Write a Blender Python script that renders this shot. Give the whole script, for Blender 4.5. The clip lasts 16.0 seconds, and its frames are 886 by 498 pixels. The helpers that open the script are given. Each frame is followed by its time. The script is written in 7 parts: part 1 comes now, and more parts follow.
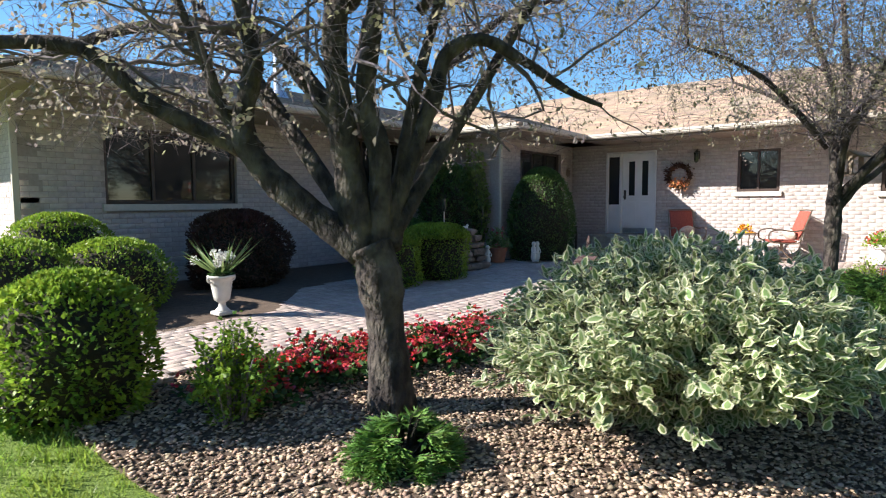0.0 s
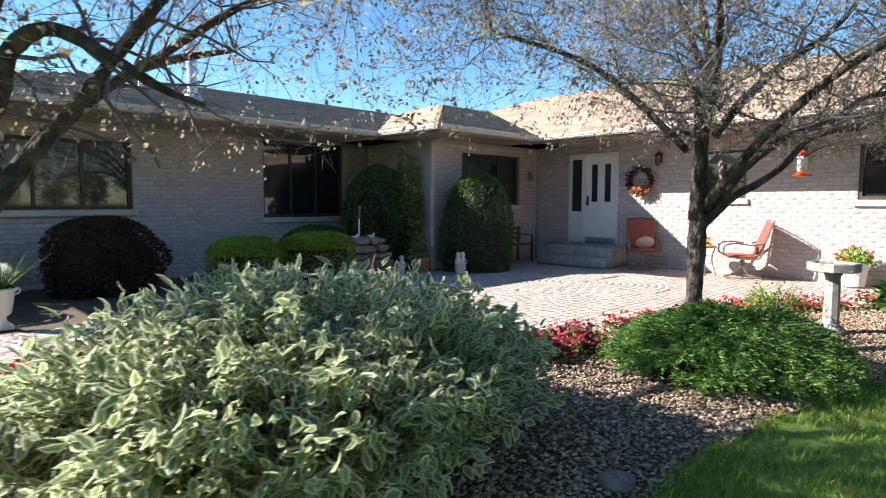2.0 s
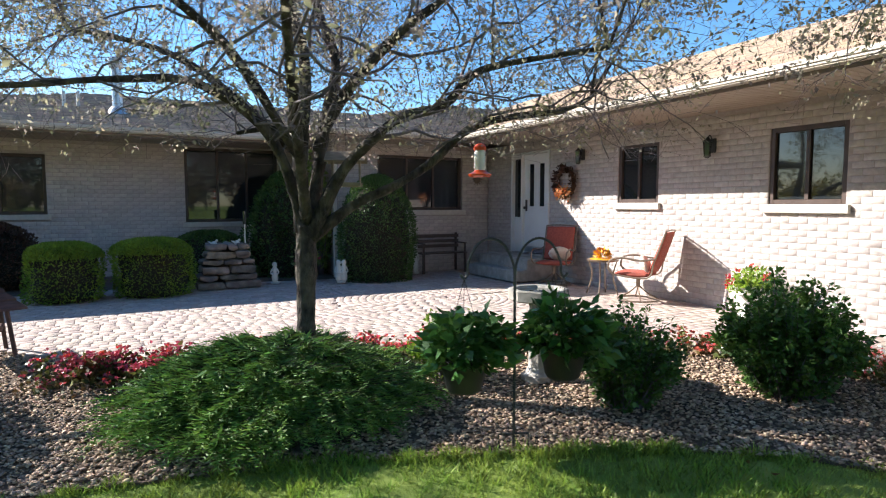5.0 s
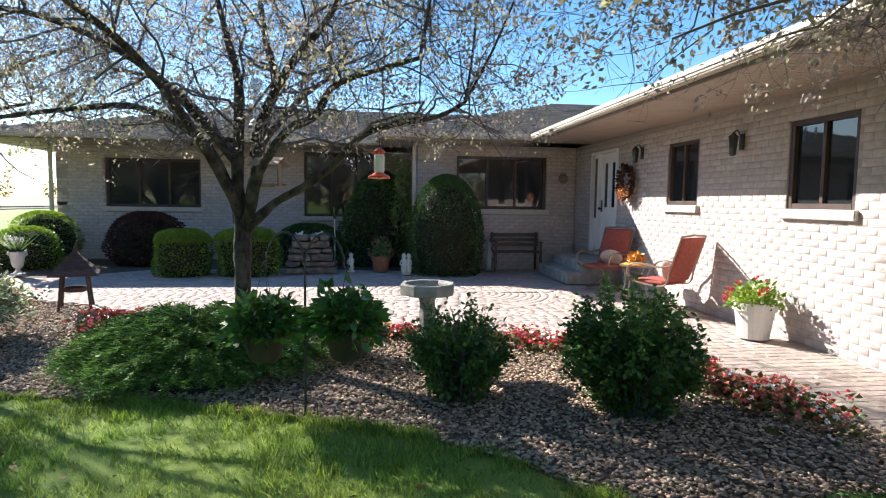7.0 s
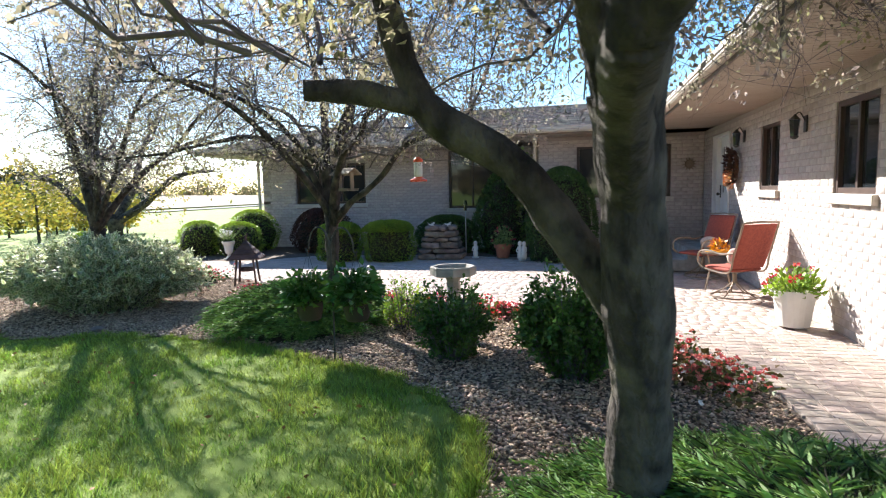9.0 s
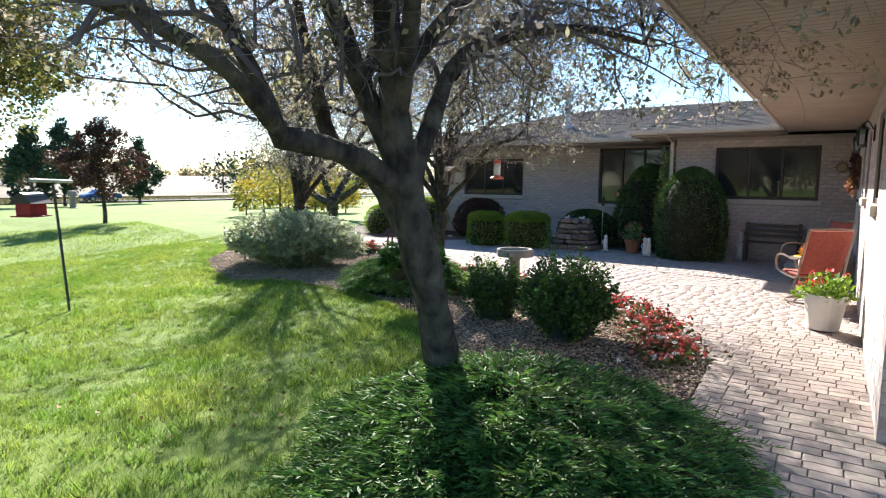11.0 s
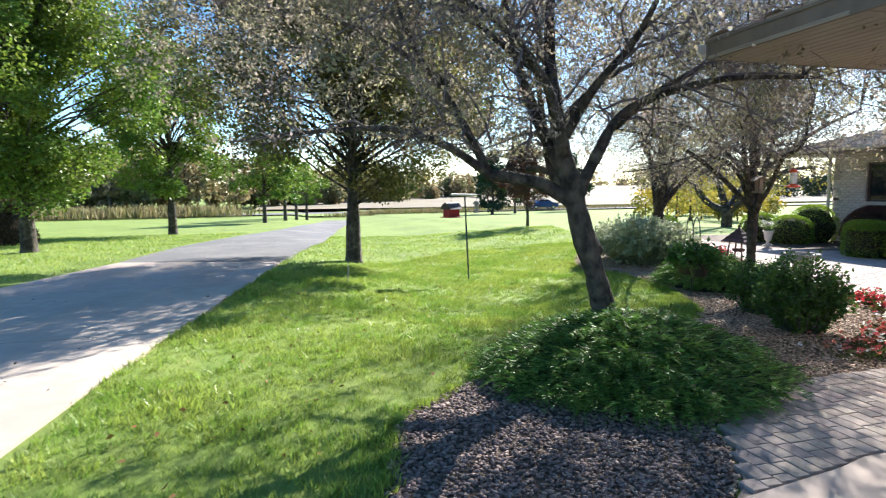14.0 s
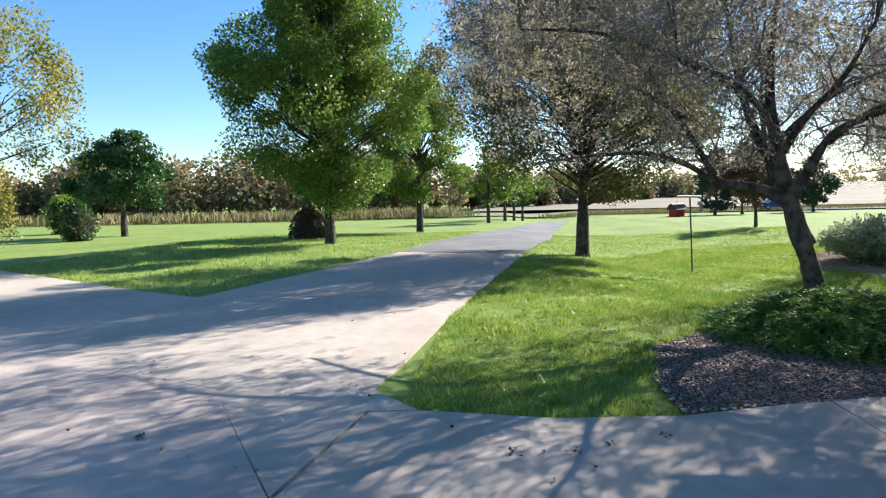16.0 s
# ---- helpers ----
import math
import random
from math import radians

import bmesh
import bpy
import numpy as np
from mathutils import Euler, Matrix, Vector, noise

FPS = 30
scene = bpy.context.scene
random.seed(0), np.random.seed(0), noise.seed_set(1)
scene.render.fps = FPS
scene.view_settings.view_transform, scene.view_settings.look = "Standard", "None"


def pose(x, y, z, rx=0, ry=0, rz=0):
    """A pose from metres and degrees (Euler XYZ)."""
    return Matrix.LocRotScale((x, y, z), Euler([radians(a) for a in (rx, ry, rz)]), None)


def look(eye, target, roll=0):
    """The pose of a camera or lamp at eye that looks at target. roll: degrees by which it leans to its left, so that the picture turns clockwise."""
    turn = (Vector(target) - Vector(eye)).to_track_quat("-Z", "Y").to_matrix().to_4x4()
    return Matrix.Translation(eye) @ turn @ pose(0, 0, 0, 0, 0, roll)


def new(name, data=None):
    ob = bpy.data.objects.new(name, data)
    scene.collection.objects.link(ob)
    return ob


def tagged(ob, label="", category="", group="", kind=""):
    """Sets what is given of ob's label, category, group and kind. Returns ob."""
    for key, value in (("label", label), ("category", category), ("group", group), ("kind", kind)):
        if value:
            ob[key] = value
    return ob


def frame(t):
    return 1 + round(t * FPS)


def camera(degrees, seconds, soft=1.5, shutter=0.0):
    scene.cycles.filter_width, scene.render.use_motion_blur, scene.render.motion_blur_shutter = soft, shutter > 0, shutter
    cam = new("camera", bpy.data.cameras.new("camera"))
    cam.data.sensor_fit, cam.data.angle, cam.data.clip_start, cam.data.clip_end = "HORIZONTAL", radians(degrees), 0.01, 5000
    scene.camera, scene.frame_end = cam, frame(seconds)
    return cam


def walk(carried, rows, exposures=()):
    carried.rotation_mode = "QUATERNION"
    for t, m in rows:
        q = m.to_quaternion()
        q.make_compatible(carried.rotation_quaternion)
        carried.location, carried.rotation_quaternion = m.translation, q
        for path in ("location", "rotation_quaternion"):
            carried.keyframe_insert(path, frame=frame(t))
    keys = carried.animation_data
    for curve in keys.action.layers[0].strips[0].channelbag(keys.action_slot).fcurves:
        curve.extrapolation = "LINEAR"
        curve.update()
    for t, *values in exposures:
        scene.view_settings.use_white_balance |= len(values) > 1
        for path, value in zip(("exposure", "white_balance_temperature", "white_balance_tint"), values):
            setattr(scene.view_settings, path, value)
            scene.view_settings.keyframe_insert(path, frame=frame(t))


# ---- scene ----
cam = camera(74.58, 16.0, soft=1.1, shutter=0.2)
# seconds, x, y, z, yaw, pitch, roll
PATH = [
    (0.0, -14.743, -7.221, 1.294, -51.44, -4.60, 0.29),
    (0.5, -14.163, -7.636, 1.308, -48.85, -4.54, 0.17),
    (1.0, -13.556, -8.067, 1.331, -46.62, -4.49, 0.03),
    (1.5, -12.854, -8.551, 1.368, -45.09, -4.50, -0.07),
    (2.0, -12.096, -8.974, 1.409, -44.34, -4.53, -0.07),
    (2.5, -11.305, -9.353, 1.446, -42.87, -4.57, 0.03),
    (3.0, -10.463, -9.813, 1.463, -39.90, -4.54, 0.10),
    (3.5, -9.634, -10.278, 1.474, -36.23, -4.46, 0.15),
    (4.0, -8.816, -10.724, 1.478, -33.83, -4.38, 0.18),
    (4.5, -8.022, -11.145, 1.476, -31.18, -4.36, 0.18),
    (5.0, -7.281, -11.499, 1.461, -27.96, -4.29, 0.05),
    (7.5, -4.105, -13.071, 1.506, -2.84, -4.73, -0.58),
    (8.0, -3.604, -13.302, 1.534, 1.09, -4.95, -0.01),
    (8.5, -3.164, -13.577, 1.568, 7.20, -5.36, 0.93),
    (11.0, -0.310, -14.766, 1.636, 34.16, -6.40, -0.59),
    (11.5, 0.234, -14.635, 1.660, 39.81, -6.11, -0.85),
    (12.0, 0.741, -14.489, 1.672, 43.34, -5.87, -1.04),
    (12.5, 1.288, -14.413, 1.662, 49.63, -5.69, -0.84),
    (13.0, 1.861, -14.511, 1.666, 59.98, -5.64, -0.44),
    (13.5, 2.395, -14.613, 1.680, 68.33, -5.66, -0.03),
    (14.0, 2.932, -14.774, 1.687, 75.08, -5.59, 0.50),
    (14.5, 3.486, -14.971, 1.694, 81.27, -5.46, 0.92),
    (15.0, 4.159, -15.241, 1.710, 86.97, -5.33, 1.14),
    (15.5, 4.814, -15.492, 1.732, 92.36, -5.23, 1.24),
    (16.0, 5.495, -15.748, 1.757, 95.23, -5.14, 1.28),
]
EXPO = [(0.0, 1.38), (1.0, 1.5), (2.5, 1.7), (3.5, 1.72), (5.0, 1.64), (7.5, 1.66), (8.5, 1.92), (11.0, 1.68), (13.0, 1.74), (14.5, 1.7), (15.5, 1.55), (16.0, 1.4)]
walk(cam, [(t, pose(x, y, z, 90 + pitch, roll, yaw)) for t, x, y, z, yaw, pitch, roll in PATH], EXPO)

# ---- light: clear autumn sky and a low sun ----
SUN_DIR = Vector((-1.0, 1.0, 0.867)).normalized()
world = bpy.data.worlds.new("sky")
scene.world = world
world.use_nodes = True
wn = world.node_tree.nodes
wl = world.node_tree.links
sky = wn.new("ShaderNodeTexSky")
sky.sky_type = 'NISHITA'
sky.sun_disc = False
sky.sun_elevation = math.asin(SUN_DIR.z)
sky.sun_rotation = math.atan2(SUN_DIR.x, SUN_DIR.y)
sky.air_density, sky.dust_density, sky.ozone_density = 1.0, 0.25, 3.5
tint = wn.new("ShaderNodeHueSaturation")
tint.inputs["Saturation"].default_value = 1.22
wl.new(sky.outputs[0], tint.inputs["Color"])
wl.new(tint.outputs[0], wn["Background"].inputs[0])
wn["Background"].inputs[1].default_value = 0.085
sun = new("sun", bpy.data.lights.new("sun", 'SUN'))
sun.data.energy, sun.data.angle, sun.data.color = 5.0, radians(0.5), (1.0, 0.955, 0.905)
sun.matrix_world = look(SUN_DIR * 40, (0, 0, 0))

# ---- materials ----
def mat(name, col, rough=0.8, col2=None, scale=8.0, fine=0.0, bump=0.0, bscale=40.0, metal=0.0, rand=0.0, isl=0.0,
        spec=0.4, trans=0.0, stain=None, stain_scale=1.5, detail=5.0, stretch=(1, 1, 1), depth=0.02):
    """A procedural surface: two colours mixed by a noise, coarse stains, random shade per object or island, and a bump."""
    m = bpy.data.materials.new(name)
    m.use_nodes = True
    n, l = m.node_tree.nodes, m.node_tree.links
    b = n["Principled BSDF"]
    b.inputs["Roughness"].default_value = rough
    b.inputs["Metallic"].default_value = metal
    b.inputs["Specular IOR Level"].default_value = spec
    co = n.new("ShaderNodeTexCoord")
    mp = n.new("ShaderNodeMapping")
    mp.inputs["Scale"].default_value = stretch
    l.new(co.outputs["Object"], mp.inputs[0])
    out = None
    rgb = n.new("ShaderNodeRGB")
    rgb.outputs[0].default_value = (*col, 1)
    out = rgb.outputs[0]
    if col2:
        no = n.new("ShaderNodeTexNoise")
        no.inputs["Scale"].default_value, no.inputs["Detail"].default_value = scale, detail
        l.new(mp.outputs[0], no.inputs["Vector"])
        ra = n.new("ShaderNodeMapRange")
        ra.inputs[1].default_value, ra.inputs[2].default_value = 0.35, 0.65
        l.new(no.outputs[0], ra.inputs[0])
        mx = n.new("ShaderNodeMix")
        mx.data_type = 'RGBA'
        l.new(ra.outputs[0], mx.inputs[0])
        l.new(out, mx.inputs[6])
        mx.inputs[7].default_value = (*col2, 1)
        out = mx.outputs[2]
    if stain:
        no = n.new("ShaderNodeTexNoise")
        no.inputs["Scale"].default_value, no.inputs["Detail"].default_value = stain_scale, 3.0
        l.new(co.outputs["Object"], no.inputs["Vector"])
        ra = n.new("ShaderNodeMapRange")
        ra.inputs[1].default_value, ra.inputs[2].default_value = 0.45, 0.75
        l.new(no.outputs[0], ra.inputs[0])
        mx = n.new("ShaderNodeMix")
        mx.data_type = 'RGBA'
        l.new(ra.outputs[0], mx.inputs[0])
        l.new(out, mx.inputs[6])
        mx.inputs[7].default_value = (*stain, 1)
        out = mx.outputs[2]
    for amount, node, sock in ((rand, "ShaderNodeObjectInfo", "Random"), (isl, "ShaderNodeNewGeometry", "Random Per Island")):
        if amount:
            ob = n.new(node)
            ra = n.new("ShaderNodeMapRange")
            ra.inputs[3].default_value, ra.inputs[4].default_value = 1 - amount, 1 + amount
            l.new(ob.outputs[sock], ra.inputs[0])
            hs = n.new("ShaderNodeHueSaturation")
            l.new(ra.outputs[0], hs.inputs["Value"])
            l.new(out, hs.inputs["Color"])
            r2 = n.new("ShaderNodeMath")
            r2.operation = 'PINGPONG'
            r2.inputs[1].default_value = 0.037
            l.new(ob.outputs[sock], r2.inputs[0])
            r3 = n.new("ShaderNodeMath")
            r3.operation = 'ADD'
            r3.inputs[1].default_value = 0.4815
            l.new(r2.outputs[0], r3.inputs[0])
            l.new(r3.outputs[0], hs.inputs["Hue"])
            out = hs.outputs[0]
    l.new(out, b.inputs["Base Color"])
    if bump:
        no = n.new("ShaderNodeTexNoise")
        no.inputs["Scale"].default_value, no.inputs["Detail"].default_value = bscale, 6.0
        l.new(mp.outputs[0], no.inputs["Vector"])
        bp = n.new("ShaderNodeBump")
        bp.inputs["Strength"].default_value = bump
        bp.inputs["Distance"].default_value = depth
        l.new(no.outputs[0], bp.inputs["Height"])
        l.new(bp.outputs[0], b.inputs["Normal"])
    if trans:
        tr = n.new("ShaderNodeBsdfTranslucent")
        l.new(out, tr.inputs[0])
        ms = n.new("ShaderNodeMixShader")
        ms.inputs[0].default_value = trans
        l.new(b.outputs[0], ms.inputs[1])
        l.new(tr.outputs[0], ms.inputs[2])
        l.new(ms.outputs[0], n["Material Output"].inputs[0])
    return m


def glass_mat():
    m = bpy.data.materials.new("window_glass")
    m.use_nodes = True
    n, l = m.node_tree.nodes, m.node_tree.links
    b = n["Principled BSDF"]
    b.inputs["Base Color"].default_value = (0.02, 0.024, 0.028, 1)
    b.inputs["Roughness"].default_value = 0.03
    b.inputs["Specular IOR Level"].default_value = 0.6
    b.inputs["Coat Weight"].default_value = 0.35
    b.inputs["Coat Roughness"].default_value = 0.02
    return m


M_BRICK = mat("cream_brick", (0.545, 0.482, 0.445), 0.9, (0.45, 0.392, 0.365), 14, bump=0.4, bscale=60, rand=0.10, isl=0.10)
M_MORTAR = mat("mortar", (0.41, 0.355, 0.33), 0.95, (0.35, 0.30, 0.28), 20, bump=0.4, bscale=120)
M_SHINGLE = mat("tan_asphalt_shingles", (0.37, 0.255, 0.19), 0.95, (0.27, 0.185, 0.14), 30, bump=0.5, bscale=150, isl=0.22, rand=0.1, stain=(0.24, 0.19, 0.15), stain_scale=0.8)
M_GUTTER = mat("cream_gutter_metal", (0.56, 0.50, 0.42), 0.45, (0.5, 0.44, 0.36), 3, bump=0.05)
M_FASCIA = mat("brown_fascia", (0.20, 0.155, 0.12), 0.6, (0.15, 0.115, 0.09), 5)
M_SOFFIT = mat("tan_soffit", (0.36, 0.30, 0.235), 0.6, (0.31, 0.255, 0.2), 3, isl=0.04)
M_FRAME = mat("dark_bronze_frame", (0.055, 0.035, 0.028), 0.45, (0.075, 0.05, 0.04), 6)
M_GLASS = glass_mat()
M_SILL = mat("limestone_sill", (0.60, 0.55, 0.48), 0.85, (0.52, 0.47, 0.41), 12, bump=0.3, bscale=50)
M_DOOR = mat("white_door_paint", (0.72, 0.71, 0.69), 0.4, (0.68, 0.67, 0.65), 4)
M_GRASS = mat("lawn_soil_and_thatch", (0.14, 0.215, 0.032), 0.95, (0.21, 0.27, 0.052), 3.0, bump=0.6, bscale=90, stain=(0.12, 0.18, 0.028), stain_scale=0.35)
M_BLADE = mat("grass_blade", (0.19, 0.31, 0.042), 0.42, (0.33, 0.40, 0.075), 1.2, isl=0.55, trans=0.4)
M_BED = mat("gravel_fines_and_soil", (0.13, 0.09, 0.062), 0.95, (0.08, 0.055, 0.038), 12, bump=0.7, bscale=50)
M_STONE = mat("river_gravel", (0.50, 0.375, 0.265), 0.85, (0.27, 0.185, 0.125), 25, isl=0.5, bump=0.2, bscale=60)
M_STONE_GREY = mat("grey_purple_gravel", (0.27, 0.20, 0.165), 0.85, (0.165, 0.115, 0.10), 25, isl=0.45, bump=0.2, bscale=60)
M_PAVER = mat("tan_concrete_paver", (0.40, 0.335, 0.28), 0.9, (0.315, 0.262, 0.22), 16, bump=0.5, bscale=90, rand=0.13, isl=0.13)
M_JOINT = mat("sanded_joint", (0.29, 0.24, 0.20), 0.98, (0.22, 0.18, 0.15), 30, bump=0.5, bscale=120)
M_CONC = mat("broom_finished_concrete", (0.46, 0.39, 0.325), 0.9, (0.40, 0.335, 0.275), 5, bump=0.25, bscale=160, stain=(0.35, 0.295, 0.245), stain_scale=0.7, rand=0.05)
M_ASPHALT = mat("weathered_asphalt_gravel", (0.17, 0.165, 0.165), 0.95, (0.12, 0.12, 0.125), 40, bump=0.6, bscale=120, stain=(0.22, 0.21, 0.2), stain_scale=0.6)
M_BARK = mat("dark_grey_bark", (0.072, 0.057, 0.049), 0.95, (0.022, 0.018, 0.016), 16, bump=1.0, bscale=26, stain=(0.15, 0.13, 0.10), stain_scale=6, stretch=(1, 1, 0.45), depth=0.06)
M_TWIG = mat("twig_bark", (0.19, 0.16, 0.17), 0.9, (0.11, 0.09, 0.095), 6)
M_LEAF_SPARSE = mat("autumn_crabapple_leaf", (0.30, 0.29, 0.15), 0.6, (0.31, 0.25, 0.23), 2.0, isl=0.4, trans=0.6)
M_LEAF_MAPLE = mat("bright_maple_leaf", (0.085, 0.17, 0.026), 0.45, (0.19, 0.255, 0.036), 0.7, isl=0.35, trans=0.42)
M_LEAF_BROWN = mat("bronze_autumn_leaf", (0.165, 0.12, 0.05), 0.6, (0.15, 0.185, 0.045), 0.8, isl=0.35, trans=0.5)
M_LEAF_RED = mat("dark_red_maple_leaf", (0.075, 0.03, 0.025), 0.6, (0.10, 0.055, 0.03), 1.0, isl=0.35, trans=0.25)
M_LEAF_YELLOW = mat("yellow_birch_leaf", (0.40, 0.30, 0.04), 0.6, (0.22, 0.24, 0.05), 0.9, isl=0.3, trans=0.4)
M_LEAF_BOX = mat("boxwood_leaf", (0.12, 0.22, 0.025), 0.5, (0.29, 0.40, 0.045), 2.0, isl=0.35, trans=0.38)
M_LEAF_VINE = mat("pale_vine_leaf", (0.17, 0.26, 0.06), 0.5, (0.30, 0.36, 0.12), 2.0, isl=0.3, trans=0.35)
M_LEAF_ROSE = mat("rose_leaf", (0.04, 0.10, 0.02), 0.45, (0.10, 0.19, 0.035), 3.0, isl=0.35, trans=0.3)
M_LEAF_YEW = mat("dark_yew_needle", (0.035, 0.08, 0.018), 0.55, (0.08, 0.14, 0.028), 3.0, isl=0.4, trans=0.15)
M_LEAF_DARK = mat("dark_green_leaf", (0.028, 0.08, 0.018), 0.45, (0.06, 0.14, 0.03), 2.5, isl=0.35, trans=0.2)
M_LEAF_JUNIPER = mat("juniper_needle", (0.085, 0.19, 0.035), 0.6, (0.17, 0.30, 0.055), 5.0, isl=0.3, trans=0.25)
M_VARIEG = mat("variegated_dogwood_leaf", (0.17, 0.25, 0.085), 0.45, (0.23, 0.31, 0.125), 3.0, isl=0.3, trans=0.45)
M_VARIEG_EDGE = mat("cream_leaf_margin", (0.70, 0.69, 0.46), 0.5, (0.60, 0.61, 0.39), 3.0, isl=0.12, trans=0.45)
# twig brown darkened: the shade inside a shrub is put into this colour
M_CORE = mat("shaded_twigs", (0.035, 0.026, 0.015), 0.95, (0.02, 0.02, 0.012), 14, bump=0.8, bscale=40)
M_PETAL_RED = mat("red_begonia_petal", (0.55, 0.022, 0.03), 0.5, (0.6, 0.09, 0.10), 3.0, isl=0.3, trans=0.25)
M_PETAL_SALMON = mat("salmon_begonia_petal", (0.60, 0.19, 0.15), 0.5, (0.56, 0.07, 0.06), 3.0, isl=0.35, trans=0.25)
M_PETAL_PINK = mat("pink_petal", (0.46, 0.085, 0.125), 0.5, (0.36, 0.05, 0.075), 3.0, isl=0.4, trans=0.25)
M_PETAL_WHITE = mat("white_petal", (0.8, 0.79, 0.75), 0.5, (0.7, 0.68, 0.62), 4.0, trans=0.2)
M_PETAL_YELLOW = mat("yellow_petal", (0.75, 0.45, 0.02), 0.5, (0.7, 0.32, 0.02), 5.0, isl=0.2)
M_LEAF_BEGONIA = mat("bronze_begonia_leaf", (0.13, 0.07, 0.03), 0.5, (0.09, 0.13, 0.03), 4.0, isl=0.35, trans=0.2)
M_WHITE = mat("white_cast_stone", (0.68, 0.66, 0.61), 0.7, (0.58, 0.56, 0.51), 6, bump=0.3, bscale=70, stain=(0.5, 0.48, 0.42), stain_scale=5)
M_CONCRETE_ORN = mat("grey_cast_concrete", (0.40, 0.37, 0.33), 0.9, (0.30, 0.28, 0.25), 8, bump=0.4, bscale=60, stain=(0.24, 0.23, 0.2), stain_scale=4)
M_LIME = mat("stacked_limestone", (0.27, 0.22, 0.175), 0.92, (0.15, 0.12, 0.095), 7, bump=0.9, bscale=25, rand=0.22, stain=(0.12, 0.10, 0.085), stain_scale=4)
M_IRON = mat("black_wrought_iron", (0.03, 0.028, 0.026), 0.5, (0.045, 0.04, 0.035), 10, spec=0.5)
M_BRONZE = mat("bronze_chair_metal", (0.20, 0.15, 0.11), 0.35, (0.26, 0.2, 0.15), 12, metal=0.6)
M_CUSHION = mat("brick_red_woven_cushion", (0.36, 0.085, 0.055), 0.85, (0.27, 0.06, 0.045), 30, bump=0.4, bscale=180)
M_PILLOW = mat("cream_pillow", (0.62, 0.55, 0.46), 0.9, (0.5, 0.36, 0.3), 12, bump=0.3, bscale=80)
M_TERRA = mat("terracotta", (0.36, 0.15, 0.085), 0.85, (0.28, 0.11, 0.065), 9, bump=0.3)
M_POT = mat("white_resin_pot", (0.66, 0.63, 0.58), 0.6, (0.58, 0.55, 0.5), 4, bump=0.15)
M_CEDAR = mat("weathered_cedar_shake", (0.12, 0.075, 0.065), 0.8, (0.07, 0.045, 0.04), 10, bump=0.6, bscale=40, rand=0.3, stretch=(1, 6, 1))
M_GALV = mat("galvanised_steel", (0.55, 0.57, 0.6), 0.35, (0.42, 0.44, 0.47), 6, metal=0.8)
M_FEEDRED = mat("red_feeder_plastic", (0.75, 0.10, 0.02), 0.35, (0.65, 0.07, 0.02), 3)
M_BARN = mat("barn_red_paint", (0.42, 0.03, 0.03), 0.6, (0.33, 0.025, 0.025), 6, bump=0.2)
M_ORANGE = mat("orange_autumn_silk", (0.62, 0.20, 0.06), 0.7, (0.5, 0.3, 0.16), 14, isl=0.3)
M_STRAW = mat("dried_grapevine", (0.16, 0.075, 0.045), 0.9, (0.10, 0.05, 0.03), 12)
M_HEDGE_FAR = mat("far_woodland_leaf", (0.15, 0.17, 0.07), 0.8, (0.30, 0.21, 0.115), 0.25, isl=0.3, trans=0.35)
M_CONIFER = mat("far_conifer_needle", (0.028, 0.055, 0.028), 0.8, (0.045, 0.075, 0.03), 1.0, isl=0.3)
M_FIELD = mat("dry_field_stubble", (0.225, 0.185, 0.125), 0.95, (0.18, 0.15, 0.095), 0.08, bump=0.4, bscale=3)
M_REED = mat("dry_reed", (0.30, 0.23, 0.12), 0.8, (0.20, 0.20, 0.07), 0.5, isl=0.3, trans=0.2)
M_CAR = mat("blue_car_paint", (0.03, 0.08, 0.28), 0.25, (0.03, 0.07, 0.24), 2)
M_RUBBER = mat("black_rubber", (0.02, 0.02, 0.02), 0.8, (0.03, 0.03, 0.03), 10)
M_DEADLEAF_DARK = mat("damp_leaf_litter", (0.12, 0.075, 0.04), 0.8, (0.07, 0.05, 0.03), 6, isl=0.4)
M_DEADLEAF = mat("fallen_leaf", (0.32, 0.15, 0.05), 0.7, (0.22, 0.10, 0.04), 5, isl=0.3)


# ---- mesh helpers ----
def part(name, bm, material, parent=None, label="", smooth=False):
    """Links a bmesh as one mesh object, under a thing or part if one is given."""
    me = bpy.data.meshes.new(name)
    bm.to_mesh(me)
    bm.free()
    return linked(name, me, material, parent, label, smooth)


def linked(name, me, material, parent=None, label="", smooth=False):
    for m in material if isinstance(material, (list, tuple)) else (material,):
        me.materials.append(m)
    if smooth:
        me.polygons.foreach_set("use_smooth", np.ones(len(me.polygons), dtype=bool))
    ob = new(name, me)
    if parent is not None:
        ob.parent = parent
    if label:
        ob["label"] = label
    return ob


def mesh_np(name, verts, faces, material, parent=None, label="", smooth=False, mat_idx=None):
    me = bpy.data.meshes.new(name)
    verts = np.asarray(verts, dtype=np.float32).reshape(-1, 3)
    faces = np.asarray(faces, dtype=np.int32)
    k = faces.shape[1]
    me.vertices.add(len(verts))
    me.vertices.foreach_set("co", verts.ravel())
    me.loops.add(faces.size)
    me.loops.foreach_set("vertex_index", faces.ravel())
    me.polygons.add(len(faces))
    me.polygons.foreach_set("loop_start", np.arange(0, faces.size, k, dtype=np.int32))
    me.polygons.foreach_set("loop_total", np.full(len(faces), k, dtype=np.int32))
    ob = linked(name, me, material, parent, label, smooth)
    if mat_idx is not None:
        me.polygons.foreach_set("material_index", np.asarray(mat_idx, dtype=np.int32))
    me.update(calc_edges=True)
    return ob


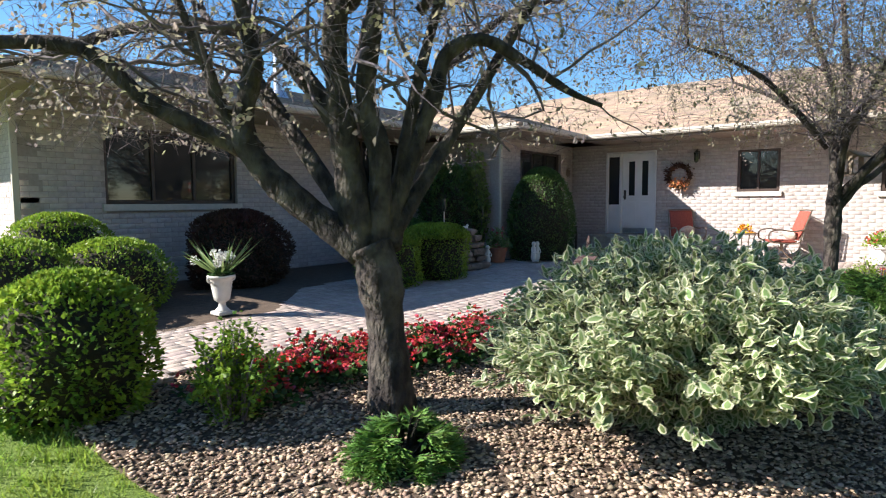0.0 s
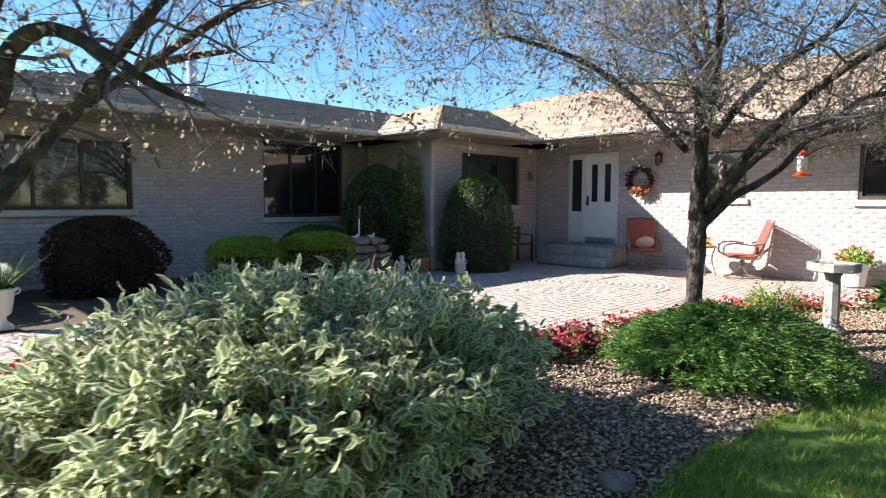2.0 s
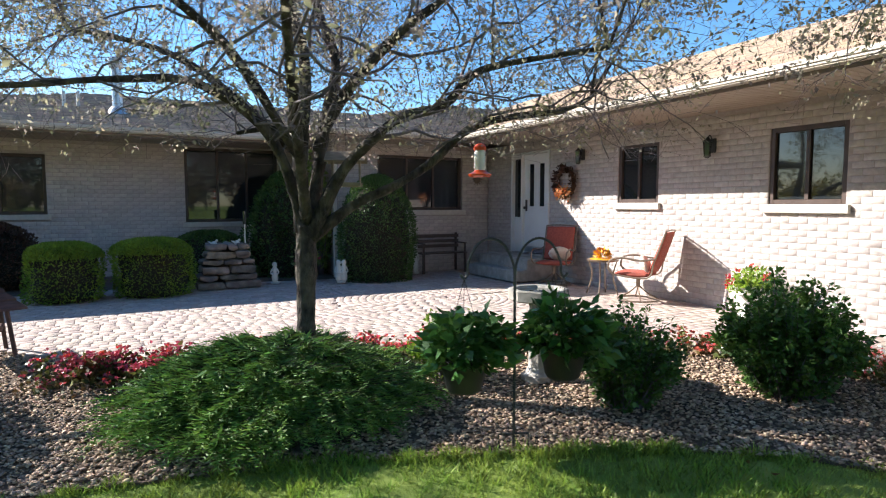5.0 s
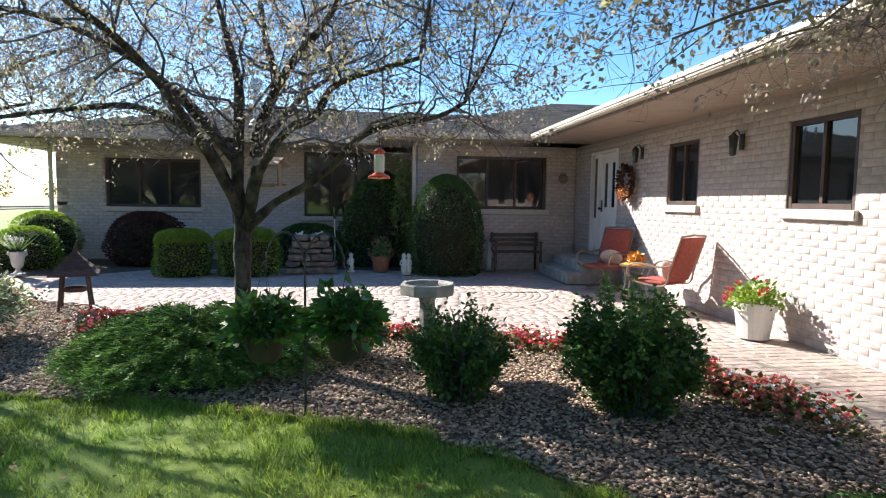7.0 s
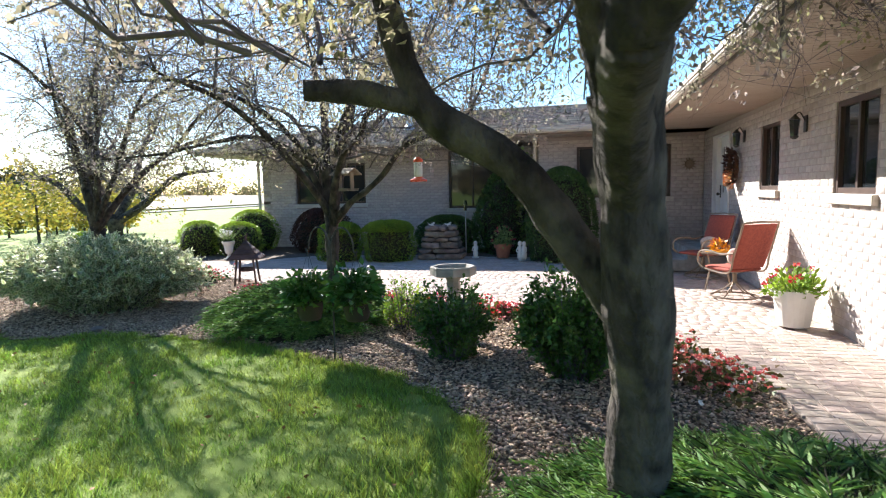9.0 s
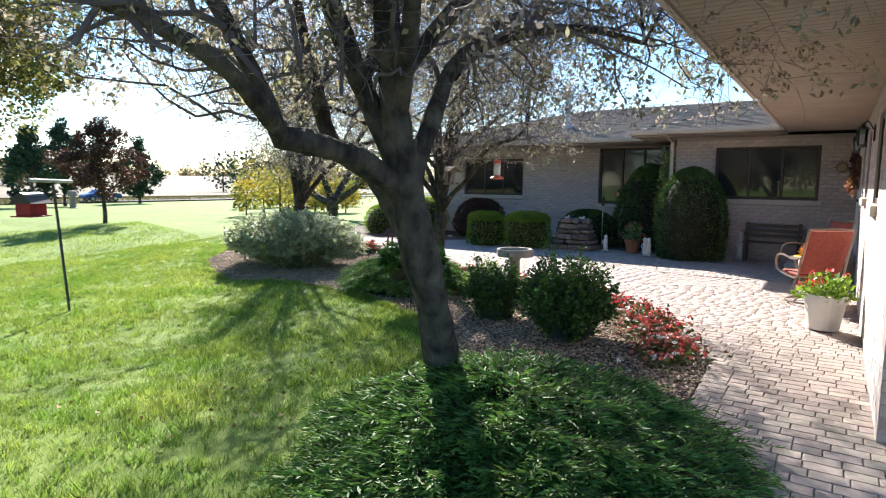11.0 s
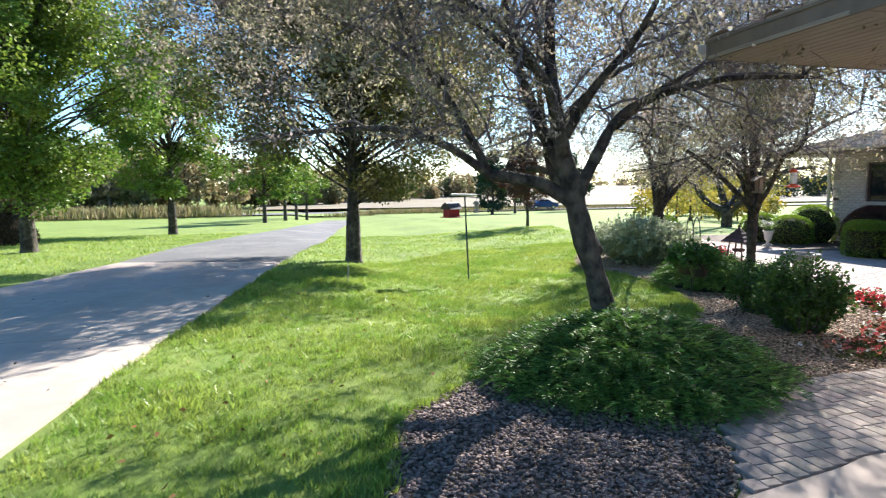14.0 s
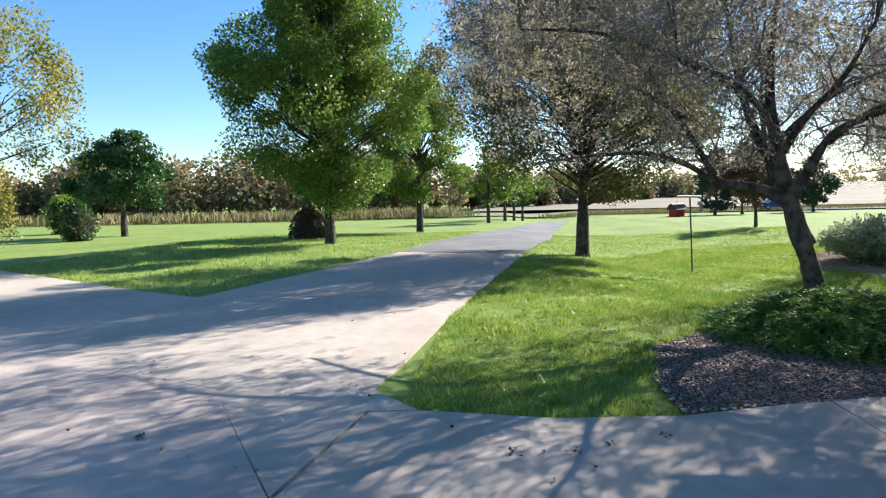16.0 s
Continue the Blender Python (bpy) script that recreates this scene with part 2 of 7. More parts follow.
def thing(name, x, y, z, label, category, group="", rz=0.0, kind=""):
    e = new(name)
    e.empty_display_size = 0.1
    e.matrix_basis = pose(x, y, z, 0, 0, rz)
    return tagged(e, label, category, group, kind)


def box(bm, x0, x1, y0, y1, z0, z1, bevel=0.0):
    m = Matrix.LocRotScale(((x0 + x1) / 2, (y0 + y1) / 2, (z0 + z1) / 2), None, (abs(x1 - x0), abs(y1 - y0), abs(z1 - z0)))
    g = bmesh.ops.create_cube(bm, size=1, matrix=m)
    if bevel:
        ed = list({e for v in g["verts"] for e in v.link_edges})
        bmesh.ops.bevel(bm, geom=ed, offset=bevel, segments=1, affect='EDGES')
    return g["verts"]


def box_part(name, x0, x1, y0, y1, z0, z1, material, parent=None, bevel=0.006, label=""):
    bm = bmesh.new()
    box(bm, x0, x1, y0, y1, z0, z1, bevel)
    return part(name, bm, material, parent, label)


def lathe(bm, profile, seg=20, centre=(0, 0)):
    """A turned form from (radius, z) pairs."""
    rings = []
    for r, z in profile:
        rings.append([bm.verts.new((centre[0] + r * math.cos(2 * math.pi * i / seg), centre[1] + r * math.sin(2 * math.pi * i / seg), z)) for i in range(seg)])
    for a, b in zip(rings, rings[1:]):
        for i in range(seg):
            bm.faces.new((a[i], a[(i + 1) % seg], b[(i + 1) % seg], b[i]))
    bm.faces.new(reversed(rings[0]))
    bm.faces.new(rings[-1])


def tube(bm, pts, radii, seg=8, cap=True):
    """A round bar along points, with a radius at each."""
    pts = [Vector(p) for p in pts]
    if not isinstance(radii, (list, tuple)):
        radii = [radii] * len(pts)
    rings = []
    ref = Vector((0.37, 0.21, 0.9))
    for i, p in enumerate(pts):
        d = (pts[min(i + 1, len(pts) - 1)] - pts[max(i - 1, 0)]).normalized()
        a = d.cross(ref)
        if a.length < 0.05:
            a = d.cross(Vector((1, 0, 0)))
        a.normalize()
        b = d.cross(a)
        rings.append([bm.verts.new(p + (a * math.cos(2 * math.pi * k / seg) + b * math.sin(2 * math.pi * k / seg)) * radii[i]) for k in range(seg)])
    for r, s in zip(rings, rings[1:]):
        for k in range(seg):
            bm.faces.new((r[k], r[(k + 1) % seg], s[(k + 1) % seg], s[k]))
    if cap and seg > 2:
        bm.faces.new(reversed(rings[0]))
        bm.faces.new(rings[-1])


def curve_pts(ctrl, n=8):
    """A smooth run of points through control points."""
    c = [Vector(p) for p in ctrl]
    out = []
    for i in range(len(c) - 1):
        p0, p1, p2, p3 = c[max(i - 1, 0)], c[i], c[i + 1], c[min(i + 2, len(c) - 1)]
        for k in range(n):
            t = k / n
            out.append(0.5 * ((2 * p1) + (p2 - p0) * t + (2 * p0 - 5 * p1 + 4 * p2 - p3) * t * t + (3 * p1 - p0 - 3 * p2 + p3) * t ** 3))
    out.append(c[-1])
    return out


def rot_frames(d):
    """Two unit vectors square to each row of d."""
    ref = np.where(np.abs(d[:, 2:3]) > 0.9, np.array([[1.0, 0, 0]]), np.array([[0, 0, 1.0]]))
    a = np.cross(d, ref)
    a /= np.linalg.norm(a, axis=1, keepdims=True) + 1e-9
    return a, np.cross(a, d)


def leaves_np(rng, pos, out, length, width, jitter=0.6, fold=0.25):
    """Folded two-quad leaves at pos, pointing along out with some scatter. Returns vertices and quads."""
    n = len(pos)
    d = out + rng.normal(0, jitter, (n, 3))
    d /= np.linalg.norm(d, axis=1, keepdims=True) + 1e-9
    a, b = rot_frames(d)
    th = rng.uniform(0, 2 * np.pi, (n, 1))
    s = a * np.cos(th) + b * np.sin(th)
    nn = np.cross(d, s)
    L = (length * rng.uniform(0.6, 1.25, (n, 1)))
    W = (width * rng.uniform(0.7, 1.2, (n, 1)))
    p0 = pos
    p3 = pos + d * L
    mid = pos + d * L * 0.45
    lft = mid + s * W * 0.5 + nn * W * fold
    rgt = mid - s * W * 0.5 + nn * W * fold
    v = np.stack([p0, lft, p3, rgt], 1).reshape(-1, 3)
    f = np.arange(n * 4).reshape(n, 4)
    return v, f

# ---- ground: lawn sheet to the horizon, beds, paving base ----
PATIO = [(-14.6, -2.2), (-13.2, -3.15), (-12.5, -2.85), (-11.9, -3.0), (-11.1, -3.1), (-10.2, -3.35), (-9.4, -3.8), (-8.6, -4.15), (-8.15, -4.75),
         (-7.2, -5.5), (-6.4, -5.55), (-5.0, -5.9), (-3.9, -6.05), (-2.75, -6.4), (-2.1, -7.2), (-1.55, -8.2), (-1.2, -9.1), (-1.15, -10.25),
         (-0.78, -11.23), (-0.5, -11.8), (-0.17, -11.95), (0.24, -12.25), (0.4, -12.45), (0.27, -11.6), (0.19, -11.3), (0.18, -10.2), (0.05, -10.2), (0.05, 0.05), (-3.5, 0.05), (-3.5, -0.3), (-6.5, 0.2), (-9.2, 0.0),
         (-10.6, -1.3), (-12.6, -1.4), (-14.6, -1.0)]
BED = [(-14.9, -0.9), (-14.9, -2.3), (-13.75, -2.4), (-13.5, -3.3), (-13.45, -4.2), (-13.25, -5.6), (-12.5, -6.7), (-11.5, -7.3), (-10.2, -7.62), (-8.6, -7.6), (-7.6, -7.68),
       (-6.3, -8.0), (-5.1, -8.5), (-4.3, -8.95), (-3.75, -9.45), (-3.35, -10.1), (-3.2, -11.0), (-2.6, -12.2), (-1.9, -13.3), (-1.2, -14.05),
       (-0.2, -14.3), (0.88, -14.3), (0.62, -13.4), (0.42, -12.5), (0.24, -12.29), (-0.17, -11.99), (-0.52, -11.84), (-0.8, -11.25), (-1.17, -10.25), (-1.2, -9.2), (-1.5, -8.0), (-2.1, -7.0),
       (-2.8, -6.2), (-4.0, -5.9), (-6.0, -5.4), (-7.2, -5.2), (-8.0, -4.5), (-9.0, -3.6), (-10.5, -3.1), (-12.4, -2.7), (-13.2, -2.9), (-14.4, -2.0)]
BACK_BED = [(-15.5, -1.05), (-12.6, -1.42), (-10.6, -1.33), (-9.2, -0.03), (-6.5, 0.17), (-3.5, -0.33), (-3.5, 2.45), (-15.5, 2.45)]
DRIVE = [(0.95, -14.32), (0.98, -15.3), (0.85, -16.4), (0.35, -16.9), (-3.3, -16.4), (-10.3, -15.25), (-12.0, -15.0), (-13.2, -18.9), (-9.4, -19.95), (-4.7, -21.3), (-6.4, -24.4), (-9.3, -29.5),
         (-9.0, -34.0), (14.0, -34.0), (14.0, -10.2), (0.2, -10.2), (0.2, -11.3), (0.28, -11.6), (0.42, -12.5), (0.62, -13.4)]
ROAD = [(-12.0, -15.0), (-20.0, -13.45), (-34.0, -11.8), (-60.0, -7.6), (-61.0, -11.0), (-40.0, -13.2), (-29.0, -15.1), (-17.4, -18.2), (-13.2, -18.9)]


def inside(poly, x, y):
    """Which of the points lie in a polygon."""
    x, y = np.asarray(x, float), np.asarray(y, float)
    hit = np.zeros(x.shape, bool)
    for (x0, y0), (x1, y1) in zip(poly, poly[1:] + poly[:1]):
        if y0 != y1:
            hit ^= ((y0 > y) != (y1 > y)) & (x < (x1 - x0) * (y - y0) / (y1 - y0) + x0)
    return hit


def step(a, b, v):
    t = np.clip((v - a) / (b - a), 0, 1)
    return t * t * (3 - 2 * t)


def land(x, y):
    """Height of the ground."""
    x, y = np.asarray(x, float), np.asarray(y, float)
    rim = np.interp(x, [-13.2, -10.2, -8.15, -6.4, -2.75, -1.2, -0.5], [-3.0, -3.35, -4.75, -5.55, -6.4, -9.1, -11.7])
    dip = step(-1.0, -7.0, x) * (1 - 0.97 * step(-11.0, -15.2, y)) * step(0.1, 1.5, rim - y)
    low = step(-3.0, -8.0, x) * (1 - 0.97 * step(-11.5, -15.2, y)) * step(2.5, 5.5, rim - y)
    z = -0.04 + 0.028 * step(-12.0, -14.5, y) - 0.15 * dip - 0.17 * low - 0.25 * step(-16, -34, x) - 0.9 * step(-30, -75, x)
    z = z + 0.03 * np.sin(x * 0.9 + 1.3) * np.sin(y * 0.7) * step(1.0, -4.0, x) * step(-26.0, -18.0, x) * step(-14.5, -12.5, y)
    return z


def land1(x, y):
    return float(land(np.array([x]), np.array([y]))[0])


def sheet(name, poly, stepsize, lift, material, label, category, skirt=0.12, kind="structure"):
    """A ground cover in a plan outline, with its edge turned down."""
    bm = bmesh.new()
    vs = [bm.verts.new((x, y, 0)) for x, y in poly]
    f = bm.faces.new(vs)
    f.normal_update()
    bmesh.ops.triangulate(bm, faces=[f])
    xs = [p[0] for p in poly]
    ys = [p[1] for p in poly]
    for axis, lo, hi in ((0, min(xs), max(xs)), (1, min(ys), max(ys))):
        k = int((hi - lo) / stepsize)
        for i in range(1, k + 1):
            no = Vector((1, 0, 0)) if axis == 0 else Vector((0, 1, 0))
            bmesh.ops.bisect_plane(bm, geom=bm.verts[:] + bm.edges[:] + bm.faces[:], plane_co=no * (lo + i * (hi - lo) / (k + 1)), plane_no=no)
    for v in bm.verts:
        v.co.z = (land1(v.co.x, v.co.y) if lift is not None else 0) + (lift or 0)
    edge = [e for e in bm.edges if e.is_boundary]
    g = bmesh.ops.extrude_edge_only(bm, edges=edge)
    for v in g["geom"]:
        if isinstance(v, bmesh.types.BMVert):
            v.co.z -= skirt
    bmesh.ops.recalc_face_normals(bm, faces=bm.faces[:])
    ob = part(name, bm, material)
    return tagged(ob, label, category, kind=kind)


def make_ground():
    gx = np.concatenate([-np.geomspace(1500, 33, 26), np.linspace(-32, 10, 106), np.geomspace(12, 600, 14)])
    gy = np.concatenate([-np.geomspace(1500, 37, 26), np.linspace(-36, 8, 111), np.geomspace(10, 1500, 22)])
    X, Y = np.meshgrid(gx, gy, indexing="ij")
    Z = land(X, Y)
    paved = inside(PATIO, X, Y) | inside(DRIVE, X, Y)
    Z = np.where(paved, np.minimum(Z, -0.05), Z)
    Z = np.where(inside(ROAD, X, Y), Z - 0.06, Z)
    n, m = X.shape
    idx = np.arange(n * m).reshape(n, m)
    f = np.stack([idx[:-1, :-1], idx[1:, :-1], idx[1:, 1:], idx[:-1, 1:]], -1).reshape(-1, 4)
    ob = mesh_np("ground", np.stack([X, Y, Z], -1).reshape(-1, 3), f, M_GRASS, smooth=True)
    tagged(ob, "mown green lawn with scattered fallen leaves, reaching to the fields", "lawn", kind="structure")


make_ground()
sheet("planting_bed", BED, 0.4, 0.014, M_BED, "dark soil bed under gravel and shrubs", "flower bed")
sheet("back_bed", BACK_BED, 0.8, None, M_BED, "dark soil bed along the house wall", "flower bed")
sheet("patio_base", PATIO, 1.5, None, M_JOINT, "sand-filled joints under the patio pavers", "patio").location.z = -0.022
sheet("road", ROAD, 2.0, 0.03, M_ASPHALT, "grey asphalt and gravel driveway leading to the road", "driveway")

# ---- house: brick walls with openings, hip roofs, eaves ----
house_bricks = []   # (origin, along, outward, list of runs) kept for the brick pieces at the end of the file
WALL_TOP = 2.76


def wall_run(name, ax, fixed, lo, hi, outward, openings, label, z0=-0.15):
    """A brick wall on x = fixed or y = fixed from lo to hi, with openings (lo, hi, z0, z1) cut right through it."""
    bm = bmesh.new()
    t = 0.28
    cuts = sorted({lo, hi, *[o[0] for o in openings], *[o[1] for o in openings]})
    for a, b in zip(cuts, cuts[1:]):
        spans = [(z0, WALL_TOP)]
        for o in openings:
            if o[0] <= a + 1e-6 and o[1] >= b - 1e-6:
                spans = [(z0, o[2]), (o[3], WALL_TOP)]
        for s0, s1 in spans:
            if s1 - s0 > 0.01:
                q0, q1 = (fixed - outward * 0.0035, fixed - outward * t)
                if ax == "x":
                    box(bm, min(q0, q1), max(q0, q1), a, b, s0, s1)
                else:
                    box(bm, a, b, min(q0, q1), max(q0, q1), s0, s1)
    bmesh.ops.remove_doubles(bm, verts=bm.verts[:], dist=0.0005)
    ob = part(name, bm, M_MORTAR)
    tagged(ob, label, "wall", kind="structure")
    house_bricks.append((ob, ax, fixed, lo, hi, outward, openings, z0))
    return ob


OPEN_A1 = (-11.0, -8.78, 1.29, 2.47)
OPEN_A2 = (-6.28, -4.3, 1.10, 2.72)
OPEN_A3 = (-2.73, -0.68, 1.36, 2.54)
OPEN_B2 = (-4.98, -4.12, 1.50, 2.46)
OPEN_B3 = (-7.72, -6.78, 1.47, 2.44)
OPEN_DOOR = (-2.28, -0.98, 0.46, 2.56)
wall_run("wall_north_left", "y", 2.30, -12.1, -3.6, -1, [OPEN_A1, OPEN_A2], "pale cream brick wall of the left wing in shade")
wall_run("wall_north_right", "y", 0.0, -3.6, 0.0, -1, [OPEN_A3], "pale cream brick wall beside the entrance in shade")
wall_run("wall_return", "x", -3.6, 0.28, 2.30, -1, [], "short brick return wall at the recess")
wall_run("wall_east", "x", 0.0, -10.2, 0.0, -1, [OPEN_B2, OPEN_B3, OPEN_DOOR], "pale cream brick wall lit by low sun")
wall_run("wall_south_end", "y", -10.2, 0.0, 9.0, -1, [], "cream brick end wall of the right wing")
wall_run("wall_west_end", "x", -12.1, 2.30, 10.5, -1, [], "brick side wall of the left wing")
bm = bmesh.new()
box(bm, -11.8, 9.0, 10.2, 10.5, -0.15, WALL_TOP)
box(bm, 8.7, 9.0, -9.9, 10.2, -0.15, WALL_TOP)
tagged(part("wall_back", bm, M_BRICK), "plain brick back wall of the house", "wall", kind="structure")
bm = bmesh.new()
box(bm, -11.8, 8.7, 5.6, 5.7, 0, WALL_TOP)
box(bm, 3.4, 3.5, -9.85, 5.5, 0, WALL_TOP)
box(bm, -11.8, 8.7, 2.6, 5.55, 0.38, 0.42)
box(bm, -3.3, 8.7, 0.3, 2.55, 0.38, 0.42)
box(bm, 0.3, 3.35, -9.85, 0.25, 0.38, 0.42)
tagged(part("room_wall", bm, mat("dim_room_plaster", (0.30, 0.26, 0.21), 0.9, (0.26, 0.22, 0.18), 3)), "dim interior walls and floor behind the windows", "wall", kind="structure")


def hip(name, x0, x1, y0, y1, z0, pitch, label, ridge_along):
    """A hip roof over a rectangle: solid deck and overlapping shingle tabs on its visible slopes."""
    top = []
    half = min(x1 - x0, y1 - y0) / 2
    if ridge_along == "x":
        r0, r1 = (x0 + half, (y0 + y1) / 2), (x1 - half, (y0 + y1) / 2)
    else:
        r0, r1 = ((x0 + x1) / 2, y0 + half), ((x0 + x1) / 2, y1 - half)
    zr = z0 + half * pitch
    bm = bmesh.new()
    c = [bm.verts.new(p) for p in ((x0, y0, z0), (x1, y0, z0), (x1, y1, z0), (x0, y1, z0))]
    a, b = bm.verts.new((*r0, zr)), bm.verts.new((*r1, zr))
    if ridge_along == "x":
        bm.faces.new((c[0], c[1], b, a)); bm.faces.new((c[2], c[3], a, b)); bm.faces.new((c[3], c[0], a)); bm.faces.new((c[1], c[2], b))
    else:
        bm.faces.new((c[3], c[0], a, b)); bm.faces.new((c[1], c[2], b, a)); bm.faces.new((c[0], c[1], a)); bm.faces.new((c[2], c[3], b))
    bm.faces.new((c[3], c[2], c[1], c[0]))
    roof = part(name, bm, M_SHINGLE)
    tagged(roof, label, "roof", kind="structure")
    # shingle tabs on the two slopes that face the garden
    rng = np.random.default_rng(int(abs(x0 * 7 + y0 * 13)) + 3)
    V, Fc = [], []
    sl = math.sqrt(1 + pitch * pitch)
    expo, tabw = 0.145, 0.31
    for side in ("w", "s"):
        run = half
        length = (y1 - y0) if side == "w" else (x1 - x0)
        rows = int(run * sl / expo)
        for r in range(rows):
            d0, d1 = r * expo / sl, (r + 1.12) * expo / sl
            lo, hi = d0, length - d0
            k = int((hi - lo) / tabw)
            if k < 1:
                continue
            s = lo + (np.arange(k)) * (hi - lo) / k
            off = (r % 2) * tabw * 0.5
            w = (hi - lo) / k
            s0 = np.clip(s + off, lo, hi)
            s1 = np.clip(s + off + w - 0.012, lo, hi)
            lift0 = 0.014 + rng.uniform(0, 0.006, k)
            q = np.zeros((k, 6, 3))
            dd = [d0, d0, d1, d1, d0, d0]
            ss = [s0, s1, s1, s0, s0, s1]
            zz = [lift0, lift0, 0.002 + 0 * lift0, 0.002 + 0 * lift0, -0.004 + 0 * lift0, -0.004 + 0 * lift0]
            for j in range(6):
                if side == "w":
                    q[:, j, 0], q[:, j, 1] = x0 + dd[j], y0 + ss[j]
                else:
                    q[:, j, 0], q[:, j, 1] = x0 + ss[j], y0 + dd[j]
                q[:, j, 2] = z0 + dd[j] * pitch + zz[j]
            base = sum(len(v) for v in V)
            V.append(q.reshape(-1, 3))
            i = base + np.arange(k)[:, None] * 6
            Fc.append(np.concatenate([i + [0, 1, 2, 3], i + [4, 5, 1, 0]], 0))
    ob = mesh_np("shingle", np.concatenate(V), np.concatenate(Fc), M_SHINGLE, roof)
    tagged(ob, kind="stuff")
    return roof


EZ = 2.90
PITCH = 0.36
hip("roof_left_wing", -13.4, 7.0, 0.85, 11.6, EZ, 0.27, "tan asphalt shingle hip roof of the left wing", "x")
hip("roof_entrance", -4.4, 9.0, -0.96, 9.6, EZ, 0.30, "tan asphalt shingle roof over the entrance wing", "x")
hip("roof_right_wing", -1.28, 10.3, -11.4, 9.0, EZ, PITCH, "tan asphalt shingle roof of the right wing in sun", "y")


def eave(name, pts, inner, label, start=None, guttered=True):
    """Soffit slats, fascia board and gutter along an eave line; inner is the wall line on the same side."""
    e = thing(name, 0, 0, 0, label, "eaves", kind="structure")
    (x0, y0), (x1, y1) = pts
    horizontal = abs(x1 - x0) > abs(y1 - y0)
    bm = bmesh.new()
    if horizontal:
        s = 1 if inner > y0 else -1
        box(bm, x0, x1, y0 + 0.01 * s, y0 + 0.035 * s, 2.75, 2.90)
    else:
        s = 1 if inner > x0 else -1
        box(bm, x0 + 0.01 * s, x0 + 0.035 * s, y0, y1, 2.75, 2.90)
    part("fascia", bm, M_FASCIA, e)
    if not guttered:
        prof = [(0.0, 0.09), (-0.012, 0.09), (-0.012, 0.112), (0.0, 0.112)]
    else:
        prof = [(0.0, 0.0), (-0.07, 0.0), (-0.105, 0.03), (-0.105, 0.055), (-0.12, 0.06), (-0.12, 0.11), (-0.105, 0.11), (-0.10, 0.10), (-0.09, 0.012), (0.0, 0.012)]
    bm = bmesh.new()
    ra = []
    for end in (0, 1):
        ring = []
        for o, zz in prof:
            if horizontal:
                ring.append(bm.verts.new(((x0, x1)[end], y0 + o * s + 0.008 * s, 2.79 + zz)))
            else:
                ring.append(bm.verts.new((x0 + o * s + 0.008 * s, (y0, y1)[end], 2.79 + zz)))
        ra.append(ring)
    k = len(prof)
    for i in range(k):
        bm.faces.new((ra[0][i], ra[0][(i + 1) % k], ra[1][(i + 1) % k], ra[1][i]))
    bm.faces.new(ra[0]); bm.faces.new(list(reversed(ra[1])))
    bmesh.ops.recalc_face_normals(bm, faces=bm.faces[:])
    part("gutter" if guttered else "drip_edge", bm, M_GUTTER if guttered else M_FASCIA, e)
    bm = bmesh.new()
    L0, L1 = (min(x0, x1), max(x0, x1)) if horizontal else (min(y0, y1), max(y0, y1))
    L0 = L0 if start is None else start
    n = int((L1 - L0) / 0.10)
    for i in range(n):
        a = L0 + i * (L1 - L0) / n
        b = a + (L1 - L0) / n - 0.012
        for q0, q1, z in ((a, b, 2.752),):
            if horizontal:
                box_part("soffit_slat", q0, q1, min(y0 + 0.036 * s, inner), max(y0 + 0.036 * s, inner), z, z + 0.012, M_SOFFIT, e, 0)
            else:
                box_part("soffit_slat", min(x0 + 0.036 * s, inner), max(x0 + 0.036 * s, inner), q0, q1, z, z + 0.012, M_SOFFIT, e, 0)
    if horizontal:
        box(bm, L0, L1, min(y0 + 0.036 * s, inner), max(y0 + 0.036 * s, inner), 2.768, 2.778)
    else:
        box(bm, min(x0 + 0.036 * s, inner), max(x0 + 0.036 * s, inner), L0, L1, 2.768, 2.778)
    part("soffit", bm, M_SOFFIT, e)
    return e


eave("eave_left_wing", ((-13.4, 0.85), (-4.4, 0.85)), 2.30, "brown fascia with slatted soffit of the left wing", -12.1)
eave("eave_west_end", ((-13.4, 0.85), (-13.4, 11.0)), -12.1, "eave along the left wing's end")
eave("eave_entrance", ((-4.4, -0.96), (-1.28, -0.96)), 0.0, "cream gutter and slatted soffit over the entrance", -3.6)
eave("eave_return", ((-4.4, -0.96), (-4.4, 0.85)), -3.6, "short cream gutter at the entrance roof's end")
eave("eave_right_wing", ((-1.28, -11.4), (-1.28, -0.96)), 0.0, "long cream gutter and slatted soffit of the right wing")
eave("eave_south", ((-1.28, -11.4), (10.3, -11.4)), -10.2, "slatted soffit over the right wing's end", 0.0, False)

# ---- trees ----
def prisms(P0, P1, R0, R1, seg=3):
    """Thin tapered bars for many twigs at once."""
    P0, P1 = np.asarray(P0, float), np.asarray(P1, float)
    d = P1 - P0
    d /= np.linalg.norm(d, axis=1, keepdims=True) + 1e-9
    a, b = rot_frames(d)
    n = len(P0)
    v = np.zeros((n, 2 * seg, 3))
    for k in range(seg):
        o = a * math.cos(2 * math.pi * k / seg) + b * math.sin(2 * math.pi * k / seg)
        v[:, k] = P0 + o * np.asarray(R0)[:, None]
        v[:, seg + k] = P1 + o * np.asarray(R1)[:, None]
    base = np.arange(n)[:, None] * 2 * seg
    f = np.concatenate([base + [k, (k + 1) % seg, seg + (k + 1) % seg, seg + k] for k in range(seg)], 0)
    return v.reshape(-1, 3), f


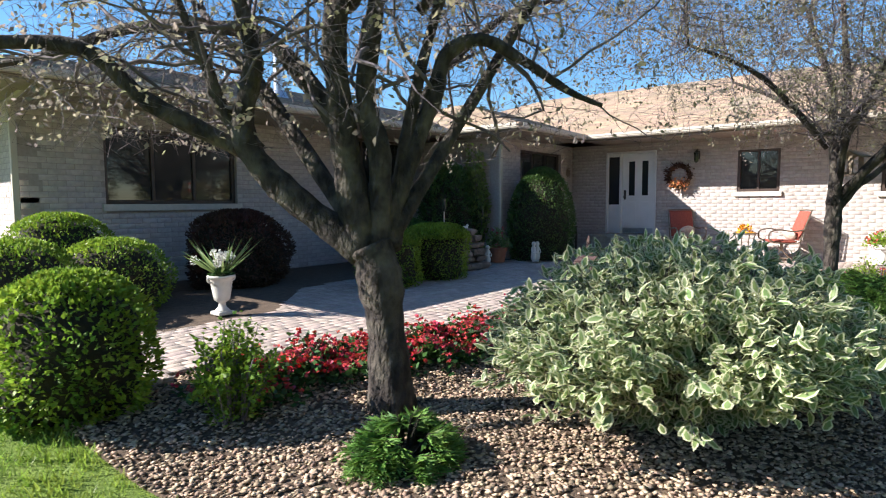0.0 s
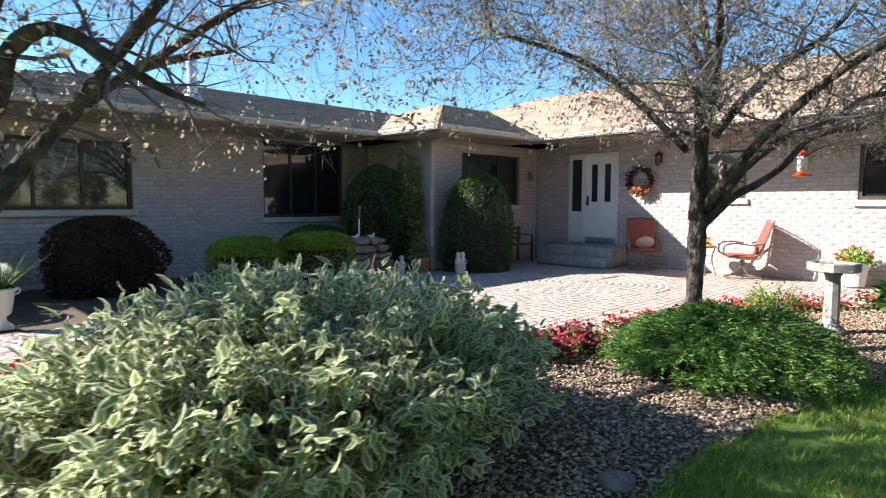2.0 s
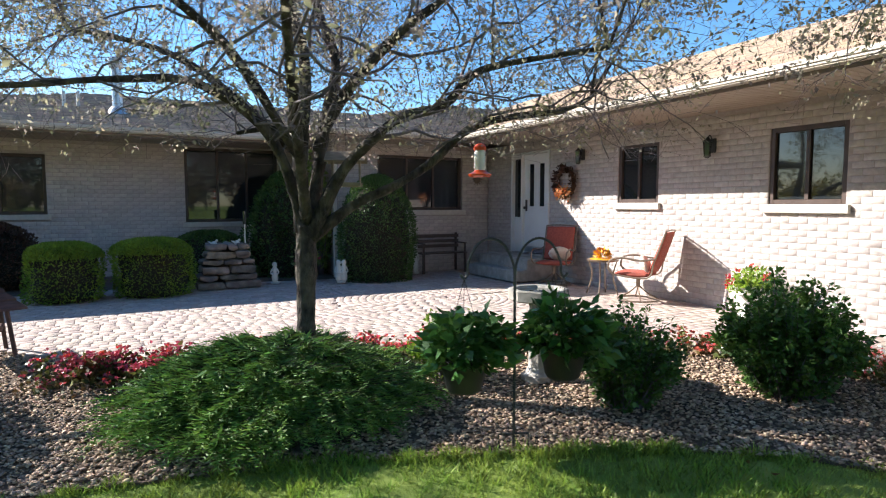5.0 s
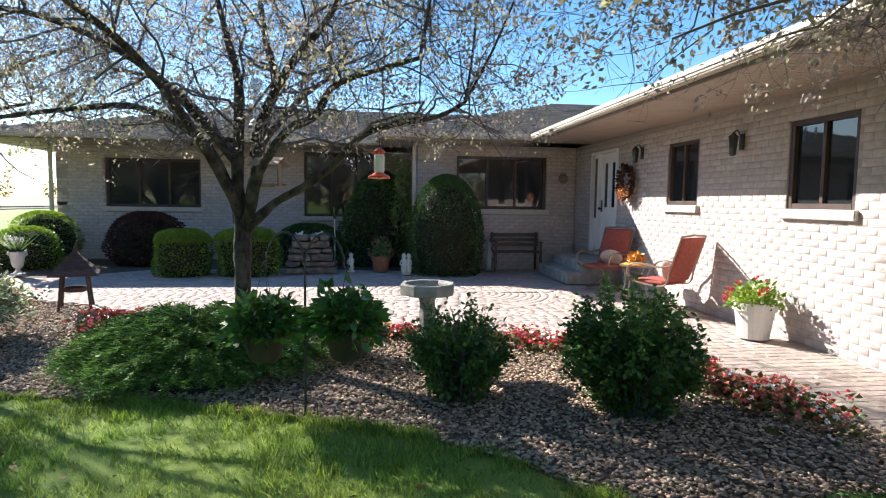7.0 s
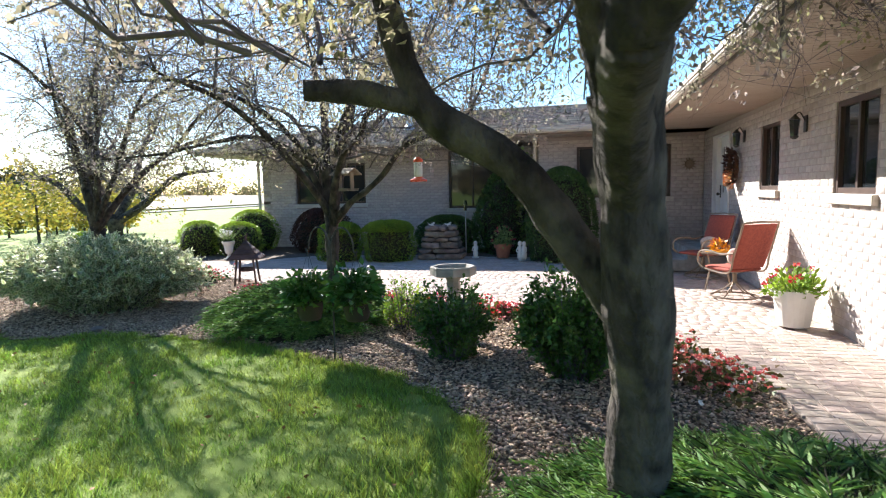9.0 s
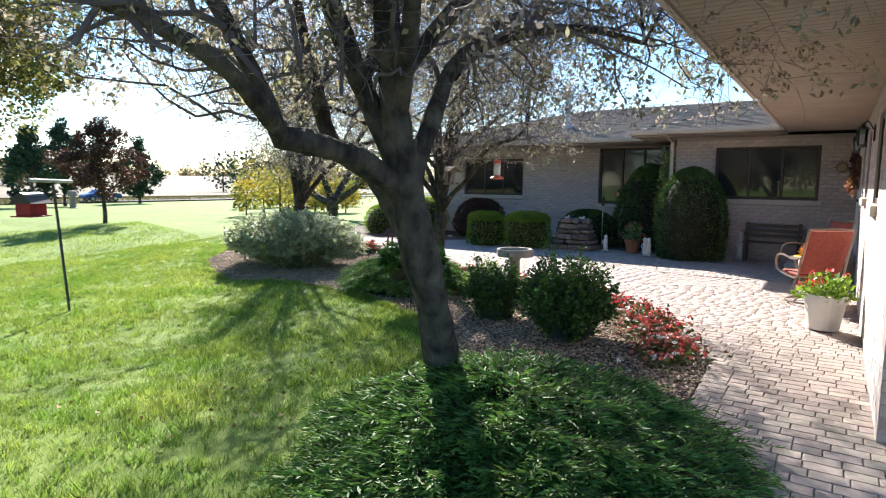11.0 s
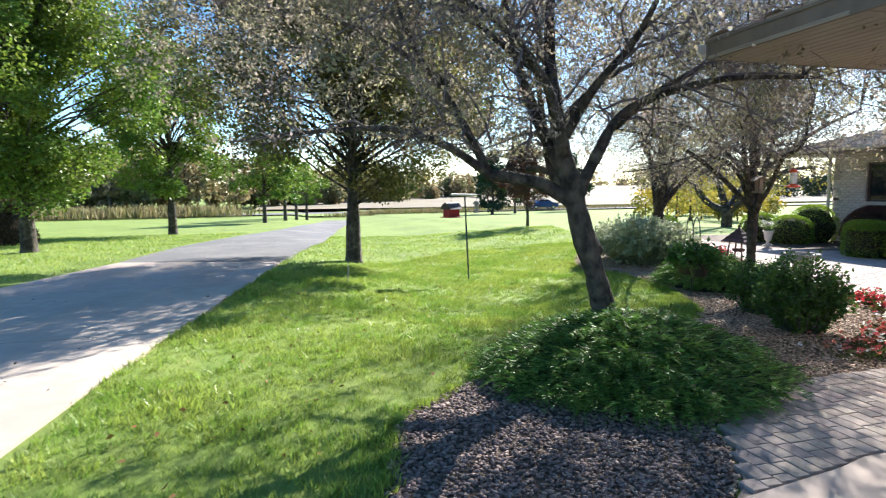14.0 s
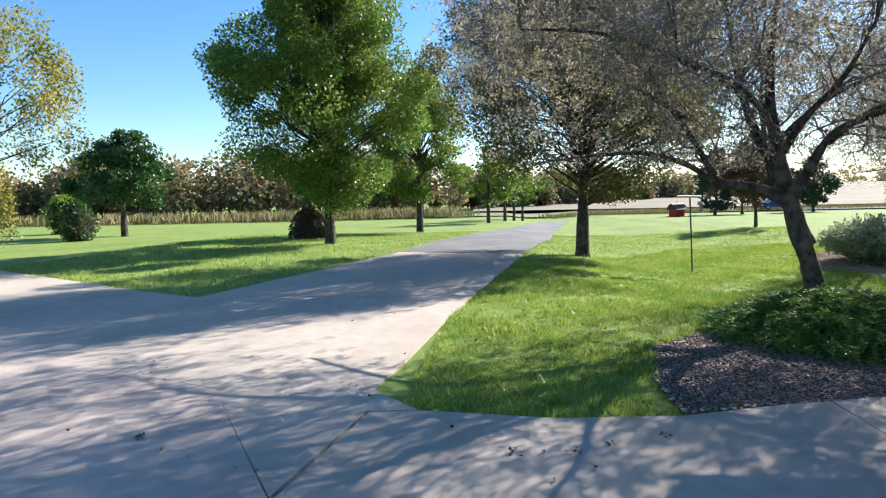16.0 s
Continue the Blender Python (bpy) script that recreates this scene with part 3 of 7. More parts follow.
def sprout(rng, starts, dirs, length, r0, steps, wander, lift, per, sub_len, sub_spread):
    """Wandering shoots from start points; returns their segments and the starts of the next order."""
    n = len(starts)
    P = np.array(starts, float)
    D = np.array(dirs, float)
    L = length * rng.uniform(0.55, 1.25, n)
    R = np.array(r0, float) * np.ones(n)
    seg0, seg1, ra, rb, tips, tdir, trad = [], [], [], [], [], [], []
    for k in range(steps):
        D = D + rng.normal(0, wander, (n, 3)) + np.array([0, 0, lift])
        D /= np.linalg.norm(D, axis=1, keepdims=True)
        Q = P + D * (L / steps)[:, None]
        seg0.append(P); seg1.append(Q)
        ra.append(R * (1 - k / steps * 0.75)); rb.append(R * (1 - (k + 1) / steps * 0.75))
        if per and k >= 1:
            for _ in range(per):
                sd = D * 0.6 + rng.normal(0, sub_spread, (n, 3))
                sd /= np.linalg.norm(sd, axis=1, keepdims=True)
                tips.append(P + (Q - P) * rng.uniform(0, 1, (n, 1))); tdir.append(sd); trad.append(rb[-1] * 0.6)
        P = Q
    tips.append(P); tdir.append(D); trad.append(rb[-1] * 0.8)
    return (np.concatenate(seg0), np.concatenate(seg1), np.concatenate(ra), np.concatenate(rb)), np.concatenate(tips), np.concatenate(tdir), np.concatenate(trad)


def garden_tree(name, base, yaw, limbs, scale, seed, label, per_limb, leaf_mat, leaf_n, leaf_len, twig=1.0, depth=0.35, pruned=0.0, girth=1.0, upper=0):
    """A low spreading ornamental tree: smooth trunk and limbs, wandering branches, fine twigs, thinning leaves."""
    rng = np.random.default_rng(seed)
    e = thing(name, *base, label, "tree")
    c, s = math.cos(radians(yaw)), math.sin(radians(yaw))
    starts, dirs, rads, tops = [], [], [], []
    centre = np.array([0, 0, 1.6 * scale])
    for li, limb in enumerate(limbs):
        bow = rng.uniform(-depth, depth) if li else 0.0
        if li in (1,):
            bow *= 0.3
        ctrl, rr = [], []
        reach = 0.0
        for i, q in enumerate(limb):
            if len(q) == 4:
                ctrl.append(tuple(k * scale for k in q[:3]))
                rr.append(q[3] * scale * girth)
                continue
            u, v, r = q
            if i:
                reach += math.hypot(u - limb[i - 1][0], v - limb[i - 1][1])
            w = bow * reach
            ctrl.append(((u * c - w * s) * scale, (u * s + w * c) * scale, v * scale))
            rr.append(r * scale * girth)
        pts = curve_pts(ctrl, 5)
        radii = list(np.interp(np.linspace(0, len(rr) - 1, len(pts)), range(len(rr)), rr))
        radii = [q * (1 + 0.07 * math.sin(7.3 * k + li) + 0.05 * math.sin(2.9 * k)) for k, q in enumerate(radii)]
        if li == 0:
            radii[0] *= 1.2
            radii[1] *= 1.06
        bm = bmesh.new()
        tube(bm, pts, radii, 12 if li == 0 else 9)
        part("trunk" if li == 0 else "limb", bm, M_BARK, e, smooth=True)
        if li:
            n = len(pts)
            if pts[-1][2] > 2.35 * scale and leaf_mat is M_LEAF_SPARSE:
                tops.append((np.array(pts[-1]), max(0.014, radii[-1] * 0.8)))
            for _ in range(per_limb):
                k = int(n * (0.25 + 0.75 * rng.random() ** 0.8))
                k = min(k, n - 1)
                p = np.array(pts[k])
                along = np.array(pts[min(k + 1, n - 1)] - pts[max(k - 1, 0)])
                along /= np.linalg.norm(along) + 1e-9
                out = p - centre
                out[2] *= 0.4
                out /= np.linalg.norm(out) + 1e-9
                d = along * 0.3 + out * 0.5 + rng.normal(0, 0.75, 3) + [0, 0, 0.12]
                starts.append(p); dirs.append(d / np.linalg.norm(d)); rads.append(max(0.006, min(0.017, radii[k] * 0.4)))
    # upper crown: each high limb end carries on upward in two thin leaders
    for end, r in tops:
        for _ in range(2):
            out = np.array([end[0], end[1], 0.0])
            out = out / (np.linalg.norm(out) + 0.4) * rng.uniform(0.1, 0.55) + rng.normal(0, 0.22, 3)
            p1 = end + np.array([out[0] * 0.5, out[1] * 0.5, 0.45]) * scale
            p2 = end + np.array([out[0], out[1], rng.uniform(0.8, 1.35)]) * scale
            pts = curve_pts([tuple(end), tuple(p1), tuple(p2)], 4)
            radii = list(np.linspace(r, 0.008, len(pts)))
            bm = bmesh.new()
            tube(bm, pts, radii, 6)
            part("limb", bm, M_BARK, e, smooth=True)
            for _k in range(per_limb // 2 + upper):
                k = int(rng.integers(1, len(pts)))
                d = rng.normal(0, 0.8, 3) + np.array([0, 0, 0.25]) + out * 0.6
                starts.append(np.array(pts[k])); dirs.append(d / np.linalg.norm(d)); rads.append(max(0.006, min(0.014, radii[k] * 0.6)))
    sg1, t1, d1, r1 = sprout(rng, starts, dirs, 1.3 * scale, np.array(rads), 7, 0.36, 0.0, 1, 0.5, 0.75)
    sg2, t2, d2, r2 = sprout(rng, t1, d1, 0.6 * scale, np.maximum(r1, 0.003) * 0.7, 4, 0.34, 0.0, 1, 0.3, 0.8)
    keep = rng.random(len(t2)) < twig
    sg3, t3, d3, r3 = sprout(rng, t2[keep], d2[keep], 0.34 * scale, np.full(keep.sum(), 0.0021), 2, 0.3, -0.03, 0, 0, 0)
    vs, fs, off = [], [], 0
    for sg, seg in ((sg1, 5), (sg2, 3), (sg3, 3)):
        ok = np.minimum(sg[0][:, 2], sg[1][:, 2]) > pruned
        v, f = prisms(*[q[ok] for q in sg], seg)
        vs.append(v); fs.append(f + off); off += len(v)
    ob = mesh_np("twig_mass", np.concatenate(vs), np.concatenate(fs), M_TWIG, e)
    tagged(ob, kind="stuff")
    high = np.flatnonzero(t3[:, 2] > pruned + 0.1)
    held = rng.choice(high, max(1, int(len(high) * 0.4)), replace=False)
    pick = held[rng.integers(0, len(held), leaf_n)]
    pos = t3[pick] + rng.normal(0, 0.045, (leaf_n, 3))
    v, f = leaves_np(rng, pos, d3[pick] * 0.5 + [0, 0, -0.35], leaf_len, leaf_len * 0.5, 0.6)
    tagged(mesh_np("foliage", v, f, leaf_mat, e), kind="stuff")
    return e


TREE1 = [
    [(0.00, -0.05, 0.132), (-0.04, 0.55, 0.118), (-0.09, 0.92, 0.138), (-0.14, 1.06, 0.131)],
    [(-0.17, 1.02, 0.105), (-0.58, 1.33, 0.085), (-0.86, 1.62, 0.078), (-0.93, 1.86, 0.066), (-0.84, 2.23, 0.053), (-0.91, 2.60, 0.039), (-1.07, 3.09, 0.026)],
    [(-0.87, 1.68, 0.053), (-1.07, 1.95, 0.046), (-1.13, 2.19, 0.036), (-1.23, 2.46, 0.026), (-1.31, 2.76, 0.016)],
    [(-0.35, 1.88, 0.066), (-0.58, 2.19, 0.056), (-0.86, 2.46, 0.049), (-1.27, 2.54, 0.042), (-1.85, 2.56, 0.036), (-2.46, 2.42, 0.030), (-3.20, 2.33, 0.020)],
    [(-0.95, 1.68, 0.053), (-1.48, 1.97, 0.049), (-1.81, 2.27, 0.042), (-2.38, 2.27, 0.036), (-2.87, 2.31, 0.030), (-3.28, 2.35, 0.020)],
    [(-0.17, 1.05, 0.111), (-0.25, 1.49, 0.092), (-0.29, 1.90, 0.075), (-0.30, 2.40, 0.066), (-0.19, 2.62, 0.062), (0.16, 2.97, 0.042), (0.32, 3.34, 0.026)],
    [(-0.21, 2.60, 0.053), (-0.41, 2.81, 0.042), (-0.62, 3.05, 0.033), (-0.82, 3.34, 0.020)],
    [(-0.09, 1.05, 0.085), (-0.05, 1.62, 0.069), (-0.13, 1.99, 0.062), (-0.05, 2.52, 0.049), (0.05, 3.05, 0.036), (0.08, 3.46, 0.023)],
    [(0.0, 0.0, 1.05, 0.068), (0.6, 0.3, 1.9, 0.052), (1.3, 0.6, 2.5, 0.036), (2.2, 0.9, 2.85, 0.016)],
    [(-0.1, 0.1, 1.05, 0.064), (-0.3, 0.9, 2.1, 0.048), (-0.2, 1.9, 2.9, 0.024)],
    [(-0.08, 1.05, 0.072), (0.16, 1.70, 0.056), (0.30, 2.07, 0.053), (0.38, 2.33, 0.046), (0.61, 2.44, 0.039), (0.90, 2.31, 0.033), (1.22, 2.11, 0.023), (1.47, 2.01, 0.013)],
    [(0.0, 0.0, 1.1, 0.045), (0.2, -0.1, 2.2, 0.036), (0.5, -0.3, 3.3, 0.026), (0.8, -0.5, 4.1, 0.015)],
    [(-0.1, 0.1, 1.2, 0.045), (-0.2, 0.3, 2.4, 0.036), (-0.1, 0.5, 3.4, 0.025), (0.1, 0.6, 4.2, 0.015)],
    [(0.0, 0.0, 1.1, 0.05), (0.7, -0.2, 2.1, 0.04), (1.4, -0.45, 3.1, 0.028), (2.1, -0.7, 3.6, 0.015)],
    [(0.5, -0.3, 3.0, 0.03), (1.1, -1.0, 3.4, 0.026), (1.9, -1.7, 3.6, 0.02), (2.7, -2.2, 3.6, 0.012)],
    [(1.4, -0.45, 3.1, 0.028), (2.3, -0.5, 3.5, 0.022), (3.1, -0.9, 3.6, 0.012)],
    [(0.2, -0.1, 2.6, 0.035), (0.4, -1.0, 3.3, 0.028), (0.7, -2.0, 3.7, 0.02), (0.9, -2.9, 3.7, 0.012)],
    [(1.3, 0.6, 2.5, 0.034), (2.2, 0.4, 3.2, 0.026), (3.1, 0.3, 3.5, 0.012)],
]
TREE2 = [
    [(-0.03, -0.1, 0.109), (-0.02, 0.78, 0.100), (-0.01, 1.27, 0.109), (0.00, 1.44, 0.109)],
    [(-0.03, 1.39, 0.091), (-0.05, 1.88, 0.073), (-0.01, 2.27, 0.068), (0.02, 2.83, 0.055), (-0.09, 3.27, 0.041), (-0.23, 3.82, 0.027)],
    [(0.03, 1.40, 0.082), (0.10, 2.00, 0.064), (0.16, 2.44, 0.059), (0.23, 2.88, 0.050), (0.07, 3.33, 0.041), (-0.07, 3.82, 0.027)],
    [(0.16, 2.25, 0.059), (0.36, 2.55, 0.055), (0.63, 2.83, 0.050), (0.90, 3.06, 0.045), (1.18, 3.24, 0.036), (1.46, 3.55, 0.027), (1.57, 3.94, 0.018)],
    [(0.03, 1.33, 0.082), (0.30, 1.83, 0.059), (0.57, 2.11, 0.050), (0.85, 2.30, 0.045), (1.18, 2.38, 0.041), (1.40, 2.59, 0.036), (1.68, 2.66, 0.027), (2.34, 2.72, 0.018)],
    [(0.06, 1.35, 0.068), (0.40, 1.61, 0.050), (0.74, 1.77, 0.045), (1.07, 1.97, 0.041), (1.40, 2.26, 0.041), (1.76, 2.36, 0.036), (2.18, 2.41, 0.027), (2.43, 2.52, 0.018)],
    [(-0.01, 2.24, 0.036), (-0.26, 2.26, 0.027), (-0.54, 2.21, 0.018)],
    [(0.0, 0.0, 1.35, 0.066), (-0.30, -0.1, 2.15, 0.051), (-0.85, -0.3, 2.5, 0.038), (-1.4, -0.5, 2.45, 0.028), (-2.0, -0.8, 2.3, 0.02), (-2.7, -1.0, 2.25, 0.01)],
    [(0.0, 0.0, 1.45, 0.066), (-0.25, -0.7, 2.2, 0.049), (-0.5, -1.5, 2.75, 0.037), (-0.7, -2.4, 2.95, 0.016)],
    [(-0.05, 0.0, 2.0, 0.049), (-0.7, -0.4, 2.8, 0.041), (-1.5, -0.7, 3.2, 0.029), (-2.3, -1.0, 3.2, 0.015)],
    [(0.1, 0.0, 2.1, 0.049), (0.5, 0.7, 2.8, 0.04), (0.8, 1.4, 3.2, 0.018)],
    [(-0.1, 0.1, 2.1, 0.049), (-0.9, 0.7, 2.9, 0.037), (-1.8, 1.3, 3.2, 0.016)],
]
LEANING = [
    [(0, 0, -0.15, 0.165), (0, -0.07, 0.40, 0.142), (0, -0.2, 0.90, 0.132), (-0.03, -0.34, 1.35, 0.138), (-0.08, -0.48, 1.96, 0.13)],
    [(0.0, -0.2, 1.12, 0.098), (-0.22, -0.24, 1.45, 0.088), (-0.45, -0.27, 1.76, 0.082), (-0.76, -0.33, 1.98, 0.074), (-0.9, -0.36, 2.4, 0.056), (-1.05, -0.38, 3.0, 0.034), (-1.25, -0.3, 3.6, 0.018)],
    [(-0.72, -0.32, 1.96, 0.058), (-0.95, -0.4, 2.02, 0.05), (-1.15, -0.48, 2.03, 0.046)],
    [(-0.06, -0.42, 1.63, 0.094), (-0.1, -0.75, 1.83, 0.083), (-0.12, -1.1, 1.91, 0.075), (-0.12, -1.34, 1.93, 0.072)],
    [(-0.12, -1.3, 1.92, 0.055), (0, -1.58, 2.08, 0.048), (0.06, -1.84, 2.21, 0.042), (0, -2.2, 2.33, 0.037), (-0.1, -2.5, 2.36, 0.031), (-0.4, -3.1, 2.34, 0.024), (-0.8, -3.8, 2.28, 0.013)],
    [(-0.12, -1.32, 1.91, 0.057), (-0.16, -1.46, 2.23, 0.051), (-0.25, -1.7, 2.68, 0.041), (-0.4, -2, 3.18, 0.028), (-0.5, -2.2, 3.78, 0.015)],
    [(-0.08, -0.46, 1.84, 0.118), (-0.02, -0.6, 2.27, 0.098), (0.02, -0.72, 2.82, 0.08), (0, -0.74, 3.42, 0.055), (0.1, -0.72, 4.22, 0.026)],
    [(-0.08, -0.48, 1.87, 0.096), (-0.2, -0.68, 2.32, 0.08), (-0.3, -0.9, 2.92, 0.062), (-0.42, -1.05, 3.72, 0.035), (-0.5, -1.1, 4.32, 0.018)],
    [(-0.04, -0.4, 1.72, 0.088), (-0.02, -0.2, 2.12, 0.07), (0, 0.05, 2.52, 0.057), (0.2, 0.4, 2.72, 0.046), (0.5, 0.9, 2.84, 0.034), (0.8, 1.5, 2.82, 0.018)],
    [(0, 0, 2.42, 0.05), (-0.1, 0.5, 2.77, 0.042), (-0.1, 1.1, 3.07, 0.032), (-0.2, 1.8, 3.22, 0.016)],
    [(0, -0.55, 2.32, 0.062), (0.35, -0.45, 2.72, 0.048), (0.75, -0.25, 3.12, 0.035), (1.1, -0.15, 3.62, 0.018)],
    [(0, -0.55, 2.12, 0.062), (0.4, -0.95, 2.72, 0.05), (0.8, -1.55, 3.12, 0.036), (1.1, -2.2, 3.27, 0.018)],
    [(-0.2, -0.65, 2.32, 0.055), (-0.6, 0.1, 2.92, 0.045), (-1, 0.9, 3.32, 0.03), (-1.3, 1.7, 3.52, 0.015)],
    [(-0.25, -1.7, 2.82, 0.04), (-0.7, -2.3, 3.32, 0.034), (-1.3, -3, 3.72, 0.026), (-1.9, -3.7, 3.82, 0.014)],
    [(0.02, -0.72, 2.82, 0.05), (0.2, -1.8, 3.42, 0.04), (0.3, -2.9, 3.82, 0.028), (0.3, -3.9, 3.92, 0.014)],
]
WILLOW = [
    [(0.0, -0.2, 0.3), (0.02, 0.6, 0.26), (0.0, 1.2, 0.28)],
    [(0.0, 1.0, 0.2), (-1.0, 1.5, 0.16), (-2.0, 2.6, 0.12), (-3.2, 3.0, 0.08), (-4.4, 2.8, 0.04)],
    [(0.0, 1.1, 0.2), (-0.5, 2.4, 0.15), (-0.9, 4.0, 0.1), (-1.0, 5.6, 0.05)],
    [(0.0, 1.1, 0.2), (0.6, 2.4, 0.15), (0.9, 4.0, 0.1), (1.4, 5.4, 0.05)],
    [(0.0, 1.0, 0.18), (1.2, 1.8, 0.14), (2.4, 2.8, 0.1), (3.8, 3.0, 0.05)],
]
garden_tree("crabapple_tree", (-11.82, -4.42, -0.1), -51.9, TREE1, 1.04, 11, "multi-limbed crabapple with dark bark and nearly bare twigs", 9, M_LEAF_SPARSE, 17000, 0.056, pruned=1.75, girth=1.12, upper=1)
garden_tree("crabapple_tree", (-5.96, -6.5, -0.15), -27.5, TREE2, 1.0, 12, "slender crabapple with a hummingbird feeder, thin autumn leaves", 11, M_LEAF_SPARSE, 40000, 0.044, pruned=2.0, girth=0.86, upper=5)
garden_tree("crabapple_tree", (-2.45, -11.51, -0.08), 0.0, LEANING, 1.0, 13, "leaning crabapple with a thick dark trunk above junipers", 15, M_LEAF_SPARSE, 85000, 0.05, pruned=2.12, girth=0.85, upper=8)
garden_tree("spreading_tree", (-20.5, 5.5, -0.4), 30, WILLOW, 1.0, 14, "low spreading tree with yellow-green leaves at the lawn's edge", 26, M_LEAF_YELLOW, 6000, 0.12, depth=0.8)


def leafy_tree(name, x, y, height, crown_r, crown_lo, trunk_r, leaf_mat, leaf_n, leaf_len, seed, label, clumps=70, taper=0.6, category="tree", droop=0.0):
    """A broad shade tree: tapered trunk, forking limbs to clump centres, leaves gathered in uneven clumps."""
    rng = np.random.default_rng(seed)
    z0 = land1(x, y)
    e = thing(name, x, y, z0, label, category)
    top = height
    lean = rng.uniform(-0.2, 0.2, 2)
    bm = bmesh.new()
    pts = [(0, 0, -0.15), (0.02, 0, crown_lo * 0.5), (lean[0] * 0.3, lean[1] * 0.3, crown_lo + 0.3), (lean[0], lean[1], crown_lo + (top - crown_lo) * 0.5), (lean[0] * 1.3, lean[1] * 1.3, top * 0.93)]
    tube(bm, curve_pts(pts, 4), [trunk_r * q for q in np.interp(np.linspace(0, 1, 17), [0, 0.08, 0.3, 0.6, 1], [1.45, 1.05, 0.9, 0.5, 0.1])], 10)
    part("trunk", bm, M_BARK, e, smooth=True)
    c = []
    while len(c) < clumps:
        q = rng.uniform(-1, 1, 3)
        if 0.12 < np.linalg.norm(q) < 1:
            h = (q[2] + 1) / 2
            w = (1 - abs(2 * h - 0.75) ** 2.2 * 0.5) * (1 - taper * max(0, h - 0.45) / 0.55)
            q = np.array([q[0] * crown_r * w, q[1] * crown_r * w, crown_lo + h * (top - crown_lo)])
            q += rng.normal(0, 0.06 * crown_r, 3)
            c.append(q)
    c = np.array(c)
    n = len(c)
    st = np.stack([np.interp(c[:, 2] * 0.62, [0, top], [0, lean[0] * 1.3]), np.interp(c[:, 2] * 0.62, [0, top], [0, lean[1] * 1.3]), np.maximum(crown_lo * 0.8, c[:, 2] * 0.62)], 1)
    m1 = st + (c - st) * 0.33 + rng.normal(0, 0.045 * crown_r, (n, 3)) + np.array([0, 0, 0.03 * crown_r])
    m2 = st + (c - st) * 0.68 + rng.normal(0, 0.05 * crown_r, (n, 3)) + np.array([0, 0, 0.04 * crown_r])
    bv, bf = [], []
    for p0, p1, r0, r1 in ((st, m1, 0.2, 0.14), (m1, m2, 0.14, 0.085), (m2, c, 0.085, 0.03)):
        v, f = prisms(p0, p1, np.full(n, trunk_r * r0), np.full(n, trunk_r * r1), 5)
        bf.append(f + sum(len(q) for q in bv))
        bv.append(v)
    tagged(mesh_np("branch_mass", np.concatenate(bv), np.concatenate(bf), M_BARK, e), kind="stuff")
    pick = rng.integers(0, n, leaf_n)
    size = crown_r * rng.uniform(0.12, 0.27, n)
    o = rng.normal(0, 1, (leaf_n, 3))
    o /= np.linalg.norm(o, axis=1, keepdims=True)
    rad = rng.uniform(0.25, 1, (leaf_n, 1)) ** 0.6
    pos = c[pick] + o * rad * size[pick][:, None] * np.array([1, 1, 0.75])
    pos[:, 2] -= droop * rng.random(leaf_n) ** 2
    v, f = leaves_np(rng, pos, o * 0.6 + [0, 0, -0.3 - droop], leaf_len, leaf_len * 0.68, 1.0)
    tagged(mesh_np("crown", v, f, leaf_mat, e), kind="stuff")
    return e


def make_yard_trees():
    lt = leafy_tree
    lt("maple_tree", -13.2, -13.05, 10.8, 4.7, 1.9, 0.21, M_LEAF_BROWN, 120000, 0.10, 21, "broad shade tree with bronze and green autumn leaves beside the drive", 150, 0.35)
    lt("maple_tree", -17.3, -22.4, 12.5, 4.4, 1.7, 0.22, M_LEAF_MAPLE, 120000, 0.125, 22, "tall dense green maple on the lawn beside the drive", 170, 0.6)
    lt("maple_tree", -26.6, -20.0, 8.6, 3.7, 2.0, 0.2, M_LEAF_MAPLE, 26000, 0.16, 23, "green maple with yellowing leaves beside the drive", 70, 0.6)
    lt("maple_tree", -27.5, -38.0, 6.6, 3.0, 1.4, 0.2, M_LEAF_DARK, 16000, 0.2, 24, "dark green round-crowned tree at the lawn's edge", 60, 0.6)
    lt("red_maple_tree", -26.0, -2.4, 4.4, 1.75, 1.1, 0.09, M_LEAF_RED, 12000, 0.11, 25, "young maple with dark red leaves alone on the lawn", 55, 0.6)
    lt("birch_tree", -7.6, -28.6, 9.2, 2.5, 1.0, 0.12, M_LEAF_YELLOW, 26000, 0.085, 26, "birch with hanging yellow autumn leaves", 60, 0.4, droop=0.9)
    for i, (x, y, h, r) in enumerate(((-41, -16.4, 6.0, 2.4), (-48, -15.0, 6.0, 2.4), (-54, -14.0, 6.2, 2.5), (-62, -12.8, 6.0, 2.5))):
        tagged(lt("maple_tree", x, y, h, r, 1.8, 0.15, M_LEAF_MAPLE, 4200, 0.22, 30 + i, "green maple in the row along the drive", 40, 0.6), group="trees along the drive")
    for i, (x, y, h, r) in enumerate(((-62, 8.5, 7.5, 2.6), (-66, 13.0, 9.0, 2.8), (-72, 24, 8.0, 3.0))):
        tagged(lt("spruce_tree", x, y, h, r, 0.5, 0.2, M_CONIFER, 5000, 0.35, 50 + i, "dark conifer beyond the lawn", 60, 0.95), group="far conifers")


make_yard_trees()

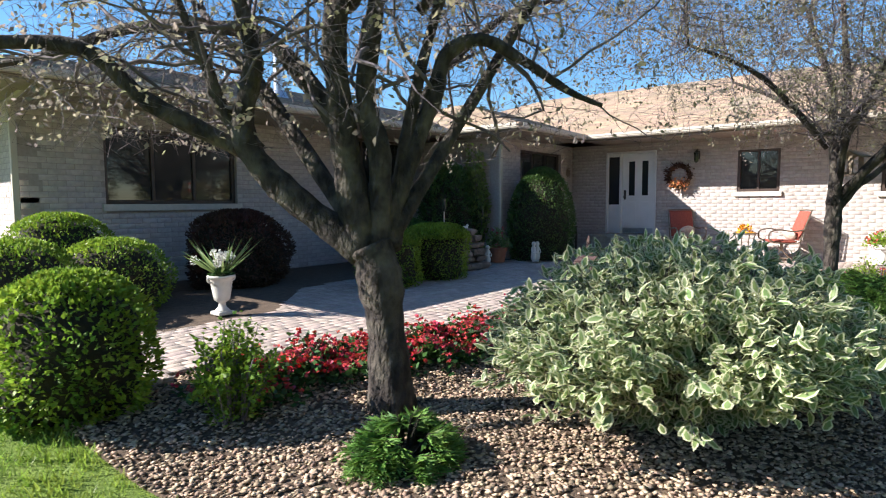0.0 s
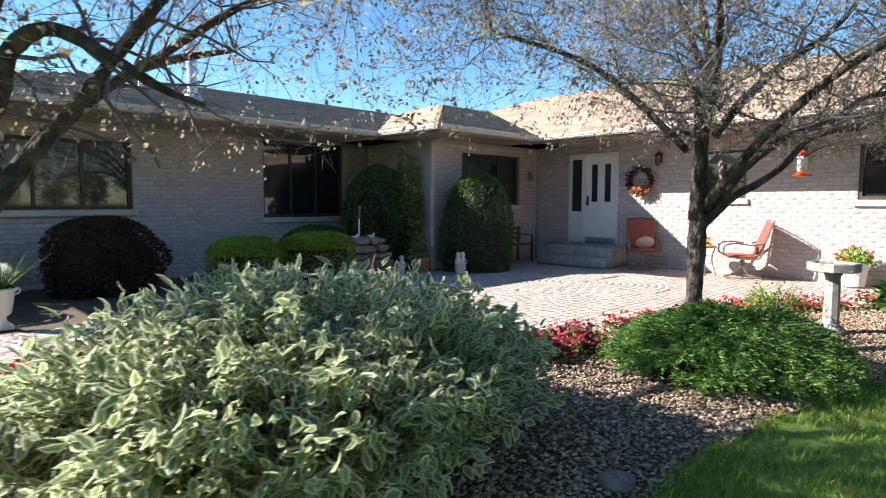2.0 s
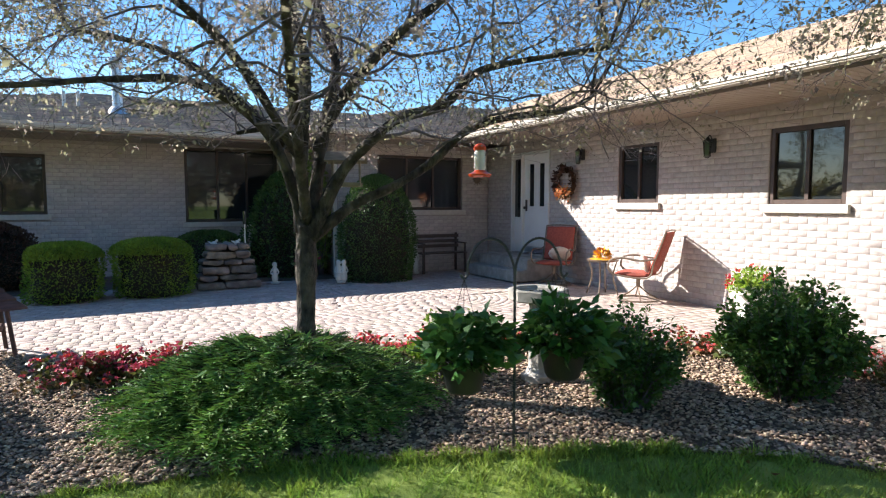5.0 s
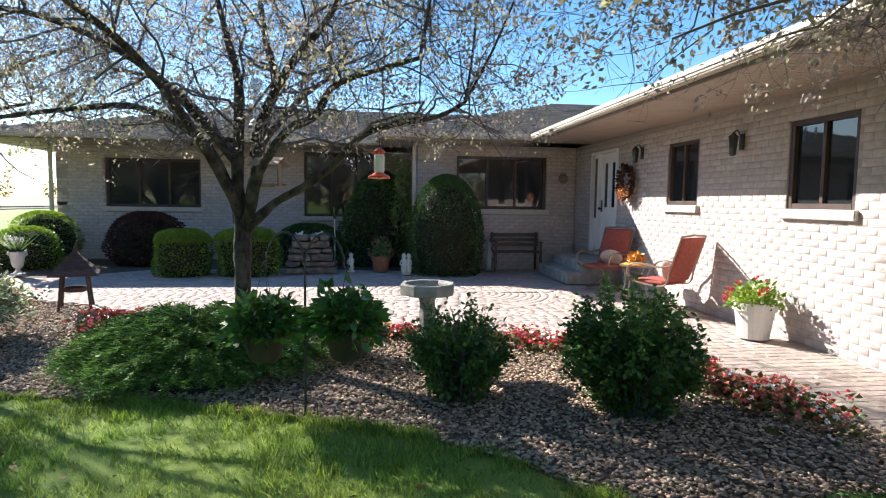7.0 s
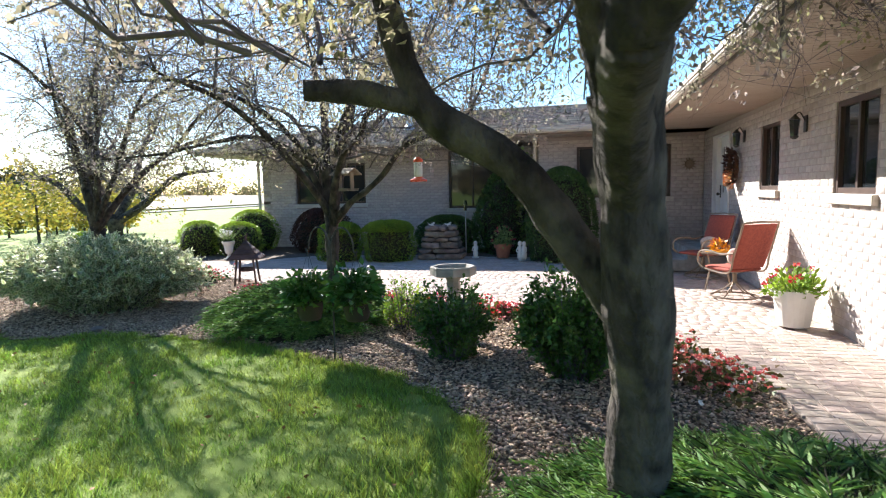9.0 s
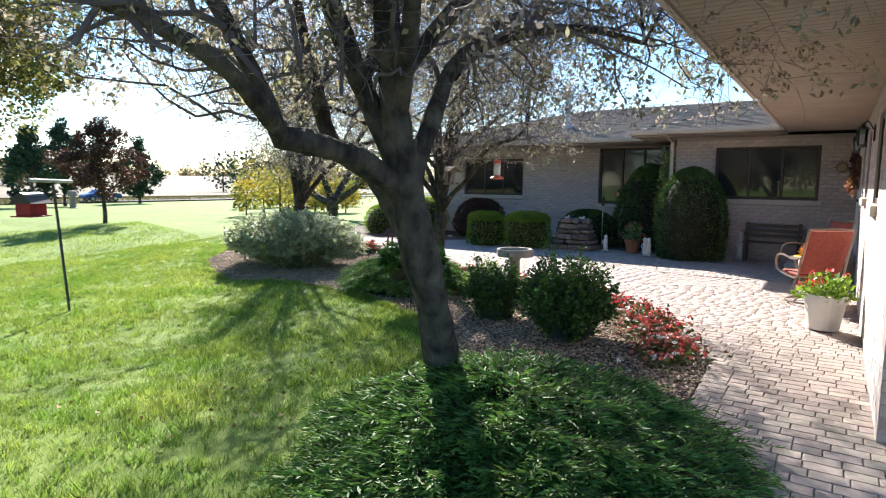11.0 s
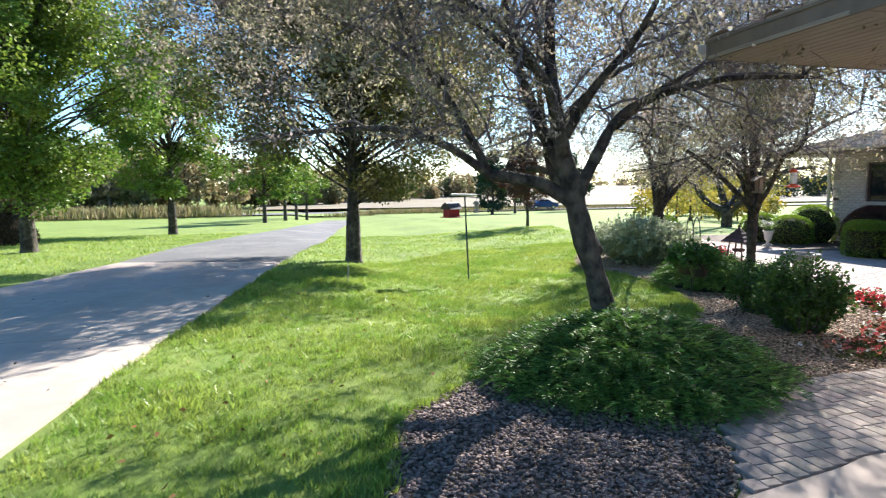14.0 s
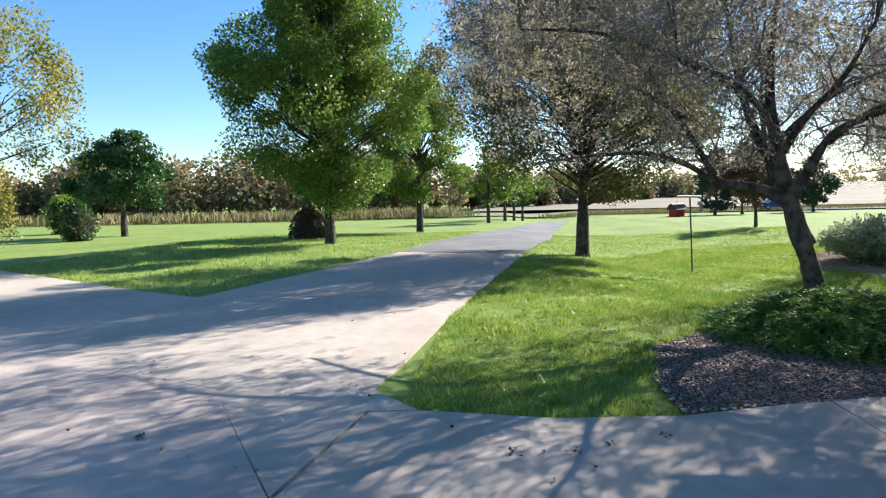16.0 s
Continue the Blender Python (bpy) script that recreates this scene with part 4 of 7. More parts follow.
# ---- shrubs, junipers, flowers ----
def clipped_shrub(name, x, y, rx, ry, height, leaf_mat, n, leaf, seed, label, profile="ball", z=None, lump=0.06, category="shrub", group=""):
    """A clipped evergreen: twiggy core, its colour darkened for the shade inside, with a thick coat of small leaves;
    profile ball, mound, dome or hedge.
    """
    rng = np.random.default_rng(seed)
    z0 = land1(x, y) if z is None else z
    e = thing(name, x, y, z0, label, category, group)

    def radius(h, th):
        if profile == "dome":
            r = np.where(h < 0.35, 0.88 + 0.34 * h, np.sqrt(np.clip(1 - np.maximum(0, (h - 0.35) / 0.65) ** 2.0, 0, 1)) ** 0.95)
        elif profile == "mound":
            r = np.sqrt(np.clip(1 - h ** 2.2, 0, 1))
        elif profile == "hedge":
            r = np.clip(1 - (np.abs(h - 0.46) / 0.545) ** 5.0, 0, 1) ** 0.42
        else:
            r = np.sqrt(np.clip(1 - (np.abs(h - 0.45) / 0.56) ** 2.4, 0.0, 1))
        bump = 1 + lump * (np.sin(3 * th + seed) * np.sin(6 * h + seed * 2) + 0.7 * np.sin(7 * th + 2 * seed + 9 * h))
        return r * bump

    # core: a closed form whose dark colour stands for shade behind the leaves
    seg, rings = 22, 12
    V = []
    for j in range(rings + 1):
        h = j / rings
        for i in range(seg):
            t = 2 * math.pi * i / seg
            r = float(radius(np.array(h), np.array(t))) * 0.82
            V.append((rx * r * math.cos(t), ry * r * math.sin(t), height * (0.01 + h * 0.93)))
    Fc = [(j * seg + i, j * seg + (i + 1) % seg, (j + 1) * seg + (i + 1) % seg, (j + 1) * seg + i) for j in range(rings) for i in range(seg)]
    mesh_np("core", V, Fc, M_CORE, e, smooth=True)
    th = rng.uniform(0, 2 * np.pi, n)
    h = rng.uniform(0.0, 1.0, n)
    capn = int(n * (0.62 if profile == "hedge" else 0.25))
    h[:capn] = 1 - rng.uniform(0, 0.3, capn) ** (1.15 if profile == "hedge" else 1.6)
    r = radius(h, th)
    dep = 1 - rng.uniform(0, 0.16, n) ** 1.2 + rng.normal(0, 0.018, n)
    pos = np.stack([rx * r * np.cos(th) * dep, ry * r * np.sin(th) * dep, height * h * (0.98 + 0.03 * dep)], 1)
    hh = np.clip((h - 0.45) * 2.0, -0.6, 1.6)[:, None]
    out = np.stack([np.cos(th), np.sin(th), np.zeros(n)], 1) * (1 - np.clip(hh, 0, 1) * 0.7) + np.array([0, 0, 1]) * (hh * 0.9 + 0.25)
    v, f = leaves_np(rng, pos, out, leaf, leaf * 0.55, 0.55)
    tagged(mesh_np("foliage", v, f, leaf_mat, e), kind="stuff")
    return e


def loose_shrub(name, x, y, r, height, leaf_mat, stems, per, leaf, width, seed, label, z=None, category="shrub", edge_mat=None, ry=None, droop=0.25, spread=1.0, group=""):
    """A free-growing shrub: arching stems from the base with leaves in whorls toward their ends."""
    rng = np.random.default_rng(seed)
    z0 = land1(x, y) if z is None else z
    e = thing(name, x, y, z0, label, category, group)
    ry = ry or r
    th = rng.uniform(0, 2 * np.pi, stems)
    q = np.sqrt(rng.uniform(0.0, 1, stems)) * spread
    hgt = height * np.sqrt(np.clip(1 - (q * 0.85) ** 2, 0.03, 1)) * rng.uniform(0.6, 1.1, stems)
    tip = np.stack([np.cos(th) * q * r, np.sin(th) * q * ry, hgt], 1)
    foot = np.stack([np.cos(th) * q * r * 0.35, np.sin(th) * q * ry * 0.35, np.zeros(stems)], 1)
    mid = (foot + tip) / 2 + np.array([0, 0, 0.12 * height]) + rng.normal(0, 0.04 * height, (stems, 3))
    v1, f1 = prisms(foot, mid, np.full(stems, 0.008), np.full(stems, 0.006), 4)
    v2, f2 = prisms(mid, tip, np.full(stems, 0.006), np.full(stems, 0.002), 4)
    tagged(mesh_np("stem_mass", np.concatenate([v1, v2]), np.concatenate([f1, f2 + len(v1)]), M_TWIG, e), kind="stuff")
    k = rng.integers(0, stems, stems * per)
    t = 1 - rng.uniform(0, 1, stems * per) ** 1.2 * 0.9
    pos = np.where(t[:, None] < 0.5, foot[k] + (mid[k] - foot[k]) * t[:, None] * 2, mid[k] + (tip[k] - mid[k]) * (t[:, None] - 0.5) * 2)
    pos = pos + rng.normal(0, 0.028, pos.shape)
    pos[:, 2] = np.maximum(pos[:, 2], 0.03)
    d = tip[k] - foot[k]
    d /= np.linalg.norm(d, axis=1, keepdims=True)
    rad = np.stack([tip[k][:, 0], tip[k][:, 1], np.zeros(len(k))], 1)
    rad /= np.linalg.norm(rad, axis=1, keepdims=True) + 1e-6
    out = d * 0.5 + rad * 0.5 + np.array([0, 0, -droop])
    if edge_mat is None:
        v, f = leaves_np(rng, pos, out, leaf, width, 0.65)
        tagged(mesh_np("foliage", v, f, leaf_mat, e), kind="stuff")
    else:
        n = len(pos)
        dd = out + rng.normal(0, 0.85, (n, 3))
        dd /= np.linalg.norm(dd, axis=1, keepdims=True)
        a, b = rot_frames(dd)
        s_ = a * np.sign(rng.normal(0, 1, (n, 1))) + b * rng.normal(0, 0.5, (n, 1))
        s_ /= np.linalg.norm(s_, axis=1, keepdims=True)
        nn = np.cross(dd, s_)
        L = leaf * rng.uniform(0.55, 1.2, (n, 1))
        W = width * rng.uniform(0.75, 1.2, (n, 1))

        def pt(al, ac, up):
            return pos + dd * L * al + s_ * W * ac + nn * W * up
        row = [pt(0, 0, 0), pt(0.35, 0.5, 0.22), pt(0.75, 0.36, 0.15), pt(1, 0, -0.12), pt(0.75, -0.36, 0.15), pt(0.35, -0.5, 0.22),
               pt(0.10, 0, 0.0), pt(0.38, 0.30, 0.13), pt(0.72, 0.20, 0.09), pt(0.86, 0, -0.04), pt(0.72, -0.20, 0.09), pt(0.38, -0.30, 0.13)]
        V = np.stack(row, 1).reshape(-1, 3)
        i = np.arange(n)[:, None] * 12
        rim = np.concatenate([i + [j, (j + 1) % 6, 6 + (j + 1) % 6, 6 + j] for j in range(6)], 0)
        inner = np.concatenate([i + [6, 7, 10, 11], i + [7, 8, 9, 10]], 0)
        idx = np.concatenate([np.ones(len(rim)), np.zeros(len(inner))])
        tagged(mesh_np("foliage", V, np.concatenate([rim, inner]), [leaf_mat, edge_mat], e, mat_idx=idx), kind="stuff")
    return e


def juniper(name, x, y, rx, ry, height, fronds, seed, label, z=None, mat_=None):
    """A spreading juniper: many flat feathery sprays arching outward and upward."""
    rng = np.random.default_rng(seed)
    z0 = land1(x, y) if z is None else z
    e = thing(name, x, y, z0, label, "juniper")
    boughs = max(10, fronds // 9)
    bt = rng.uniform(0, 2 * np.pi, boughs)
    bq = np.sqrt(rng.uniform(0.0, 1, boughs))
    bh = height * (0.25 + 0.62 * (1 - bq ** 2)) * rng.uniform(0.75, 1.15, boughs)
    k = rng.integers(0, boughs, fronds)
    t = rng.uniform(0.72, 1.0, fronds)
    th = bt[k] + rng.normal(0, 0.04, fronds)
    q = bq[k] * t
    base = np.stack([np.cos(th) * q * rx * 0.88, np.sin(th) * q * ry * 0.88, bh[k] * (0.72 + 0.28 * t) + rng.normal(0, 0.014, fronds)], 1)
    turn = (rng.normal(0, 0.7, boughs) * (1.1 - bq))[k] + rng.normal(0, 0.42, fronds)
    d = np.stack([np.cos(bt[k] + turn), np.sin(bt[k] + turn), rng.uniform(0.05, 0.42, fronds)], 1)
    d /= np.linalg.norm(d, axis=1, keepdims=True)
    L = rng.uniform(0.14, 0.32, fronds) * min(1.0, max(0.45, rx))
    flat = np.cross(d, np.array([0, 0, 1.0]) + rng.normal(0, 0.25, (fronds, 3)))
    flat /= np.linalg.norm(flat, axis=1, keepdims=True)
    pts, dirs, lens = [], [], []
    for i in range(11):
        t = i / 10
        p = base + d * (L * t)[:, None] + np.array([0, 0, -0.10]) * t * t
        for sgn in (-1, 1):
            sd = d * 0.8 + flat * sgn * 0.62 + np.array([0, 0, -0.22 * t]) + rng.normal(0, 0.10, (fronds, 3))
            pts.append(p)
            dirs.append(sd / np.linalg.norm(sd, axis=1, keepdims=True))
            lens.append((0.09 - 0.055 * t) * rng.uniform(0.7, 1.2, fronds))
    pts, dirs, lens = np.concatenate(pts), np.concatenate(dirs), np.concatenate(lens)
    v, f = leaves_np(rng, pts, dirs, lens[:, None], lens[:, None] * 0.2, 0.14, 0.1)
    tagged(mesh_np("foliage", v, f, mat_ or M_LEAF_JUNIPER, e), kind="stuff")
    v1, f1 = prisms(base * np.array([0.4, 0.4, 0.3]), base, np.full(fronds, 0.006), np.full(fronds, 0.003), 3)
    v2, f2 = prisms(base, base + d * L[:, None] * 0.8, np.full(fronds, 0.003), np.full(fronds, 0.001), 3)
    # stems take the core's colour, darkened for shade under the sprays
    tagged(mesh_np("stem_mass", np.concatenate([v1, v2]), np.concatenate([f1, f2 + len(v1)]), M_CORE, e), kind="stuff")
    # low closed core, coloured dark to stand for shade between the sprays
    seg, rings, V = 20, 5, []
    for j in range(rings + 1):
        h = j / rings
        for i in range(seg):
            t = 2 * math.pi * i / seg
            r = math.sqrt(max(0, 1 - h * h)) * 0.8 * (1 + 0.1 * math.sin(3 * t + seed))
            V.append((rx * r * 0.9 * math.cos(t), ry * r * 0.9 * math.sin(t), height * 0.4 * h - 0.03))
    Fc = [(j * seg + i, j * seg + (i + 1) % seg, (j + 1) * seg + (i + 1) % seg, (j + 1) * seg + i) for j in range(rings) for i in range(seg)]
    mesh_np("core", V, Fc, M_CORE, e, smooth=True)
    return e


def flower_drift(name, pts, spread, n, petal, leaf_mat, seed, label, height=0.22, plants=1.0):
    """A bedding drift along a line of plan points: low leaves with many five-petalled blooms on top."""
    rng = np.random.default_rng(seed)
    P = np.array(pts, float)
    seglen = np.linalg.norm(np.diff(P, axis=0), axis=1)
    cum = np.concatenate([[0], np.cumsum(seglen)])
    s = rng.uniform(0, cum[-1], n)
    x = np.interp(s, cum, P[:, 0]) + rng.normal(0, spread, n)
    y = np.interp(s, cum, P[:, 1]) + rng.normal(0, spread, n)
    hump = 0.65 + 0.35 * np.sin(x * 9 + seed) * np.sin(y * 8)
    z = land(x, y) + height * hump * rng.uniform(0.55, 1.05, n)
    e = thing(name, 0, 0, 0, label, "flowers")
    m = n * 5
    k = rng.integers(0, n, m)
    pos = np.stack([x[k], y[k], z[k] - rng.uniform(0.01, 0.13, m)], 1) + rng.normal(0, 0.03, (m, 3))
    pos[:, 2] = np.maximum(pos[:, 2], land(pos[:, 0], pos[:, 1]) + 0.02)
    v, f = leaves_np(rng, pos, np.stack([rng.normal(0, 1, m), rng.normal(0, 1, m), np.full(m, 0.35)], 1), 0.06, 0.045, 0.3)
    tagged(mesh_np("foliage", v, f, leaf_mat, e), kind="stuff")
    nb = n
    c = np.stack([x, y, z + 0.02], 1)
    pp = np.repeat(c, 5, 0)
    ang = np.tile(np.arange(5) * 2 * np.pi / 5, nb) + np.repeat(rng.uniform(0, 6, nb), 5)
    tilt = np.repeat(rng.normal(0, 0.35, (nb, 2)), 5, 0)
    out = np.stack([np.cos(ang), np.sin(ang), 0.35 + tilt[:, 0] * np.cos(ang) + tilt[:, 1] * np.sin(ang)], 1)
    v, f = leaves_np(rng, pp, out, 0.031, 0.032, 0.16, 0.08)
    mi = np.repeat(rng.random(nb) < 0.16, 5).astype(int)
    tagged(mesh_np("blossom_mass", v, f, list(petal), e, mat_idx=mi), kind="stuff")
    return e


# foreground bed
loose_shrub("variegated_dogwood", -10.3, -5.95, 1.85, 1.17, M_VARIEG, 1000, 42, 0.105, 0.047, 61, "large dogwood shrub with green leaves edged in cream", edge_mat=M_VARIEG_EDGE, ry=1.25)
juniper("juniper", -6.32, -6.95, 1.35, 1.12, 0.6, 4300, 62, "low spreading green juniper round a tree trunk")
juniper("juniper", -1.82, -11.72, 1.45, 1.55, 0.6, 6400, 63, "low spreading juniper shaded by a leaning tree", z=-0.08)
juniper("juniper", -12.4, -5.05, 0.36, 0.3, 0.30, 420, 64, "small bright green juniper in gravel")
loose_shrub("rose_shrub", -3.93, -8.2, 0.42, 0.84, M_LEAF_ROSE, 120, 55, 0.05, 0.03, 68, "upright green rose shrub with fine leaves", group="bed shrubs")
loose_shrub("rose_shrub", -2.7, -8.75, 0.53, 0.97, M_LEAF_ROSE, 200, 60, 0.055, 0.032, 69, "dense dark green rose shrub with a lighter top", group="bed shrubs")
loose_shrub("spirea_shrub", -4.83, -6.95, 0.34, 0.66, M_LEAF_BOX, 70, 24, 0.05, 0.025, 70, "light green spirea with thin airy stems", group="bed shrubs")
loose_shrub("young_shrub", -12.72, -3.85, 0.28, 0.66, M_LEAF_BOX, 50, 44, 0.045, 0.025, 71, "small upright bright green shrub in gravel")
loose_shrub("dark_barberry", -10.1, -4.45, 0.34, 0.42, M_LEAF_RED, 40, 40, 0.03, 0.02, 72, "dark purple barberry behind the flowers")
# left clipped group
clipped_shrub("boxwood_shrub", -13.36, -3.05, 0.5, 0.48, 0.9, M_LEAF_BOX, 6500, 0.05, 73, "bright yellow-green clipped shrub at the lawn's corner", "ball", lump=0.1)
clipped_shrub("boxwood_shrub", -12.8, 0.1, 0.62, 0.6, 0.95, M_LEAF_BOX, 5200, 0.045, 74, "rounded yellow-green boxwood beside the path", "ball", z=-0.05, lump=0.08)
clipped_shrub("boxwood_shrub", -11.95, 1.42, 0.72, 0.62, 1.2, M_LEAF_BOX, 6500, 0.045, 75, "large rounded green boxwood near the wall", "ball", z=-0.05)
clipped_shrub("boxwood_shrub", -11.75, 0.3, 0.66, 0.62, 0.9, M_LEAF_BOX, 5200, 0.045, 76, "rounded boxwood in the group by the wall", "ball", z=-0.05)
clipped_shrub("yew_shrub", -9.6, 1.0, 0.8, 0.6, 1.2, M_LEAF_RED, 11000, 0.06, 78, "dark reddish shrub against the shaded wall", "ball", z=-0.05, lump=0.12)
# wall bed
clipped_shrub("boxwood_shrub", -8.25, -0.95, 0.52, 0.5, 0.9, M_LEAF_BOX, 12000, 0.042, 79, "clipped round boxwood with a sunlit top", "hedge", z=-0.02, group="pair of boxwoods")
clipped_shrub("boxwood_shrub", -7.02, -0.9, 0.6, 0.55, 0.93, M_LEAF_BOX, 13000, 0.042, 80, "wider clipped boxwood with a sunlit top", "hedge", z=-0.02, group="pair of boxwoods")
clipped_shrub("yew_shrub", -6.0, 0.75, 0.8, 0.5, 0.95, M_LEAF_YEW, 8000, 0.06, 81, "dark yew behind the boxwoods in shade", "ball", z=-0.02)
clipped_shrub("yew_topiary", -3.05, -0.75, 0.78, 0.74, 2.02, M_LEAF_YEW, 15000, 0.05, 82, "tall dome-clipped yew topiary by the entrance", "dome", z=0.0, lump=0.025)
clipped_shrub("yew_shrub", -4.4, 0.85, 0.8, 0.6, 2.15, M_LEAF_YEW, 12000, 0.07, 83, "tall dark evergreen in the shaded recess", "dome", z=-0.02, lump=0.15)
loose_shrub("climbing_vine", -3.88, 0.5, 0.27, 2.62, M_LEAF_VINE, 70, 34, 0.1, 0.075, 84, "pale green vine climbing above the dark evergreen", z=-0.02, droop=0.4)
flower_drift("red_flowers", [(-12.6, -3.55), (-12.0, -3.55), (-11.2, -3.85), (-10.4, -4.0), (-9.6, -4.15)], 0.17, 1500, (M_PETAL_RED, M_PETAL_PINK), M_LEAF_DARK, 85, "border of bright red and pink impatiens", 0.26)
flower_drift("pink_flowers", [(-7.9, -5.4), (-7.5, -5.65), (-7.0, -5.8)], 0.14, 420, (M_PETAL_PINK, M_PETAL_RED), M_LEAF_BEGONIA, 86, "low drift of deep pink and red begonias", 0.24)
flower_drift("red_flowers", [(-6.2, -5.75), (-5.0, -6.15), (-4.0, -6.3), (-3.0, -6.6), (-2.5, -7.2)], 0.14, 650, (M_PETAL_RED, M_PETAL_PINK), M_LEAF_BEGONIA, 87, "narrow edging of red begonias along the pavers", 0.2)
flower_drift("red_flowers", [(-2.25, -7.45), (-1.9, -8.1), (-1.65, -8.8), (-1.55, -9.2)], 0.17, 420, (M_PETAL_SALMON, M_PETAL_WHITE), M_LEAF_BEGONIA, 88, "salmon and red begonias spilling at the paver edge", 0.24)

# ---- distance: field, reeds, woods ----
def make_far():
    rng = np.random.default_rng(5)
    x0, x1 = -420.0, -95.0
    gx, gy = np.linspace(x0, x1, 14), np.linspace(-20, 420, 20)
    X, Y = np.meshgrid(gx, gy, indexing="ij")
    Z = land(X, Y) + 0.3 + (-(X + 95) / 325) ** 1.3 * 7.0
    idx = np.arange(X.size).reshape(X.shape)
    f = np.stack([idx[:-1, :-1], idx[1:, :-1], idx[1:, 1:], idx[:-1, 1:]], -1).reshape(-1, 4)
    tagged(mesh_np("field", np.stack([X, Y, Z], -1).reshape(-1, 3), f, M_FIELD, smooth=True), "pale dry stubble field beyond the lawn", "field", kind="structure")
    # public road across the far end of the lawn
    bm = bmesh.new()
    a = [bm.verts.new(p) for p in ((-66, -260, -1.05), (-72, -260, -1.05), (-92, 300, -0.95), (-86, 300, -0.95))]
    bm.faces.new(a)
    bmesh.ops.recalc_face_normals(bm, faces=bm.faces[:])
    tagged(part("far_road", bm, M_ASPHALT), "grey public road across the end of the lawn", "road", kind="structure")

    def reeds(name, pts, n, h, spread, material, label):
        P = np.array(pts, float)
        s = rng.uniform(0, len(P) - 1, n)
        x = np.interp(s, range(len(P)), P[:, 0]) + rng.normal(0, spread, n)
        y = np.interp(s, range(len(P)), P[:, 1]) + rng.normal(0, spread, n)
        pos = np.stack([x, y, land(x, y)], 1)
        v, f = leaves_np(rng, pos, np.tile([0, 0, 1.0], (n, 1)), h, h * 0.12, 0.2)
        tagged(mesh_np(name, v, f, material), label, "reeds", kind="stuff")
    reeds("tall_grass", [(-74, -130), (-70, -80), (-72, -45), (-76, -22)], 7000, 1.5, 2.2, M_REED, "belt of tall dry grass and reeds beyond the lawn")
    reeds("tall_grass", [(-74, -8), (-78, 12), (-84, 60)], 5000, 0.7, 1.6, M_REED, "dry roadside grass")

    def woods(name, pts, n_trees, h, leaf_mat, seed, label, per=460, spread=6.0, leaf=0.85):
        r = np.random.default_rng(seed)
        P = np.array(pts, float)
        s = r.uniform(0, len(P) - 1, n_trees)
        cx = np.interp(s, range(len(P)), P[:, 0]) + r.normal(0, spread, n_trees)
        cy = np.interp(s, range(len(P)), P[:, 1]) + r.normal(0, spread, n_trees)
        H = h * r.uniform(0.55, 1.25, n_trees)
        base = land(cx, cy)
        k = np.repeat(np.arange(n_trees), per)
        o = r.normal(0, 1, (len(k), 3))
        o /= np.linalg.norm(o, axis=1, keepdims=True)
        o *= r.uniform(0.2, 1, (len(k), 1)) ** 0.5
        lob = 1 + 0.3 * np.sin(3 * np.arctan2(o[:, 1], o[:, 0]) + k)
        pos = np.stack([cx[k] + o[:, 0] * H[k] * 0.36 * lob, cy[k] + o[:, 1] * H[k] * 0.36 * lob, base[k] + H[k] * (0.55 + 0.45 * o[:, 2])], 1)
        v1, f1 = leaves_np(r, pos, o + [0, 0, -0.2], leaf, leaf * 0.75, 0.6)
        b0 = np.stack([cx, cy, base - 0.2], 1)
        v2, f2 = prisms(b0, b0 + np.stack([0 * H, 0 * H, H * 0.7], 1), H * 0.025, H * 0.01, 5)
        mi = np.concatenate([np.zeros(len(f1)), np.ones(len(f2))])
        tagged(mesh_np(name, np.concatenate([v1, v2]), np.concatenate([f1, f2 + len(v1)]), [leaf_mat, M_BARK], mat_idx=mi), label, "woodland", kind="stuff")
    woods("woodland", [(-95, -210), (-92, -120), (-96, -70), (-102, -30)], 150, 10.5, M_HEDGE_FAR, 7, "mixed autumn woodland beyond the road")
    woods("woodland", [(-110, -30), (-150, 10), (-190, 60)], 60, 8.0, M_HEDGE_FAR, 8, "distant woodland edge")
    woods("woodland", [(-430, 0), (-430, 160), (-400, 330), (-250, 420)], 170, 15.0, M_HEDGE_FAR, 9, "far wooded horizon behind the field", per=90, spread=14, leaf=2.2)
    woods("woodland", [(-95, 55), (-120, 100), (-150, 160)], 30, 10.0, M_CONIFER, 10, "dark far trees beside the field", per=200)
    woods("thicket", [(-24, 8), (-30, 12), (-38, 16), (-34, 22)], 26, 2.6, M_LEAF_YELLOW, 11, "yellow-green thicket at the lawn's edge", per=420, spread=2.0, leaf=0.2)
    woods("woodland", [(-60, -220), (-20, -190), (60, -150), (120, -60)], 90, 11.0, M_HEDGE_FAR, 12, "woodland behind the drive")
    woods("woodland", [(-60, 130), (0, 120), (80, 90)], 50, 8.0, M_HEDGE_FAR, 13, "trees behind the house", per=160)


make_far()
clipped_shrub("round_shrub", -21.3, -24.6, 0.95, 0.9, 1.35, M_LEAF_RED, 3000, 0.1, 91, "dark round shrub under the maple", "mound")
clipped_shrub("small_shrub", -22.3, -37.0, 0.8, 0.7, 1.9, M_LEAF_DARK, 1800, 0.14, 92, "loose dark shrub on the lawn", "ball", lump=0.2)
clipped_shrub("small_shrub", -33.0, -46.0, 1.2, 1.0, 2.6, M_LEAF_BOX, 1800, 0.2, 93, "green shrub at the lawn's edge", "ball", lump=0.2)

